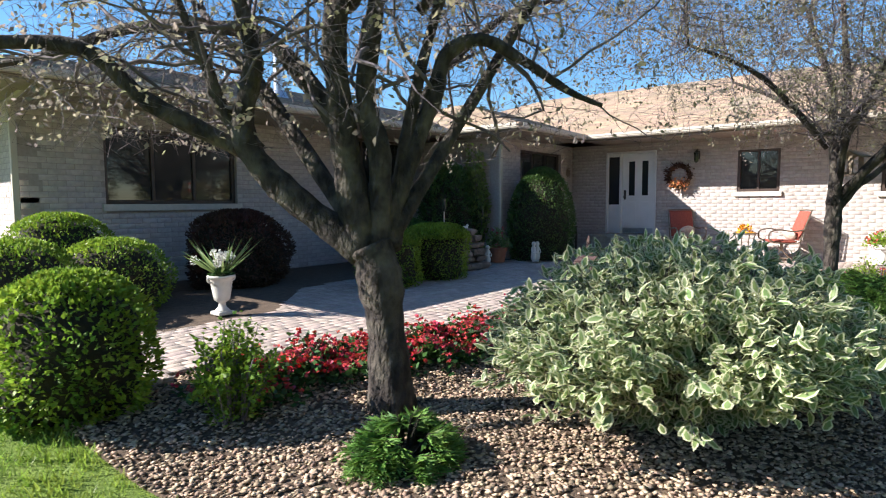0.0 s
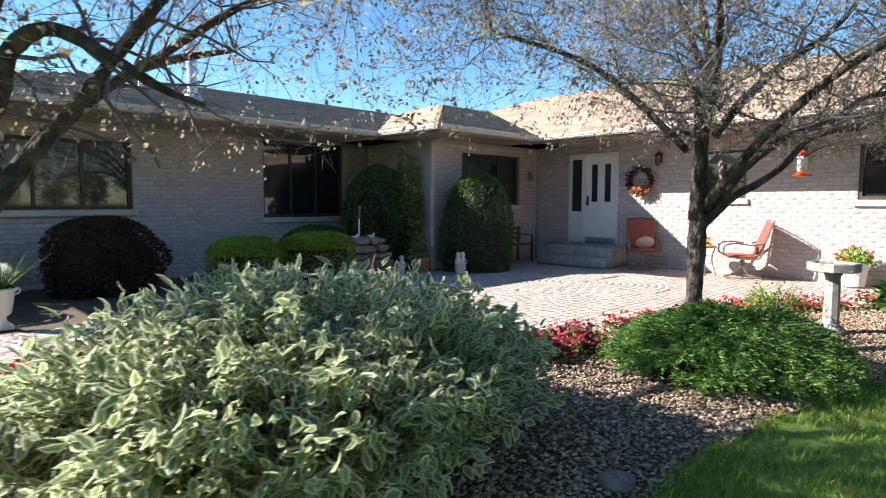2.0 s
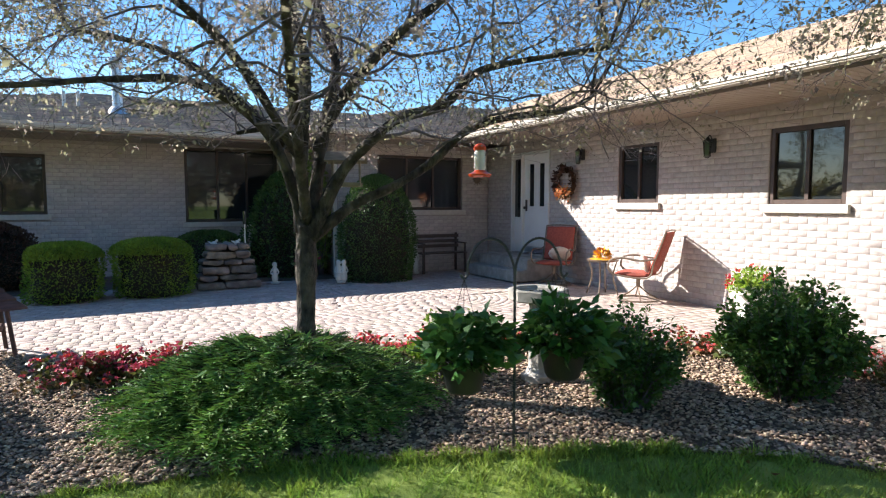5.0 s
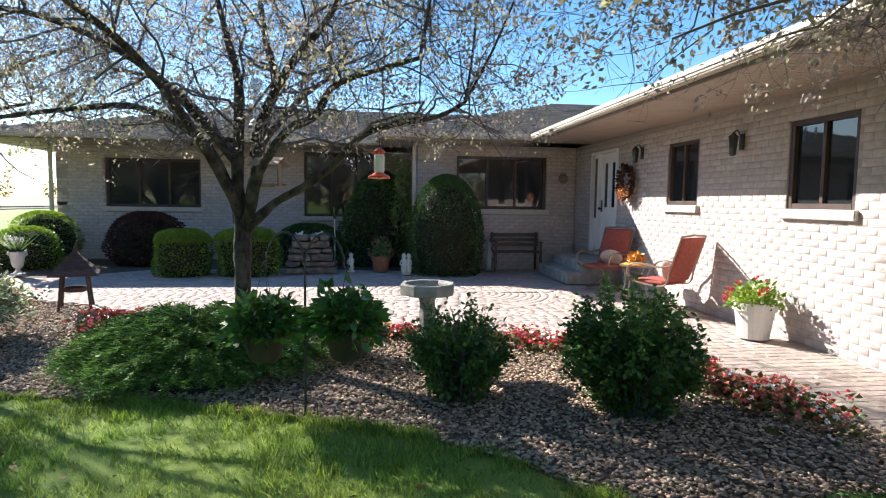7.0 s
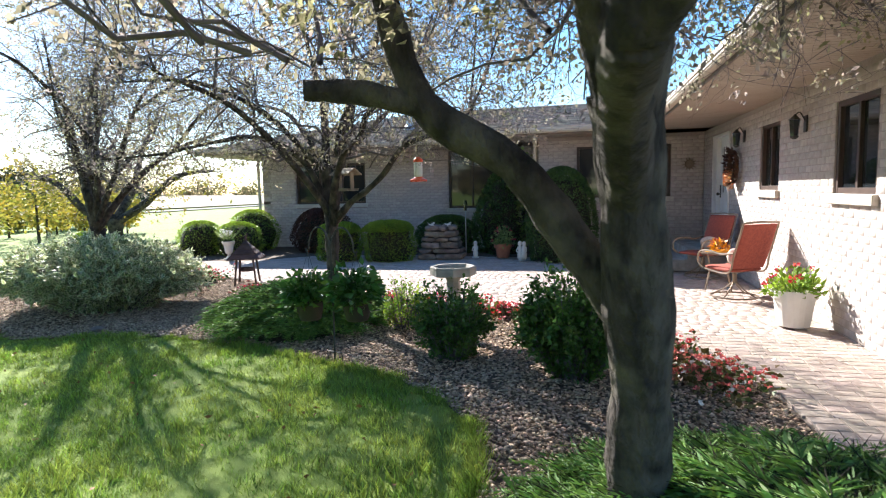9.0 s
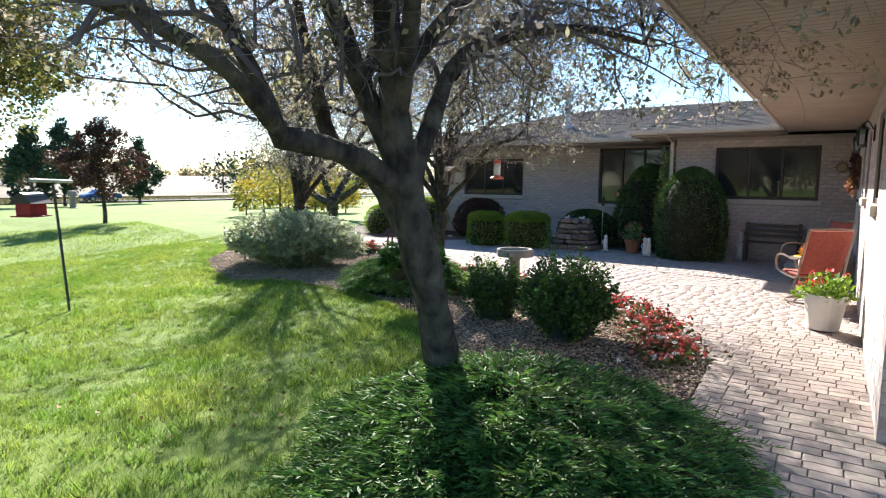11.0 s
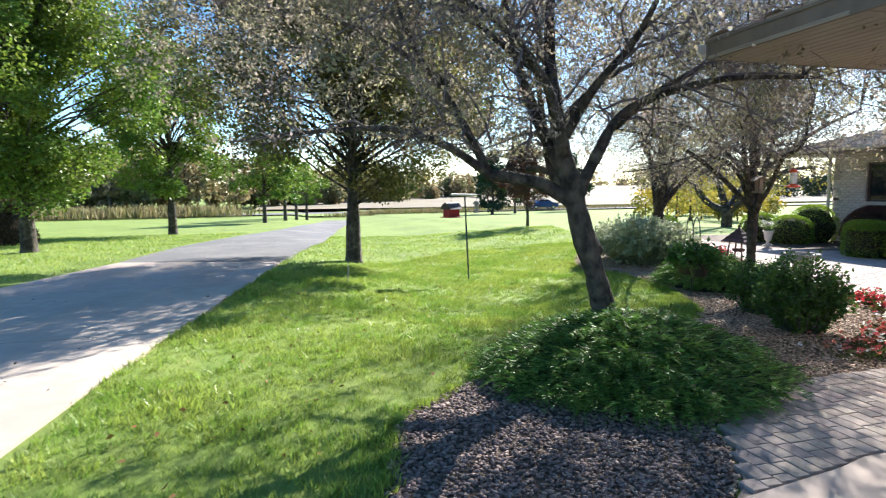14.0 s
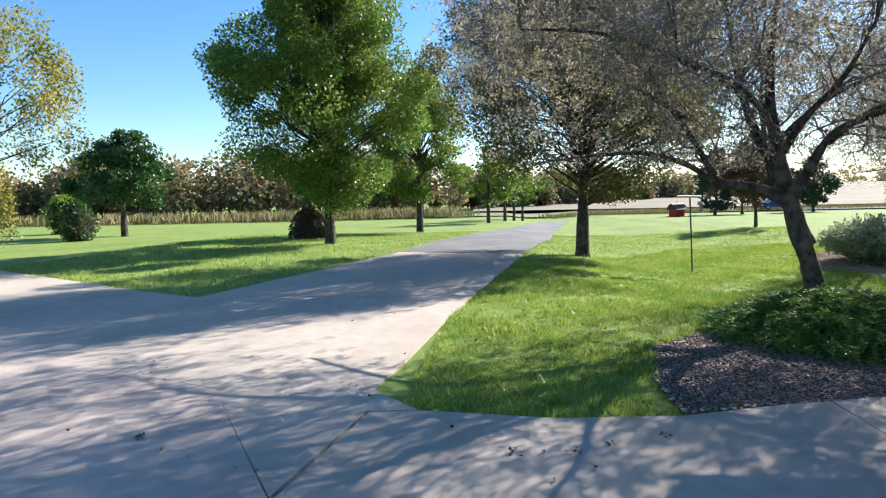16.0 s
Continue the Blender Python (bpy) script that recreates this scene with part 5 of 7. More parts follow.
# ---- windows, doors and wall fittings ----
def window(name, ax, fixed, o, panes, label, shade=0.0, sill=True, recess=0.10):
    """A framed window set into a wall opening (lo, hi, z0, z1), with real panes, mullions, a stone sill and a blind inside."""
    lo, hi, z0, z1 = o
    e = thing(name, 0, 0, 0, label, "window", kind="structure")

    def put(nm, a, b, d0, d1, s0, s1, material, parent, bevel=0.004):
        if ax == "x":
            return box_part(nm, fixed + d0, fixed + d1, a, b, s0, s1, material, parent, bevel)
        return box_part(nm, a, b, fixed + d0, fixed + d1, s0, s1, material, parent, bevel)
    t = 0.06
    r = recess
    put("window_frame", lo, lo + t, r - 0.03, r + 0.07, z0, z1, M_FRAME, e)
    put("window_frame", hi - t, hi, r - 0.03, r + 0.07, z0, z1, M_FRAME, e)
    put("window_frame", lo + t, hi - t, r - 0.03, r + 0.07, z0, z0 + t, M_FRAME, e)
    put("window_frame", lo + t, hi - t, r - 0.03, r + 0.07, z1 - t, z1, M_FRAME, e)
    w = (hi - lo - 2 * t) / panes
    for i in range(panes):
        a = lo + t + i * w
        if i:
            put("mullion", a - 0.025, a + 0.025, r - 0.02, r + 0.05, z0 + t, z1 - t, M_FRAME, e)
        g = put("pane", a + (0.028 if i else 0.004), a + w - (0.028 if i < panes - 1 else 0.004), r + 0.015, r + 0.023, z0 + t + 0.003, z1 - t - 0.003, M_GLASS, e, 0)
    if sill:
        put("window_sill", lo - 0.06, hi + 0.06, -0.055, 0.09, z0 - 0.11, z0 - 0.004, M_SILL, e, 0.008)
    return e


window("window_1", "y", 2.30, OPEN_A1, 3, "wide dark-framed three-pane window reflecting the garden")
window("window_2", "y", 2.30, OPEN_A2, 3, "tall dark-framed window in the shaded recess")
window("window_3", "y", 0.0, OPEN_A3, 3, "dark-framed three-pane window beside the entrance")
window("window_4", "x", 0.0, OPEN_B2, 2, "dark bronze double casement window with a pale sill", recess=0.05)
window("window_5", "x", 0.0, OPEN_B3, 2, "larger dark bronze casement window with a pale sill", recess=0.05)


def front_door():
    lo, hi, z0, z1 = OPEN_DOOR
    d = thing("door_1", 0, 0, 0, "white panelled front door with two tall lights and a sidelight", "door", kind="structure")
    for a, b in ((lo, lo + 0.05), (hi - 0.05, hi), (hi - 0.42, hi - 0.36)):
        box_part("jamb", -0.03, 0.12, a, b, z0, z1, M_DOOR, d)
    box_part("jamb", -0.03, 0.12, lo + 0.05, hi - 0.05, z1 - 0.05, z1, M_DOOR, d)
    y0, y1 = lo + 0.055, hi - 0.425
    bm = bmesh.new()
    lights = [(y0 + 0.16, y0 + 0.32), (y1 - 0.32, y1 - 0.16)]
    zl = (z0 + 0.98, z0 + 1.85)
    for a, b, s0, s1 in ((y0, y1, z0 + 0.02, zl[0]), (y0, y1, zl[1], z1 - 0.055), (y0, lights[0][0], *zl), (lights[0][1], lights[1][0], *zl), (lights[1][1], y1, *zl)):
        box(bm, 0.035, 0.08, a, b, s0, s1)
    for a, b in ((y0 + 0.12, y0 + 0.36), (y1 - 0.36, y1 - 0.12)):
        box(bm, 0.028, 0.036, a, b, z0 + 0.2, z0 + 0.82, 0.004)
    leaf = part("door_leaf", bm, M_DOOR, d)
    for a, b in lights:
        box_part("pane", 0.05, 0.058, a, b, zl[0], zl[1], M_GLASS, leaf, 0)
    box_part("kick_plate", 0.026, 0.034, y0 + 0.02, y1 - 0.02, z0 + 0.03, z0 + 0.15, M_GALV, leaf)
    bm = bmesh.new()
    bmesh.ops.create_uvsphere(bm, u_segments=12, v_segments=8, radius=0.03, matrix=pose(-0.02, y1 - 0.07, z0 + 0.95))
    tube(bm, [(0.0, y1 - 0.07, z0 + 0.95), (0.04, y1 - 0.07, z0 + 0.95)], 0.014)
    box(bm, 0.02, 0.035, y1 - 0.1, y1 - 0.04, z0 + 0.88, z0 + 1.12, 0.004)
    part("door_handle", bm, M_IRON, leaf)
    box_part("sidelight", 0.05, 0.058, hi - 0.355, hi - 0.055, z0 + 0.75, z1 - 0.12, M_GLASS, d, 0)
    box_part("sidelight_panel", 0.04, 0.075, hi - 0.358, hi - 0.052, z0 + 0.01, z0 + 0.75, M_DOOR, d)
    box_part("sidelight_panel", 0.04, 0.075, hi - 0.358, hi - 0.052, z1 - 0.12, z1 - 0.052, M_DOOR, d)
    s = thing("entrance_steps", 0, 0, 0, "two grey concrete steps at the front door", "steps")
    for k, (x, z) in enumerate(((-1.05, 0.24), (-0.75, 0.44))):
        box_part("step", x, 0.0, lo - 0.3, hi + 0.15, z - 0.22, z, M_CONCRETE_ORN, s, 0.012)


front_door()


def wall_lantern(y, z):
    e = thing("wall_lantern", 0, y, z, "black carriage lantern with glass panes on the brick wall", "lamp", "wall lanterns")
    box_part("back_plate", -0.02, -0.003, -0.05, 0.05, -0.02, 0.18, M_IRON, e)
    bm = bmesh.new()
    tube(bm, curve_pts([(-0.02, 0, 0.12), (-0.08, 0, 0.22), (-0.13, 0, 0.18)], 4), 0.008)
    part("arm", bm, M_IRON, e)
    bm = bmesh.new()
    lathe(bm, [(0.005, 0.20), (0.03, 0.17), (0.075, 0.13)], 6, (-0.13, 0))
    part("cap", bm, M_IRON, e)
    bm = bmesh.new()
    lathe(bm, [(0.045, -0.06), (0.062, 0.128)], 6, (-0.13, 0))
    part("glass", bm, M_GLASS, e)
    bm = bmesh.new()
    lathe(bm, [(0.02, -0.1), (0.05, -0.075), (0.05, -0.062)], 6, (-0.13, 0))
    part("base", bm, M_IRON, e)


wall_lantern(-5.95, 2.22)
wall_lantern(-3.25, 2.3)


def wreath():
    rng = np.random.default_rng(4)
    e = thing("wreath", -0.05, -2.85, 1.9, "brown grapevine wreath with orange silk flowers and a bow", "wreath")
    bm = bmesh.new()
    for k in range(7):
        r, ph = 0.24 + 0.03 * math.sin(k * 2.1), k * 0.9
        pts = [(-0.03 + 0.03 * math.sin(5 * a + ph), (r + 0.025 * math.sin(7 * a + ph * 2)) * math.cos(a), (r + 0.025 * math.cos(6 * a + ph)) * math.sin(a)) for a in np.linspace(0, 2 * math.pi, 30)]
        tube(bm, pts, 0.012, 5, cap=False)
    part("vine_ring", bm, M_STRAW, e)
    n = 260
    a = rng.uniform(0, 2 * np.pi, n)
    r = 0.24 + rng.normal(0, 0.04, n)
    pos = np.stack([-0.06 + rng.normal(0, 0.02, n), r * np.cos(a), r * np.sin(a)], 1)
    v, f = leaves_np(rng, pos, np.stack([np.full(n, -0.8), np.cos(a), np.sin(a)], 1), 0.09, 0.05, 0.5)
    tagged(mesh_np("dried_leaves", v, f, M_LEAF_RED, e), kind="stuff")
    n = 130
    pos = np.stack([-0.09 + rng.normal(0, 0.025, n), rng.normal(0.02, 0.11, n), -0.2 + rng.normal(0, 0.06, n)], 1)
    v, f = leaves_np(rng, pos, np.stack([np.full(n, -1.0), rng.normal(0, 0.7, n), rng.normal(0, 0.7, n)], 1), 0.07, 0.05, 0.4)
    tagged(mesh_np("silk_flowers", v, f, M_ORANGE, e), kind="stuff")
    for s in (-1, 1):
        bm = bmesh.new()
        tube(bm, curve_pts([(-0.09, 0.02 * s, -0.22), (-0.1, 0.07 * s, -0.32), (-0.08, 0.05 * s, -0.42)], 4), [0.02, 0.022, 0.022, 0.02, 0.02, 0.018, 0.016, 0.014, 0.012], 6)
        part("bow_tail", bm, M_PILLOW, e)


wreath()


def sun_plaque():
    e = thing("wall_plaque", -0.3, -0.02, 2.06, "small dark metal plaque on the shaded wall", "ornament")
    bm = bmesh.new()
    bmesh.ops.create_cone(bm, segments=20, radius1=0.1, radius2=0.085, depth=0.02, cap_ends=True, matrix=pose(0, 0, 0, 90, 0, 0))
    for k in range(12):
        a = k * math.pi / 6
        tube(bm, [(0.1 * math.cos(a), 0, 0.1 * math.sin(a)), (0.155 * math.cos(a), 0, 0.155 * math.sin(a))], [0.012, 0.003], 5)
    part("disc", bm, M_BRONZE, e)


sun_plaque()


def roof_vents():
    v = thing("flue_pipe", -7.5, 2.75, 3.40, "galvanised flue pipe with a cap and flared flashing on the roof", "chimney")
    bm = bmesh.new()
    lathe(bm, [(0.26, -0.16), (0.15, 0.10), (0.11, 0.14)], 16)
    part("flashing", bm, M_GALV, v, smooth=False)
    bm = bmesh.new()
    lathe(bm, [(0.10, 0.1), (0.10, 0.95)], 16)
    part("pipe", bm, M_GALV, v)
    bm = bmesh.new()
    lathe(bm, [(0.14, 0.95), (0.15, 1.0), (0.15, 1.12), (0.13, 1.14), (0.02, 1.2)], 16)
    part("cap", bm, M_GALV, v)
    for x, y in ((-8.5, 3.3), (-8.25, 3.4)):
        p = thing("vent_pipe", x, y, EZ + (y - 0.85) * 0.27, "short white plastic vent pipe on the roof", "pipe", "vent pipes")
        bm = bmesh.new()
        lathe(bm, [(0.035, -0.1), (0.035, 0.32), (0.028, 0.32), (0.028, 0.28)], 12)
        part("tube", bm, M_WHITE, p)
    a = thing("antenna_mast", -5.2, 16.0, 0.0, "thin lattice antenna mast rising behind the roof", "antenna")
    for k in range(3):
        t = 2 * math.pi * k / 3
        bm = bmesh.new()
        tube(bm, [(0.5 * math.cos(t), 0.5 * math.sin(t), 0), (0.28 * math.cos(t), 0.28 * math.sin(t), 5.5), (0.05 * math.cos(t), 0.05 * math.sin(t), 8.2)], 0.022, 5)
        part("leg", bm, M_GALV, a)
    for h in (5.6, 6.3, 7.0, 7.8):
        bm = bmesh.new()
        q = 0.28 - (h - 5.5) * 0.08
        tube(bm, [(-q, 0, h), (q, 0, h + 0.25)], 0.015, 4)
        tube(bm, [(q, 0, h), (-q, 0, h + 0.25)], 0.015, 4)
        part("brace", bm, M_GALV, a)
    bm = bmesh.new()
    tube(bm, [(0, 0, 8.0), (0, 0, 9.0)], 0.018, 5)
    tube(bm, [(-0.5, 0, 8.7), (0.5, 0, 8.7)], 0.012, 4)
    part("aerial", bm, M_GALV, a)


roof_vents()


def downspout(x, y):
    e = thing("downspout", x, y, 0, "pale metal downspout at the house corner", "downspout", "downspouts")
    bm = bmesh.new()
    box(bm, -0.04, 0.04, -0.03, 0.03, 0.0, 2.7, 0.006)
    part("pipe", bm, M_GUTTER, e)
    bm = bmesh.new()
    tube(bm, [(0, 0, 2.68), (0, -0.5, 2.76)], 0.035, 6)
    part("offset", bm, M_GUTTER, e)


downspout(-12.17, 2.2)
downspout(-3.68, -0.06)

# ---- patio furniture, pots, ornaments ----
def patio_chair(x, y, rz, label, pillow):
    """A swivel rocker: tubular metal frame with curled arms, woven red sling back and seat, ring base."""
    e = thing("patio_chair", x, y, 0.022, label, "chair", "patio chairs", rz)
    bm = bmesh.new()
    tube(bm, [(0.3 * math.cos(a), 0.3 * math.sin(a), 0.02) for a in np.linspace(0, 2 * math.pi, 25)], 0.013, 6, cap=False)
    part("ring_base", bm, M_BRONZE, e)
    for k in range(4):
        a = k * math.pi / 2 + 0.4
        bm = bmesh.new()
        tube(bm, curve_pts([(0.3 * math.cos(a), 0.3 * math.sin(a), 0.025), (0.13 * math.cos(a), 0.13 * math.sin(a), 0.12), (0, 0, 0.24)], 4), 0.011, 6)
        part("leg", bm, M_BRONZE, e)
    bm = bmesh.new()
    lathe(bm, [(0.03, 0.2), (0.03, 0.34), (0.09, 0.36), (0.09, 0.38)], 12)
    part("swivel", bm, M_BRONZE, e)
    for s in (-1, 1):
        bm = bmesh.new()
        tube(bm, curve_pts([(0.27, 0.29 * s, 0.40), (-0.2, 0.29 * s, 0.38), (-0.30, 0.29 * s, 0.62), (-0.45, 0.28 * s, 1.06)], 5), 0.014, 6)
        part("side_rail", bm, M_BRONZE, e)
        bm = bmesh.new()
        tube(bm, curve_pts([(0.26, 0.30 * s, 0.40), (0.36, 0.31 * s, 0.48), (0.33, 0.32 * s, 0.62), (0.15, 0.32 * s, 0.66), (-0.1, 0.32 * s, 0.63), (-0.31, 0.30 * s, 0.66)], 5), 0.016, 6)
        part("arm", bm, M_BRONZE, e)
    bm = bmesh.new()
    tube(bm, [(-0.45, -0.28, 1.06), (-0.46, 0, 1.075), (-0.45, 0.28, 1.06)], 0.014, 6)
    part("top_rail", bm, M_BRONZE, e)

    def pad(nm, p, w, th, material, lab=""):
        bm = bmesh.new()
        P = curve_pts(p, 4)
        rows = []
        for i, c in enumerate(P):
            d = (P[min(i + 1, len(P) - 1)] - P[max(i - 1, 0)]).normalized()
            n = Vector((-d.z, 0, d.x))
            q = math.sin(math.pi * min(max(i / (len(P) - 1), 0.06), 0.94)) ** 0.4
            rows.append([bm.verts.new((c.x + n.x * th * t * q, u * w, c.z + n.z * th * t * q)) for u, t in ((-1, -0.2), (-0.96, 0.6), (-0.6, 1), (0, 1.08), (0.6, 1), (0.96, 0.6), (1, -0.2), (0.9, -0.7), (-0.9, -0.7))])
        k = len(rows[0])
        for a, b in zip(rows, rows[1:]):
            for i in range(k):
                bm.faces.new((a[i], a[(i + 1) % k], b[(i + 1) % k], b[i]))
        bm.faces.new(rows[0]); bm.faces.new(list(reversed(rows[-1])))
        bmesh.ops.recalc_face_normals(bm, faces=bm.faces[:])
        part(nm, bm, material, e, lab, smooth=True)
    pad("seat", [(0.28, 0, 0.42), (0.05, 0, 0.41), (-0.2, 0, 0.41)], 0.26, 0.045, M_CUSHION)
    pad("backrest", [(-0.22, 0, 0.44), (-0.31, 0, 0.68), (-0.44, 0, 1.04)], 0.265, 0.04, M_CUSHION)
    if pillow:
        bm = bmesh.new()
        bmesh.ops.create_uvsphere(bm, u_segments=16, v_segments=10, radius=1, matrix=pose(-0.12, 0.06, 0.56, 0, -62, 12) @ Matrix.Diagonal((0.15, 0.2, 0.07, 1)))
        part("pillow", bm, M_PILLOW, e, "cream and pink throw pillow", smooth=True)


patio_chair(-0.6, -3.2, 215, "bronze metal patio rocker with red cushions, facing the garden", True)
patio_chair(-0.56, -5.15, 118, "bronze metal patio rocker with red cushions, turned toward the table", True)


def side_table(x, y):
    e = thing("side_table", x, y, 0.022, "small metal side table with curved legs", "table")
    bm = bmesh.new()
    lathe(bm, [(0.24, 0.54), (0.25, 0.55), (0.25, 0.565), (0.24, 0.57)], 24)
    part("tabletop", bm, M_BRONZE, e)
    for k in range(4):
        a = k * math.pi / 2 + 0.6
        bm = bmesh.new()
        tube(bm, curve_pts([(0.22 * math.cos(a), 0.22 * math.sin(a), 0.54), (0.17 * math.cos(a), 0.17 * math.sin(a), 0.3), (0.25 * math.cos(a), 0.25 * math.sin(a), 0.0)], 5), 0.012, 6)
        part("leg", bm, M_BRONZE, e)
    c = thing("table_centrepiece", x, y, 0.592, "yellow cloth with an autumn arrangement of yellow and orange flowers", "flowers")
    bm = bmesh.new()
    lathe(bm, [(0.21, 0.0), (0.215, 0.004), (0.2, 0.012), (0.02, 0.014)], 9)
    part("cloth", bm, M_PETAL_YELLOW, c)
    rng = np.random.default_rng(2)
    n = 160
    o = rng.normal(0, 1, (n, 3))
    o[:, 2] = np.abs(o[:, 2])
    o /= np.linalg.norm(o, axis=1, keepdims=True)
    pos = o * np.array([0.11, 0.11, 0.13]) * rng.uniform(0.5, 1, (n, 1)) + [0, 0, 0.03]
    v, f = leaves_np(rng, pos, o, 0.07, 0.05, 0.4)
    tagged(mesh_np("blossom_mass", v, f, [M_PETAL_YELLOW, M_ORANGE], c, mat_idx=(rng.random(n) < 0.35).astype(int)), kind="stuff")


side_table(-0.62, -4.45)


def bush_top(e, rng, n, r, h, z, leaf_mat, leaf, petals=None, bl=24, w=0.6):
    o = rng.normal(0, 1, (n, 3))
    o[:, 2] = np.abs(o[:, 2])
    o /= np.linalg.norm(o, axis=1, keepdims=True)
    pos = o * np.array([r, r, h]) * rng.uniform(0.35, 1, (n, 1)) + [0, 0, z]
    v, f = leaves_np(rng, pos, o + [0, 0, 0.1], leaf, leaf * w, 0.5)
    tagged(mesh_np("foliage", v, f, leaf_mat, e), kind="stuff")
    if petals:
        c = o[:bl] * np.array([r, r, h]) * 1.02 + [0, 0, z + 0.01]
        k = np.repeat(np.arange(bl), 9)
        v, f = leaves_np(rng, c[k] + rng.normal(0, 0.018, (len(k), 3)), o[k], 0.04, 0.035, 0.7)
        tagged(mesh_np("blossom_mass", v, f, petals, e), kind="stuff")


def tapered_pot(name, x, y, label, r0, r1, h, material, leaf_mat, petals, seed, fh, z=0.022):
    rng = np.random.default_rng(seed)
    e = thing(name, x, y, z, label, "flower pot")
    bm = bmesh.new()
    lathe(bm, [(r0, 0), (r0 + 0.004, 0.02), (r1 - 0.03, h - 0.09), (r1 - 0.005, h - 0.085), (r1, h - 0.02), (r1 - 0.006, h), (r1 - 0.03, h), (r1 - 0.04, h - 0.05)], 20)
    part("pot", bm, material, e, smooth=False)
    bm = bmesh.new()
    lathe(bm, [(r1 - 0.045, h - 0.06), (0.01, h - 0.05)], 16)
    part("soil", bm, M_BED, e)
    bush_top(e, rng, 420, r1 * 1.25, fh, h - 0.05, leaf_mat, 0.075, petals, 9)
    return e


tapered_pot("potted_geranium", -0.36, -6.85, "white tapered pot of green geranium with red blooms", 0.16, 0.235, 0.40, M_POT, M_LEAF_BOX, M_PETAL_RED, 31, 0.3)
tapered_pot("potted_begonia", -4.4, -0.45, "terracotta pot of pale-leaved begonia with pink blooms", 0.15, 0.21, 0.32, M_TERRA, M_VARIEG, M_PETAL_PINK, 32, 0.46)


def urn(name, x, y, z, s, label, seed, white_flowers):
    """A classical urn on a square foot, with handles; planted."""
    rng = np.random.default_rng(seed)
    e = thing(name, x, y, z, label, "urn")
    bm = bmesh.new()
    box(bm, -0.13 * s, 0.13 * s, -0.13 * s, 0.13 * s, 0, 0.055 * s, 0.008)
    part("plinth", bm, M_WHITE, e)
    bm = bmesh.new()
    lathe(bm, [(q * s, h * s) for q, h in ((0.11, 0.055), (0.10, 0.075), (0.065, 0.11), (0.05, 0.15), (0.055, 0.185), (0.085, 0.20), (0.11, 0.225), (0.125, 0.28), (0.15, 0.42), (0.162, 0.53),
                                           (0.185, 0.55), (0.205, 0.575), (0.20, 0.60), (0.175, 0.60), (0.155, 0.57), (0.14, 0.54), (0.02, 0.53))], 28)
    part("bowl", bm, M_WHITE, e, smooth=True)
    for k in range(16):
        a = 2 * math.pi * k / 16
        bm = bmesh.new()
        tube(bm, [(0.108 * s * math.cos(a), 0.108 * s * math.sin(a), 0.235 * s), (0.158 * s * math.cos(a), 0.158 * s * math.sin(a), 0.51 * s)], 0.009 * s, 5)
        part("flute", bm, M_WHITE, e)
    for q in (-1, 1):
        bm = bmesh.new()
        tube(bm, curve_pts([(0.165 * s * q, 0, 0.50 * s), (0.205 * s * q, 0, 0.51 * s), (0.225 * s * q, 0, 0.55 * s), (0.20 * s * q, 0, 0.59 * s)], 4), 0.016 * s, 6)
        part("handle", bm, M_WHITE, e)
    bush_top(e, rng, 260, 0.16 * s, 0.13 * s, 0.57 * s, M_LEAF_DARK, 0.05)
    if white_flowers:
        n = 34
        a = rng.uniform(0, 2 * np.pi, n)
        up = rng.uniform(0.5, 1.6, n)
        pos = np.stack([0.02 * np.cos(a), 0.02 * np.sin(a), np.full(n, 0.58 * s)], 1)
        d = np.stack([np.cos(a), np.sin(a), up], 1)
        v, f = leaves_np(rng, pos, d, 0.56, 0.026, 0.05, 0.3)
        tagged(mesh_np("spike_foliage", v, f, M_VARIEG, e), kind="stuff")
        c = np.stack([rng.normal(-0.09, 0.09, 9), rng.normal(0, 0.09, 9), 0.80 * s + rng.uniform(0, 0.12, 9)], 1)
        k = np.repeat(np.arange(9), 46)
        o = rng.normal(0, 1, (len(k), 3))
        o /= np.linalg.norm(o, axis=1, keepdims=True)
        v, f = leaves_np(rng, c[k] + o * 0.036, o, 0.032, 0.03, 0.4)
        tagged(mesh_np("blossom_mass", v, f, M_PETAL_WHITE, e), kind="stuff")
    return e


urn("planter_urn", 0.25, -10.42, 0.0, 0.8, "white fluted urn with dark foliage on the concrete", 41, False)
urn("planter_urn", -11.15, -1.1, 0.02, 0.76, "white urn with white geraniums and spiky dracaena leaves", 42, True)


def statue(name, x, y, h, kids, label):
    """A small white garden figure, kept as one plain mesh."""
    bm = bmesh.new()
    lathe(bm, [(0.075, 0), (0.08, 0.03), (0.06, 0.04)], 14)
    for k in range(kids):
        o = (k - (kids - 1) / 2) * 0.1
        lathe(bm, [(0.03, 0.03), (0.055, 0.06), (0.062, h * 0.3), (0.04, h * 0.55), (0.055, h * 0.68), (0.03, h * 0.78), (0.045, h * 0.84), (0.046, h * 0.93), (0.02, h)], 12, (o, 0))
        for s in (-1, 1):
            tube(bm, curve_pts([(o + 0.045 * s, 0, h * 0.68), (o + 0.07 * s, -0.03, h * 0.5), (o + 0.02 * s, -0.06, h * 0.45)], 3), 0.015, 6)
    ob = part(name, bm, M_WHITE, smooth=True)
    ob.matrix_basis = pose(x, y, 0.022, 0, 0, -20)
    tagged(ob, label, "statue")


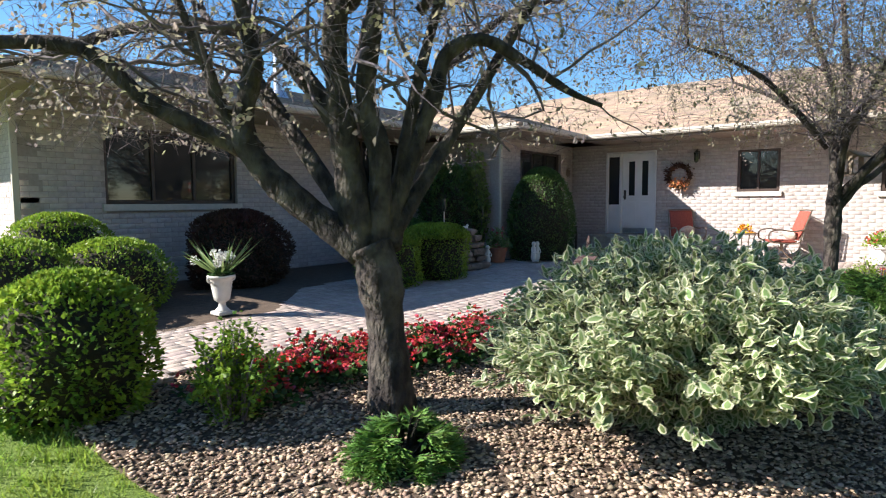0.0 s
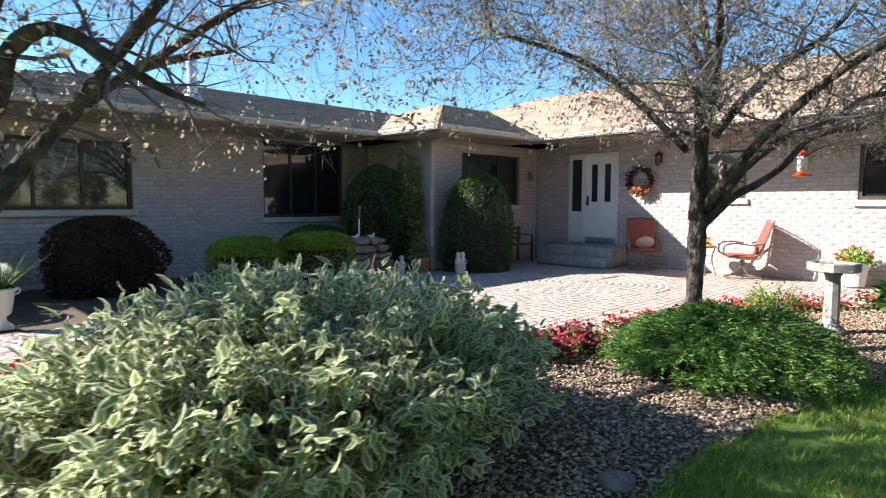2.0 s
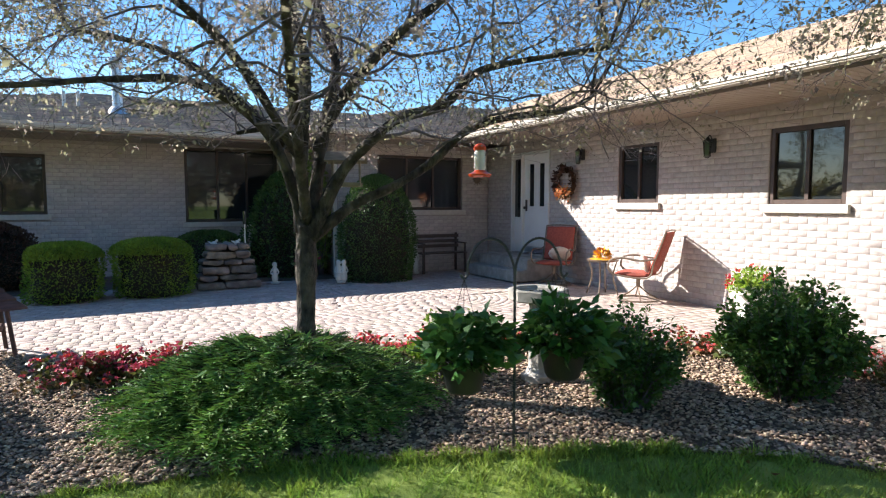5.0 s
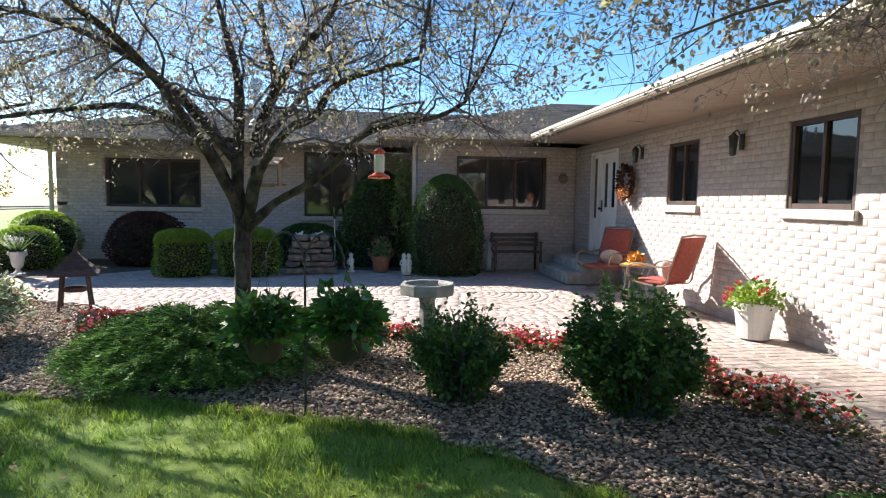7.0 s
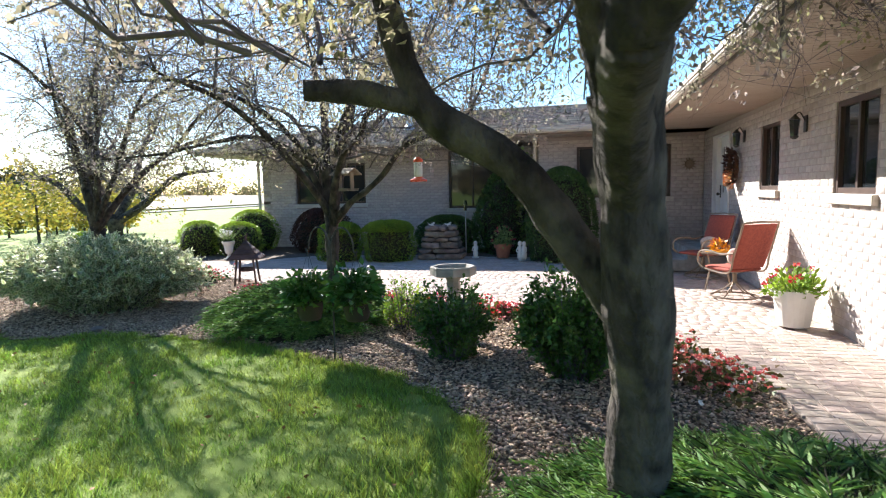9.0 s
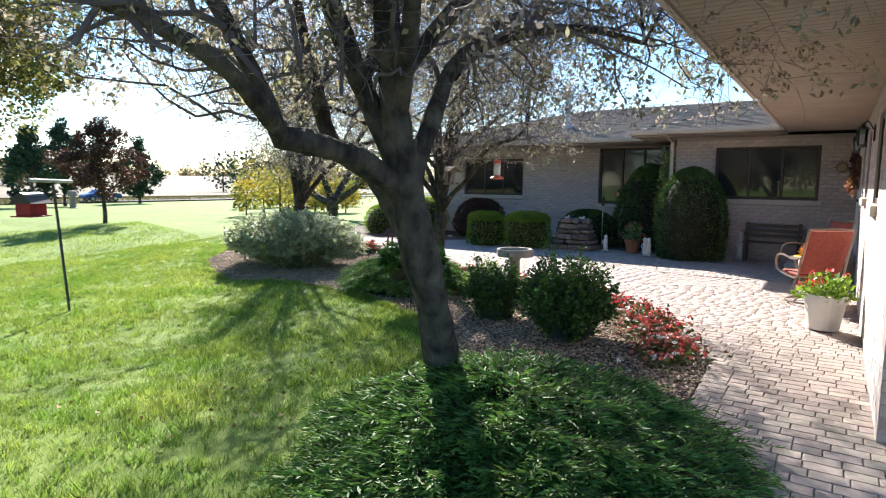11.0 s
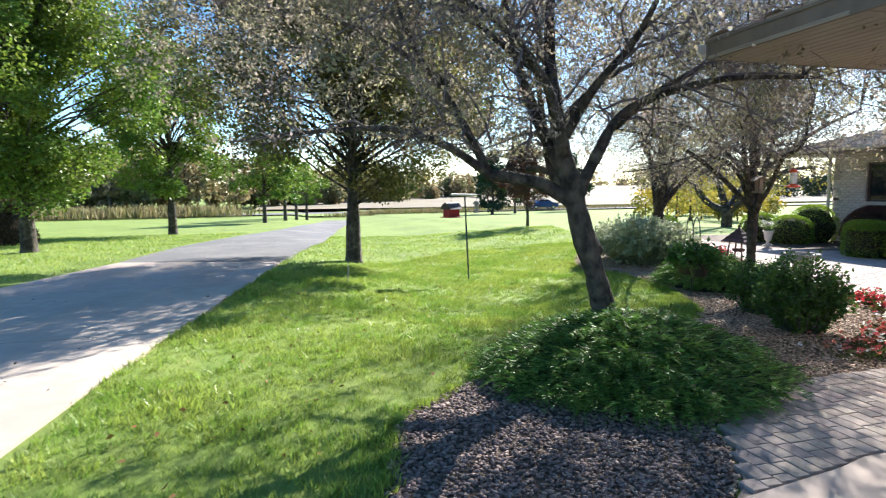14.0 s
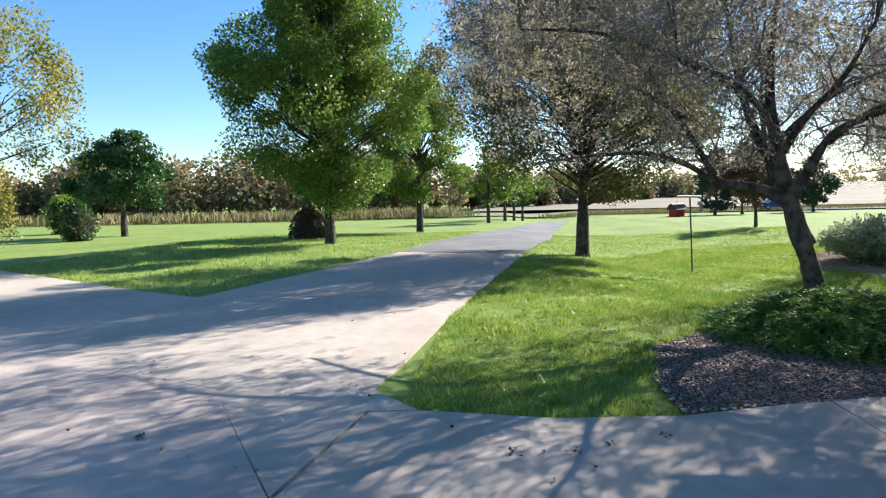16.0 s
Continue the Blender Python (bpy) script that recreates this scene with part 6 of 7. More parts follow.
statue("garden_statue", -5.02, -0.62, 0.4, 1, "small white cast-stone garden figure on the patio")
statue("garden_statue", -3.9, -1.08, 0.43, 2, "white cast-stone pair of figures standing close together")
statue("garden_statue", -2.05, 0.35 - 0.75, 0.62, 1, "slim pale garden figure beside the topiary")


def stone_stack():
    rng = random.Random(3)
    e = thing("stone_fountain", -5.84, -0.5, 0.0, "rugged fountain of stacked rough limestone blocks", "fountain")
    z = 0.0
    for k, (w, h) in enumerate(((0.52, 0.15), (0.50, 0.11), (0.44, 0.16), (0.43, 0.10), (0.37, 0.15), (0.34, 0.13))):
        cuts = [-w, rng.uniform(-0.35, 0.0) * w, rng.uniform(0.3, 0.6) * w, w] if k % 2 else [-w, rng.uniform(-0.3, 0.4) * w, w]
        for q, (x0, x1) in enumerate(zip(cuts, cuts[1:])):
            d = w * rng.uniform(0.6, 0.85)
            bm = bmesh.new()
            box(bm, x0 - 0.004, x1 + 0.004, -d, w * 0.65, z, z + h * rng.uniform(0.9, 1.0))
            bmesh.ops.subdivide_edges(bm, edges=bm.edges[:], cuts=4, use_grid_fill=True)
            mid = Vector(((x0 + x1) / 2, 0, z + h / 2))
            for v in bm.verts:
                a = v.co - mid
                a = Vector((a.x / ((x1 - x0) / 2), a.y / d, a.z / (h / 2)))
                v.co -= Vector((a.x * 0.03, a.y * 0.03, a.z * 0.018)) * (a.x * a.x + a.y * a.y + a.z * a.z - 1) * 0.5
                o = Vector((k * 3.1, q * 5.3, 0))
                n = noise.noise_vector(v.co * 5 + o) * 0.06 + noise.noise_vector(v.co * 15 + o) * 0.022
                v.co += Vector((n.x, n.y, n.z * 0.4))
            part("stone", bm, M_LIME, e)
        z += h
    for x, y in ((-6.05, -0.6), (-5.66, -0.55)):
        b = thing("bird_ornament", x, y, z * 0.93, "tiny white bird ornament on the stacked stones", "ornament", "bird ornaments")
        bm = bmesh.new()
        bmesh.ops.create_uvsphere(bm, u_segments=10, v_segments=8, radius=1, matrix=pose(0, 0, 0.05) @ Matrix.Diagonal((0.05, 0.035, 0.045, 1)))
        bmesh.ops.create_uvsphere(bm, u_segments=8, v_segments=6, radius=0.025, matrix=pose(0.04, 0, 0.1))
        tube(bm, [(-0.04, 0, 0.06), (-0.1, 0, 0.09)], [0.02, 0.006], 6)
        part("body", bm, M_WHITE, b, smooth=True)
    p = thing("rain_gauge_post", -5.4, 0.2, 0.0, "thin post with a small gauge behind the stones", "post")
    bm = bmesh.new()
    tube(bm, [(0, 0, 0), (0, 0, 1.25)], 0.014, 6)
    part("rod", bm, M_GALV, p)
    bm = bmesh.new()
    lathe(bm, [(0.03, 1.1), (0.04, 1.35), (0.035, 1.35)], 10)
    part("gauge", bm, M_GLASS, p)


stone_stack()


def edging_rock(x, y, s, seed):
    bm = bmesh.new()
    bmesh.ops.create_icosphere(bm, subdivisions=2, radius=s)
    for v in bm.verts:
        n = noise.noise(v.co * (2.2 / s) + Vector((seed, 0, 0)))
        v.co *= 1 + 0.3 * n
        v.co.z *= 0.6
    ob = part("edging_rock", bm, M_LIME)
    ob.location = (x, y, land1(x, y) + s * 0.25)
    tagged(ob, "rounded pale fieldstone at the bed's edge", "rock", "edging rocks")


for i, (x, y, s) in enumerate(((-6.6, -1.85, 0.09), (-9.1, -7.35, 0.11))):
    edging_rock(x, y, s, i)


def birdbath(x, y):
    z = land1(x, y) + 0.02
    e = thing("birdbath", x, y, z, "grey cast-concrete birdbath with a thick octagonal slab bowl", "birdbath", rz=12)
    bm = bmesh.new()
    lathe(bm, [(0.15, 0), (0.15, 0.05), (0.11, 0.08), (0.085, 0.12), (0.078, 0.66), (0.10, 0.72)], 8)
    part("pedestal", bm, M_CONCRETE_ORN, e)
    bm = bmesh.new()
    lathe(bm, [(0.10, 0.715), (0.255, 0.725), (0.268, 0.735), (0.272, 0.82), (0.262, 0.832), (0.225, 0.83), (0.20, 0.79), (0.02, 0.78)], 8)
    part("bowl", bm, M_CONCRETE_ORN, e)
    bm = bmesh.new()
    lathe(bm, [(0.21, 0.806), (0.01, 0.807)], 8)
    part("water", bm, mat("still_water", (0.03, 0.04, 0.045), 0.05, None, spec=0.8), e)


birdbath(-4.1, -7.33)


def feeder(x, y, z, top):
    e = thing("hummingbird_feeder", x, y, z, "glass hummingbird feeder with orange-red base and cap", "bird feeder")
    bm = bmesh.new()
    lathe(bm, [(0.05, 0.0), (0.10, 0.01), (0.105, 0.025), (0.06, 0.045), (0.045, 0.06)], 16)
    part("base", bm, M_FEEDRED, e)
    for k in range(4):
        a = k * math.pi / 2
        bm = bmesh.new()
        lathe(bm, [(0.02, 0.0), (0.022, 0.02), (0.006, 0.028)], 8, (0.085 * math.cos(a), 0.085 * math.sin(a)))
        part("port", bm, M_FEEDRED, e)
    bm = bmesh.new()
    lathe(bm, [(0.045, 0.06), (0.052, 0.08), (0.052, 0.22), (0.045, 0.235)], 16)
    part("bottle", bm, mat("frosted_feeder_glass", (0.75, 0.74, 0.72), 0.15, (0.7, 0.68, 0.66), 5, spec=0.6), e)
    bm = bmesh.new()
    lathe(bm, [(0.056, 0.235), (0.056, 0.265), (0.03, 0.29), (0.008, 0.3)], 16)
    part("cap", bm, M_FEEDRED, e)
    bm = bmesh.new()
    tube(bm, [(0, 0, 0.3), (0.0, 0, top)], 0.003, 4)
    part("wire", bm, M_IRON, e)


feeder(-4.56, -7.07, 1.71, 0.75)


def hanging_feeder(x, y, z, top):
    """A small gabled platform feeder of pale wood on a wire."""
    e = thing("hanging_bird_feeder", x, y, z, "pale weathered wooden platform feeder hanging in a crabapple", "bird feeder", rz=-25)
    box_part("tray", -0.13, 0.13, -0.10, 0.10, 0.0, 0.015, M_POST, e, 0.003)
    for k in (-1, 1):
        box_part("tray_lip", -0.13, 0.13, 0.10 * k - 0.008, 0.10 * k + 0.008, 0.015, 0.035, M_POST, e, 0.002)
        box_part("end_board", 0.115 * k - 0.008, 0.115 * k + 0.008, -0.03, 0.03, 0.015, 0.24, M_POST, e, 0.002)
        bm = bmesh.new()
        box(bm, -0.17, 0.17, -0.008, 0.15, 0.0, 0.014)
        bmesh.ops.transform(bm, matrix=pose(0, 0, 0.285, -32 if k > 0 else 32, 0, 0) @ Matrix.Diagonal((1, k, 1, 1)), verts=bm.verts[:])
        bmesh.ops.recalc_face_normals(bm, faces=bm.faces[:])
        part("roof_board", bm, M_POST, e)
    bm = bmesh.new()
    tube(bm, [(0, 0, 0.28), (0, 0, top)], 0.003, 4)
    part("wire", bm, M_IRON, e)


M_POST = mat("pale_weathered_wood", (0.34, 0.27, 0.20), 0.85, (0.26, 0.20, 0.15), 9, bump=0.4, bscale=50, stretch=(1, 5, 1))
hanging_feeder(-5.66, -6.68, 1.62, 0.7)


def garden_bench(x, y):
    """A low slatted bench against the shaded wall."""
    e = thing("garden_bench", x, y, 0.022, "dark slatted bench against the shaded brick wall", "bench")
    for k in range(4):
        box_part("seat_slat", -0.55, 0.55, -0.2 + k * 0.1, -0.12 + k * 0.1, 0.41, 0.435, M_FRAME, e)
    for k in range(3):
        box_part("back_slat", -0.55, 0.55, 0.2, 0.222, 0.52 + k * 0.11, 0.59 + k * 0.11, M_FRAME, e)
    for sx in (-1, 1):
        box_part("leg", 0.5 * sx - 0.025, 0.5 * sx + 0.025, -0.2, -0.15, 0, 0.41, M_FRAME, e)
        box_part("leg", 0.5 * sx - 0.025, 0.5 * sx + 0.025, 0.222, 0.262, 0, 0.84, M_FRAME, e)
        box_part("armrest", 0.5 * sx - 0.03, 0.5 * sx + 0.03, -0.2, 0.24, 0.62, 0.645, M_FRAME, e)
        box_part("arm_post", 0.5 * sx - 0.02, 0.5 * sx + 0.02, -0.19, -0.15, 0.435, 0.62, M_FRAME, e)


garden_bench(-1.45, -0.42)


HOOK_SPAN, HOOK_END, HOOK_YAW = 0.31, 1.16, -20


def shepherd_hook(x, y):
    z = land1(x, y)
    e = thing("shepherd_hook", x, y, z, "black double shepherd's crook carrying two hanging baskets", "plant hook", rz=HOOK_YAW)
    bm = bmesh.new()
    tube(bm, [(0, 0, -0.05), (0.004, 0, 0.6), (0, 0, 1.22)], 0.010, 6)
    part("pole", bm, M_IRON, e)
    w = HOOK_SPAN
    for s in (-1, 1):
        bm = bmesh.new()
        tube(bm, curve_pts([(0, 0, 1.12), (0.01 * s, 0, 1.24), (0.07 * s, 0, 1.36), (0.16 * s, 0, 1.405), (0.25 * s, 0, 1.36), (0.305 * s, 0, 1.25), (w * s, 0, HOOK_END + 0.02),
                            ((w + 0.02) * s, 0, HOOK_END - 0.01), ((w + 0.045) * s, 0, HOOK_END + 0.015)], 4), 0.0085, 6)
        part("crook", bm, M_IRON, e)
    bm = bmesh.new()
    tube(bm, [(-0.1, 0, 0.0), (-0.1, 0, 0.12), (0.1, 0, 0.12), (0.1, 0, 0.0)], 0.007, 5)
    part("step_bar", bm, M_IRON, e)


def hanging_basket(x, y, z, base, seed, label):
    """A dark pot on three wires, with broad glossy leaves; z is the crook's end."""
    rng = np.random.default_rng(seed)
    e = thing("hanging_basket", x, y, base, label, "hanging plant", "hanging baskets")
    bm = bmesh.new()
    lathe(bm, [(0.02, 0.0), (0.10, 0.0), (0.115, 0.02), (0.155, 0.19), (0.17, 0.195), (0.17, 0.22), (0.15, 0.22), (0.145, 0.19), (0.01, 0.185)], 18)
    part("pot", bm, M_DARKPOT, e, smooth=True)
    for k in range(3):
        a = 2.1 * k + seed
        bm = bmesh.new()
        tube(bm, [(0.16 * math.cos(a), 0.16 * math.sin(a), 0.21), (0.0, 0.0, z - base)], 0.0025, 4)
        part("wire", bm, M_IRON, e)
    n = 620
    o = rng.normal(0, 1, (n, 3))
    o /= np.linalg.norm(o, axis=1, keepdims=True)
    o[:, 2] = np.abs(o[:, 2]) - 0.25 * (rng.random(n) < 0.5)
    r = rng.uniform(0.35, 1.0, (n, 1)) ** 0.6
    lump = 1 + 0.2 * np.sin(3 * np.arctan2(o[:, 1:2], o[:, 0:1]) + seed)
    pos = np.array([0, 0, 0.25]) + o * r * lump * np.array([0.27, 0.27, 0.29])
    v, f = leaves_np(rng, pos, o * np.array([1, 1, 0.3]) + [0, 0, -0.15], 0.105, 0.058, 0.4, 0.3)
    tagged(mesh_np("foliage", v, f, M_LEAF_BASKET, e), kind="stuff")
    m = 60
    v, f = prisms(np.tile([0, 0, 0.2], (m, 1)), pos[:m], np.full(m, 0.005), np.full(m, 0.002), 4)
    tagged(mesh_np("stem_mass", v, f, M_LEAF_BASKET, e), kind="stuff")


M_DARKPOT = mat("dark_green_plastic_pot", (0.025, 0.028, 0.022), 0.5, (0.04, 0.035, 0.028), 6)
M_LEAF_BASKET = mat("glossy_broad_leaf", (0.045, 0.125, 0.025), 0.3, (0.11, 0.22, 0.045), 2.5, isl=0.35, trans=0.3)
HOOK = (-5.13, -8.43)
shepherd_hook(*HOOK)
for side, base, seed in ((-1, 0.27, 66), (1, 0.33, 67)):
    c = Matrix.Rotation(radians(HOOK_YAW), 3, 'Z') @ Vector((side * (HOOK_SPAN + 0.02), 0, 0))
    hanging_basket(HOOK[0] + c.x, HOOK[1] + c.y, land1(*HOOK) + HOOK_END - 0.01, base, seed, "dark hanging pot of broad glossy green leaves on a crook")


def wooden_feeder(x, y):
    """A small roofed wooden bird feeder: four posts, tray, and a pyramid roof of wide shakes."""
    z = land1(x, y) + 0.16
    e = thing("wooden_bird_feeder", x, y, z, "low wooden bird feeder with a four-sided shake roof", "bird feeder", rz=20)
    for sx in (-1, 1):
        for sy in (-1, 1):
            bm = bmesh.new()
            tube(bm, [(0.19 * sx, 0.19 * sy, -0.17), (0.14 * sx, 0.14 * sy, 0.36)], 0.02, 6)
            part("post", bm, M_CEDAR, e)
    bm = bmesh.new()
    lathe(bm, [(0.02, 0.10), (0.13, 0.10), (0.15, 0.16), (0.135, 0.16), (0.12, 0.12), (0.02, 0.115)], 12)
    part("tray", bm, M_CEDAR, e)
    n = 4
    for k in range(4):
        for j in range(n):
            r0, r1 = 0.285 * (1 - j / n), 0.285 * (1 - (j + 1.25) / n)
            r1 = max(r1, 0.01)
            z0, z1 = 0.33 + 0.33 * j / n, 0.33 + 0.33 * min(1, (j + 1.25) / n)
            bm = bmesh.new()
            lift = 0.022
            q = [(-r0, -r0, z0 + lift), (r0, -r0, z0 + lift), (r1, -r1, z1), (-r1, -r1, z1), (-r0, -r0, z0), (r0, -r0, z0), (r1, -r1, z1 - 0.02), (-r1, -r1, z1 - 0.02)]
            v = [bm.verts.new(p) for p in q]
            for f in ((0, 1, 2, 3), (7, 6, 5, 4), (4, 5, 1, 0), (5, 6, 2, 1), (6, 7, 3, 2), (7, 4, 0, 3)):
                bm.faces.new([v[i] for i in f])
            bmesh.ops.transform(bm, matrix=pose(0, 0, 0, 0, 0, 90 * k), verts=bm.verts[:])
            part("shake", bm, M_CEDAR, e)
    bm = bmesh.new()
    tube(bm, [(0, 0, 0.64), (0.01, 0, 0.72), (0.04, 0, 0.79)], [0.03, 0.022, 0.008], 6)
    part("finial", bm, M_CEDAR, e)


wooden_feeder(-8.6, -4.42)


def feeder_pole():
    x, y = -9.8, -10.78
    z = land1(x, y)
    e = thing("feeder_pole", x, y, z, "leaning dark metal pole with a pale crossbar", "pole")
    top = Vector((-0.3, 0.0, 1.95))
    bm = bmesh.new()
    tube(bm, [(0, 0, -0.1), top * 0.55, top], 0.02, 6)
    part("pole", bm, M_IRON, e)
    bm = bmesh.new()
    d = Vector((0.52, -0.85, 0.02)).normalized()
    a, b = top - d * -0.46, top - d * 0.42
    tube(bm, [a, b], 0.028, 6)
    part("crossbar", bm, M_WHITE, e)
    a = Vector((x, y, z)) + a
    b = Vector((x, y, z)) + b
    f = thing("barn_bird_feeder", a.x, a.y, a.z - 0.52, "red barn-shaped bird feeder with a dark roof hanging from the crossbar", "bird feeder", rz=-60)
    box_part("wall", -0.16, 0.16, -0.11, 0.11, 0.02, 0.2, M_BARN, f)
    bm = bmesh.new()
    v = [bm.verts.new(p) for p in ((-0.2, -0.16, 0.19), (-0.2, -0.09, 0.3), (-0.2, 0, 0.35), (-0.2, 0.09, 0.3), (-0.2, 0.16, 0.19), (0.2, -0.16, 0.19), (0.2, -0.09, 0.3), (0.2, 0, 0.35), (0.2, 0.09, 0.3), (0.2, 0.16, 0.19))]
    for i in range(4):
        bm.faces.new((v[i], v[i + 1], v[i + 6], v[i + 5]))
    bm.faces.new(v[:5]); bm.faces.new(list(reversed(v[5:]))); bm.faces.new((v[0], v[5], v[9], v[4]))
    part("roof", bm, M_FRAME, f)
    box_part("tray", -0.2, 0.2, -0.16, 0.16, 0.0, 0.02, M_BARN, f)
    box_part("white_trim", -0.165, -0.16, -0.045, 0.045, 0.04, 0.16, M_WHITE, f)
    bm = bmesh.new()
    tube(bm, [(0, 0, 0.34), (0, 0, 0.52)], 0.004, 4)
    part("wire", bm, M_IRON, f)
    g = thing("tube_bird_feeder", b.x, b.y, b.z - 0.42, "grey and white tube feeder hanging from the crossbar", "bird feeder")
    bm = bmesh.new()
    lathe(bm, [(0.07, 0), (0.075, 0.01), (0.045, 0.02), (0.045, 0.2), (0.09, 0.2), (0.06, 0.27), (0.01, 0.29)], 12)
    part("tube", bm, M_CONCRETE_ORN, g)
    bm = bmesh.new()
    tube(bm, [(0, 0, 0.28), (0, 0, 0.42)], 0.004, 4)
    part("wire", bm, M_IRON, g)
    s = thing("marker_stake", -8.97, -13.63, land1(-8.97, -13.63), "thin wooden marker stake in the lawn", "stake")
    bm = bmesh.new()
    tube(bm, [(0, 0, -0.05), (-0.05, 0.02, 0.42)], 0.012, 5)
    part("rod", bm, M_CONCRETE_ORN, s)


feeder_pole()


def car(x, y, rz):
    z = -0.98
    e = thing("car", x, y, z, "dark blue sedan passing on the far road", "car", rz=rz)
    prof = [(-2.2, 0.35), (-2.25, 0.75), (-1.7, 0.92), (-1.15, 1.0), (-0.6, 1.42), (0.65, 1.45), (1.35, 1.02), (2.1, 0.95), (2.25, 0.7), (2.2, 0.35)]
    bm = bmesh.new()
    a = [bm.verts.new((px, -0.85 + (0.12 if pz > 1.1 else 0), pz)) for px, pz in prof]
    b = [bm.verts.new((px, 0.85 - (0.12 if pz > 1.1 else 0), pz)) for px, pz in prof]
    k = len(prof)
    for i in range(k):
        bm.faces.new((a[i], a[(i + 1) % k], b[(i + 1) % k], b[i]))
    bm.faces.new(a); bm.faces.new(list(reversed(b)))
    bmesh.ops.recalc_face_normals(bm, faces=bm.faces[:])
    part("body", bm, M_CAR, e)
    for s in (-1, 1):
        box_part("side_window", -0.65, 0.85, 0.78 * s - 0.01, 0.78 * s + 0.01, 1.05, 1.35, M_GLASS, e)
        for wx in (-1.35, 1.4):
            bm = bmesh.new()
            bmesh.ops.create_cone(bm, segments=16, radius1=0.33, radius2=0.33, depth=0.2, cap_ends=True, matrix=pose(wx, 0.78 * s, 0.33, 90, 0, 0))
            w = part("wheel", bm, M_RUBBER, e)
            bm = bmesh.new()
            bmesh.ops.create_cone(bm, segments=12, radius1=0.2, radius2=0.18, depth=0.21, cap_ends=True, matrix=pose(wx, 0.78 * s, 0.33, 90, 0, 0))
            part("rim", bm, M_GALV, w)


car(-77.5, 22.0, 90)

# ---- gravel, grass, pavers, slabs and bricks ----
def scatter_in(rng, poly, per_m2, avoid=()):
    P = np.array(poly)
    lo, hi = P.min(0), P.max(0)
    n = int((hi - lo).prod() * per_m2)
    x, y = rng.uniform(lo[0], hi[0], n), rng.uniform(lo[1], hi[1], n)
    k = inside(poly, x, y)
    for a in avoid:
        k &= ~inside(a, x, y)
    return x[k], y[k]


def gravel(name, poly, per_m2, size, material, seed, label, avoid=()):
    """Loose rounded stones lying on the bed, each a squashed and turned eight-faced pebble with its own shade."""
    rng = np.random.default_rng(seed)
    x, y = scatter_in(rng, poly, per_m2, avoid)
    n = len(x)
    r = size * rng.uniform(0.5, 1.25, n)
    z = land(x, y) + 0.022 + r * rng.uniform(-0.1, 0.3, n)
    base = np.array([(1, 0, 0), (0.3, 0.9, 0.1), (-0.9, 0.25, 0), (0.1, -1, 0.05), (0.15, 0.1, 0.75), (0, 0, -0.7), (0.75, 0.6, 0.35), (-0.55, -0.6, 0.4)])
    tri = np.array([(0, 6, 4), (6, 1, 4), (1, 2, 4), (2, 7, 4), (7, 3, 4), (3, 0, 4), (0, 5, 6), (6, 5, 1), (1, 5, 2), (2, 5, 7), (7, 5, 3), (3, 5, 0)])
    q = rng.normal(0, 1, (n, 3))
    yaw = rng.uniform(0, 2 * np.pi, n)
    tilt = rng.normal(0, 0.35, n)
    v = base[None] * (r[:, None, None] * np.stack([rng.uniform(0.8, 1.3, n), rng.uniform(0.6, 1.0, n), rng.uniform(0.4, 0.7, n)], 1)[:, None, :])
    v = v + rng.normal(0, 0.09, v.shape) * r[:, None, None]
    c, s = np.cos(tilt)[:, None], np.sin(tilt)[:, None]
    v = np.stack([v[..., 0], v[..., 1] * c - v[..., 2] * s, v[..., 1] * s + v[..., 2] * c], -1)
    c, s = np.cos(yaw)[:, None], np.sin(yaw)[:, None]
    v = np.stack([v[..., 0] * c - v[..., 1] * s, v[..., 0] * s + v[..., 1] * c, v[..., 2]], -1)
    v += np.stack([x, y, z], 1)[:, None, :]
    f = (tri[None] + (np.arange(n) * len(base))[:, None, None]).reshape(-1, 3)
    tagged(mesh_np(name, v.reshape(-1, 3), f, material, smooth=False), label, "gravel", kind="stuff")


GREY_BED = [(-2.3, -12.6), (-1.9, -13.3), (-1.2, -14.02), (-0.2, -14.27), (0.86, -14.27), (0.6, -13.4), (0.4, -12.52), (0.22, -12.3), (-0.17, -12.02), (-0.54, -11.86), (-1.2, -11.8)]
gravel("gravel", BED, 1500, 0.0195, M_STONE, 3, "tan and brown river gravel over the bed", (GREY_BED, PATIO))
gravel("gravel", GREY_BED, 1900, 0.019, M_STONE_GREY, 4, "grey-purple gravel at the bed's end")


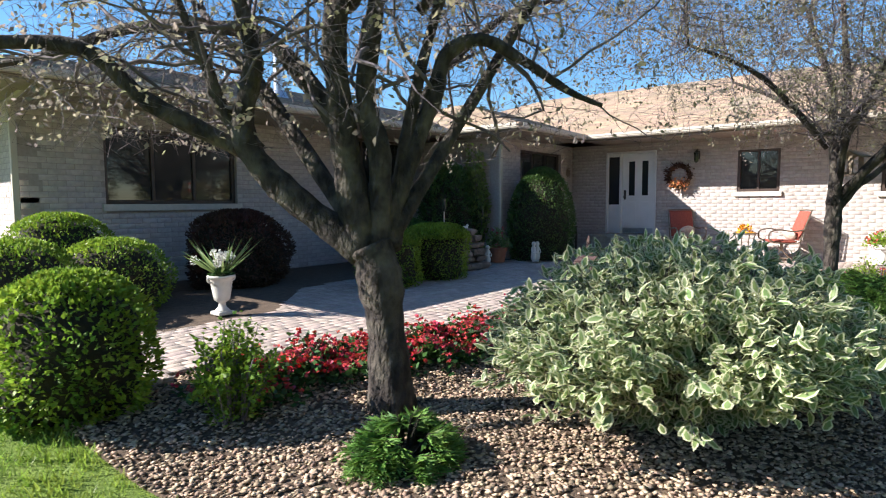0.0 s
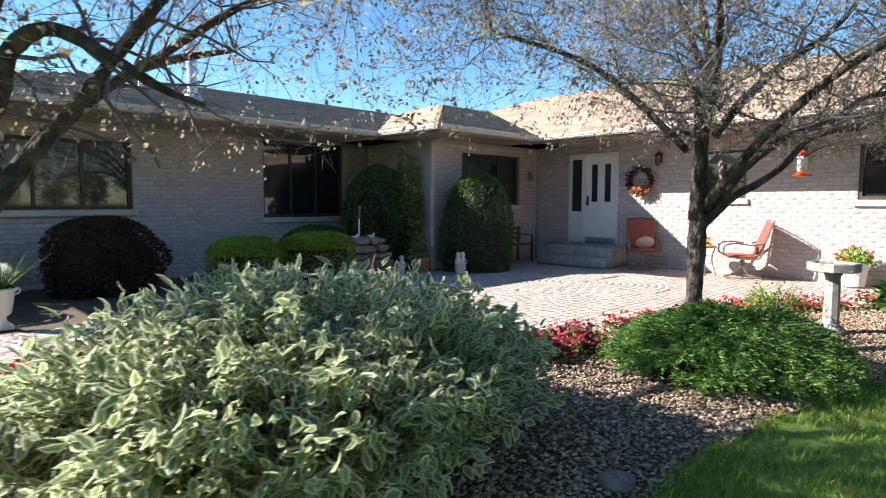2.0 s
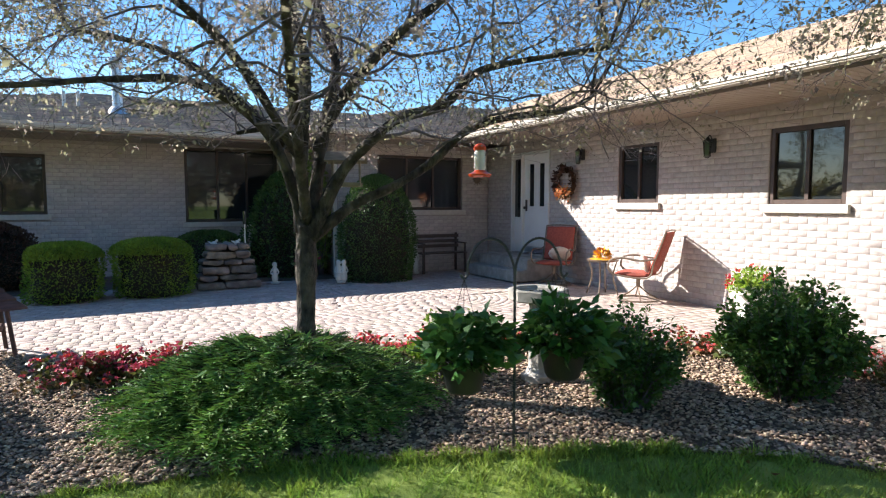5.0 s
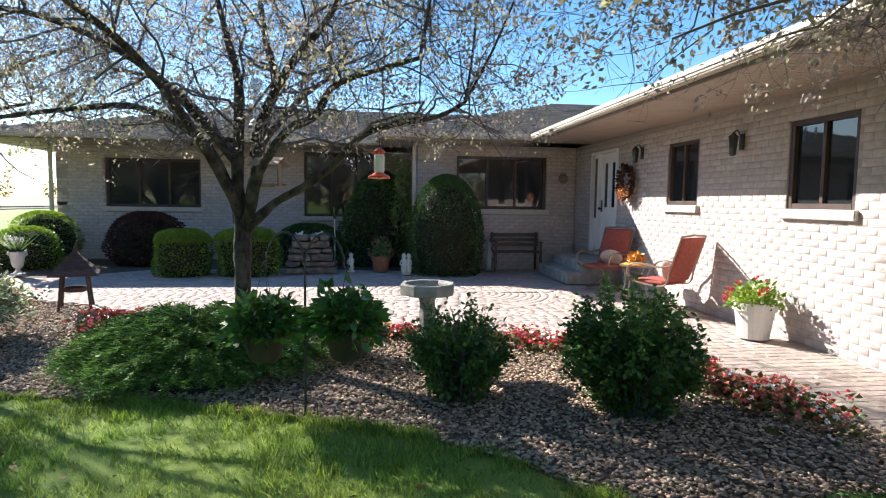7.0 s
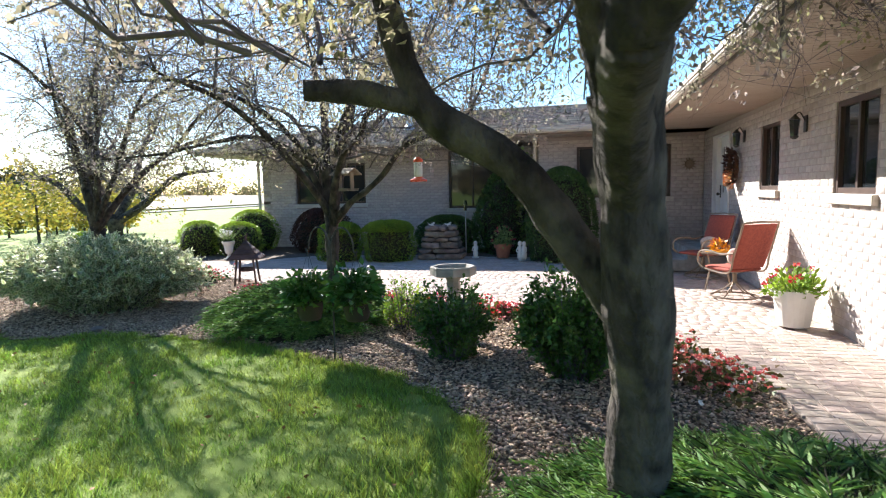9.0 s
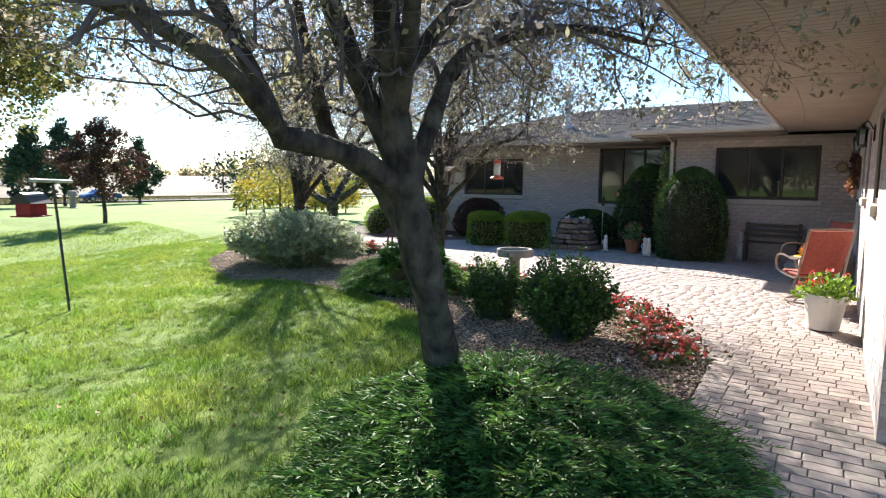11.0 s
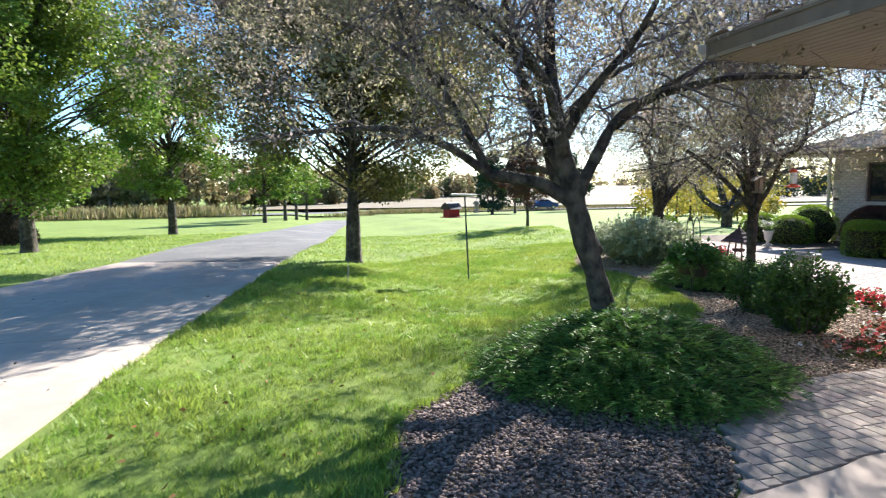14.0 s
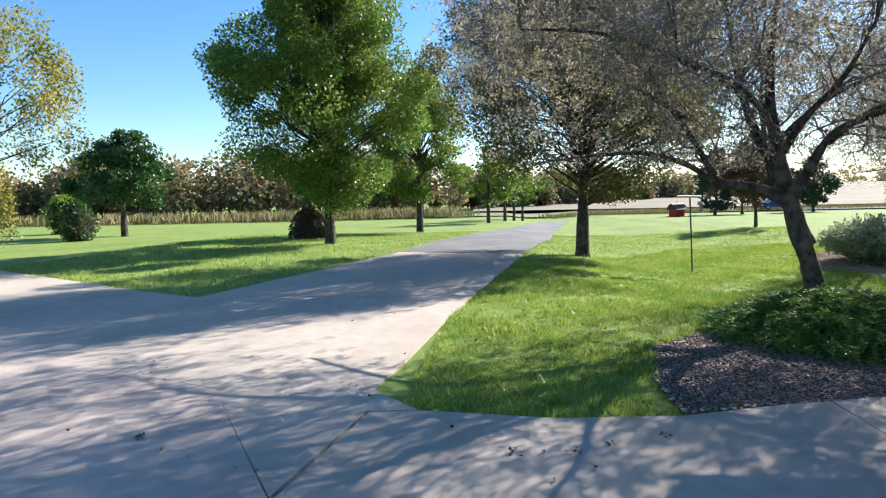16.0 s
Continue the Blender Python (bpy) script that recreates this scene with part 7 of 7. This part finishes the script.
def grass():
    """Short blades over the lawn near the path, thinning with distance."""
    rng = np.random.default_rng(8)
    xs, ys, hs = [], [], []
    for poly, dens, h in (([(-16.5, -1.5), (-16.5, -9), (-9, -16.3), (0.9, -16.6), (1.0, -14), (-3.1, -9.0), (-4.5, -8.3), (-8, -7.3), (-12.5, -6.3), (-13.6, -1.5)], 2600, 0.065),
                          ([(-26, -1), (-26, -13.2), (-9, -16), (-9, -7.5), (-13.6, -5)], 420, 0.08),
                          ([(-26, -16.5), (-26, -30), (-6, -30), (-4.8, -21.5), (-13, -19)], 260, 0.09)):
        x, y = scatter_in(rng, poly, dens, (BED, PATIO, DRIVE, ROAD))
        xs.append(x); ys.append(y); hs.append(np.full(len(x), h))
    P = np.array(BED + BED[:1])
    k = rng.integers(6, 20, 16000)
    u = rng.uniform(0, 1, 16000)[:, None]
    q = P[k] * (1 - u) + P[k + 1] * u + rng.normal(0, 0.035, (16000, 2))
    xs.append(q[:, 0]); ys.append(q[:, 1]); hs.append(np.full(16000, 0.075))
    x, y, h = np.concatenate(xs), np.concatenate(ys), np.concatenate(hs)
    n = len(x)
    h = h * rng.uniform(0.5, 1.2, n) * (0.8 + 0.25 * np.sin(x * 2.3) * np.sin(y * 1.9) + 0.4 * np.sin(x * 13 + 2 * np.sin(y * 7)) * np.sin(y * 11 + 2 * np.sin(x * 5)))
    a = rng.uniform(0, 2 * np.pi, n)
    w = h * 0.085
    base = np.stack([x, y, land(x, y) - 0.004], 1)
    side = np.stack([np.cos(a), np.sin(a), 0 * a], 1) * w[:, None]
    tip = base + np.stack([rng.normal(0, 0.45, n) * h, rng.normal(0, 0.45, n) * h, h], 1)
    v = np.stack([base - side, base + side, tip], 1).reshape(-1, 3)
    tagged(mesh_np("grass", v, np.arange(n * 3).reshape(n, 3), M_BLADE), "short mown grass blades", "grass", kind="stuff")
    x, y = scatter_in(rng, [(-16, -3), (-16, -9), (-9, -16), (0, -16), (-3.5, -9.5), (-13, -6.5)], 5, (BED, PATIO, DRIVE, ROAD))
    n = len(x)
    v, f = leaves_np(rng, np.stack([x, y, land(x, y) + 0.035], 1), np.stack([rng.normal(0, 1, n), rng.normal(0, 1, n), 0 * x], 1), 0.05, 0.035, 0.1)
    tagged(mesh_np("fallen_leaf", v, f, M_DEADLEAF), "fallen brown leaves on the lawn", "leaves", kind="stuff")


grass()


LEAF_SPOTS = [(1.5, -18.43), (1.47, -14.98), (1.29, -14.56), (1.65, -15.66), (1.61, -15.24)]


def leaf_pile(x, y, n, seed):
    rng = np.random.default_rng(seed)
    e = thing("leaf_pile", x, y, 0.0, "small wet clump of brown fallen leaves on concrete", "leaves", "leaf clumps")
    p = np.stack([rng.normal(0, 0.035, n), rng.normal(0, 0.022, n), rng.uniform(0.004, 0.025, n)], 1)
    v, f = leaves_np(rng, p, np.stack([rng.normal(0, 1, n), rng.normal(0, 1, n), 0 * p[:, 0]], 1), 0.035, 0.025, 0.1)
    tagged(mesh_np("leaf_litter", v, f, M_DEADLEAF_DARK, e), kind="stuff")


for i, (x, y) in enumerate(LEAF_SPOTS):
    leaf_pile(x, y, 9, i)


def drive_litter():
    rng = np.random.default_rng(77)
    x, y = scatter_in(rng, [(0.6, -14.5), (4.5, -14.2), (4.5, -20), (-9, -19), (-9, -15.8), (0.9, -16.9)], 0.9)
    n = len(x)
    v, f = leaves_np(rng, np.stack([x, y, 0 * x + 0.012], 1), np.stack([rng.normal(0, 1, n), rng.normal(0, 1, n), 0 * x], 1), 0.045, 0.03, 0.1)
    tagged(mesh_np("fallen_leaf", v, f, M_DEADLEAF_DARK), "scattered dry leaves on the drive", "leaves", kind="stuff")


drive_litter()


def piece_mesh(name, lx, ly, lz, bevel):
    """A block with worn top edges, about twenty triangles, origin at its top centre."""
    x, y = lx / 2, ly / 2
    b = bevel
    v = [(-x, -y, -lz), (x, -y, -lz), (x, y, -lz), (-x, y, -lz), (-x, -y, -b), (x, -y, -b), (x, y, -b), (-x, y, -b),
         (-x + b, -y + b, 0), (x - b, -y + b, 0), (x - b, y - b, 0), (-x + b, y - b, 0)]
    f = [(0, 1, 5, 4), (1, 2, 6, 5), (2, 3, 7, 6), (3, 0, 4, 7), (4, 5, 9, 8), (5, 6, 10, 9), (6, 7, 11, 10), (7, 4, 8, 11), (8, 9, 10, 11)]
    me = bpy.data.meshes.new(name)
    me.from_pydata(v, [], f)
    return me, np.array(v), np.array(f)


def place_pieces(name, proto, mats, parent, material, near, joined_label):
    """Sets blocks by matrix: the first ones as parts on one mesh, the rest joined."""
    me, V, Fq = proto
    me.materials.append(material)
    order = sorted(mats, key=near)
    for m in order[:300]:
        ob = new(name, me)
        ob.parent = parent
        ob.matrix_basis = m
    rest = order[300:]
    if rest:
        A = np.array([np.array(m) for m in rest])
        W = np.einsum('nij,kj->nki', A[:, :3, :3], V) + A[:, None, :3, 3]
        f = (Fq[None] + (np.arange(len(rest)) * len(V))[:, None, None]).reshape(-1, 4)
        ob = mesh_np(name, W.reshape(-1, 3), f, material, parent)
        tagged(ob, joined_label, kind="stuff")


def patio():
    rng = random.Random(5)
    base = bpy.data.objects["patio_base"]
    lx, ly = 0.205, 0.118
    proto = piece_mesh("paver", lx - 0.006, ly - 0.006, 0.06, 0.004)
    mats = []
    cx, cy, R = -3.1, -3.3, 1.5
    xs = np.arange(-15.2, 0.6, 0.02)
    for j in range(-4, 108):
        y = -12.0 + j * ly
        row = inside(PATIO, xs, 0 * xs + y)
        row[0] = row[-1] = False
        turn = np.flatnonzero(row[1:] != row[:-1])
        for k in range(0, len(turn) - 1, 2):
            edge, end = xs[turn[k] + 1], xs[turn[k + 1]]
            while end - edge > 0.05:
                w = lx * rng.choice((1.0, 1.0, 0.8, 0.64))
                w = w if end - edge - w > 0.07 else min(end - edge, lx)
                x, edge = edge + w / 2, edge + w
                if math.hypot(x - cx, y - cy) < R + 0.02:
                    continue
                mats.append(pose(x, y, 0.022 + rng.uniform(-0.0015, 0.0015), rng.uniform(-0.2, 0.2), rng.uniform(-0.2, 0.2), rng.uniform(-0.9, 0.9)) @ Matrix.Diagonal(((w - 0.009) / (lx - 0.009), 1, 1, 1)))
    r = ly / 2
    while r < R:
        n = max(3, int(2 * math.pi * r / lx))
        for k in range(n):
            a = 2 * math.pi * (k + 0.5 * rng.random()) / n if k == 0 else 2 * math.pi * k / n
            mats.append(pose(cx + r * math.cos(a), cy + r * math.sin(a), 0.022 + rng.uniform(-0.003, 0.003), 0, 0, math.degrees(a) + 90))
        r += ly
    place_pieces("paver", proto, mats, base, M_PAVER, lambda m: (m.translation.x - 0.2) ** 2 + (m.translation.y + 12.6) ** 2, "tan concrete pavers in running bond")


patio()


def slabs():
    """Concrete drive and walk cast in bays with open joints between them."""
    e = thing("concrete_drive", 0, 0, 0, "pale broom-finished concrete drive and walk with sawn joints", "driveway", kind="structure")
    xc = [0.3, 1.45, 4.9, 9.0, 14.0]

    def bay(poly, k):
        bm = bmesh.new()
        f = bm.faces.new([bm.verts.new((x, y, 0.0)) for x, y in poly])
        f.normal_update()
        if f.normal.z < 0:
            f.normal_flip()
        g = bmesh.ops.extrude_face_region(bm, geom=[f])
        for v in g["geom"]:
            if isinstance(v, bmesh.types.BMVert):
                v.co.z -= 0.14
        bmesh.ops.recalc_face_normals(bm, faces=bm.faces[:])
        part("slab", bm, M_CONC, e).location.z = 0.0 - 0.002 * (k % 2)
    g = 0.009
    bays = [
        [(0.2, -11.3), (0.19, -10.2), (14, -10.2), (14, -13.0), (0.53, -13.0), (0.42, -12.5), (0.28, -11.6)],
        [(0.535, -13.0 - g), (14, -13.0 - g), (14, -17.12), (2.35, -17.1), (0.9, -16.82), (0.85, -16.4), (0.98, -15.3), (0.9, -14.32), (0.62, -13.4)],
        [(2.3, -17.12 - g), (14, -17.14), (14, -23.5), (-2.0, -23.5), (-1.28, -22.13), (-0.18, -19.82), (0.36, -18.43)],
        [(0.88, -16.84 - g), (2.285, -17.125), (0.345, -18.44), (-0.19, -19.83), (-1.29, -22.14), (-2.0, -23.5), (-6.1, -24.0), (-4.7, -21.3), (-4.7, -16.17), (-3.3, -16.4), (0.35, -16.9), (0.84, -16.42)],
        [(-4.72, -21.28), (-4.72, -16.17), (-8.5, -15.55), (-8.5, -20.2)],
        [(-8.52, -20.2), (-8.52, -15.54), (-10.3, -15.25), (-12.0, -15.0), (-13.2, -18.9), (-9.4, -19.95)],
        [(-2.0, -23.52), (14, -23.52), (14, -34), (-9.0, -34), (-9.3, -29.5), (-6.4, -24.4), (-6.12, -24.02)],
    ]
    for k, b in enumerate(bays):
        bay(b, k)
    bm = bmesh.new()
    f = bm.faces.new([bm.verts.new((x, y, -0.03)) for x, y in DRIVE])
    f.normal_update()
    bmesh.ops.triangulate(bm, faces=[f])
    part("joint_filler", bm, M_JOINT, e)


slabs()


def brick_walls():
    rng = random.Random(9)
    L, H, j = 0.232, 0.081, 0.009
    for wall, ax, fixed, lo, hi, outward, openings, z0 in house_bricks:
        mats = []
        for r in range(int((WALL_TOP - z0) / H)):
            z = z0 + (r + 0.5) * H
            runs = [(lo, hi)]
            for o in openings:
                if o[2] - 0.12 < z < o[3] + 0.02:
                    nr = []
                    for a, b in runs:
                        if o[0] > a and o[1] < b:
                            nr += [(a, o[0]), (o[1], b)]
                        else:
                            nr.append((a, b))
                    runs = nr
            for a, b in runs:
                s = a - (r % 2) * L / 2
                while s < b - 0.02:
                    q0, q1 = max(s, a), min(s + L, b)
                    if q1 - q0 > 0.06:
                        m = (q0 + q1) / 2
                        sc = (q1 - q0) / L
                        rot = pose(0, 0, 0, 90, 0, -90) if ax == "x" else pose(0, 0, 0, 90, 0, 0)
                        out = rng.uniform(-0.001, 0.001)
                        p = (fixed + outward * out, m, z) if ax == "x" else (m, fixed + outward * out, z)
                        mats.append(Matrix.Translation(p) @ rot @ Matrix.Diagonal((sc, 1, 1, 1)))
                    s += L
        proto_i = piece_mesh("brick", L - j, H - j, 0.05, 0.0012)
        near = (lambda m: (m.translation - Vector((0.5, -12.5, 1.2))).length) if wall.name in ("wall_east", "wall_south_end") else (lambda m: (m.translation - Vector((-6, -3, 1.5))).length)
        place_pieces("brick", proto_i, mats, wall, M_BRICK, near, "cream facing bricks")


brick_walls()
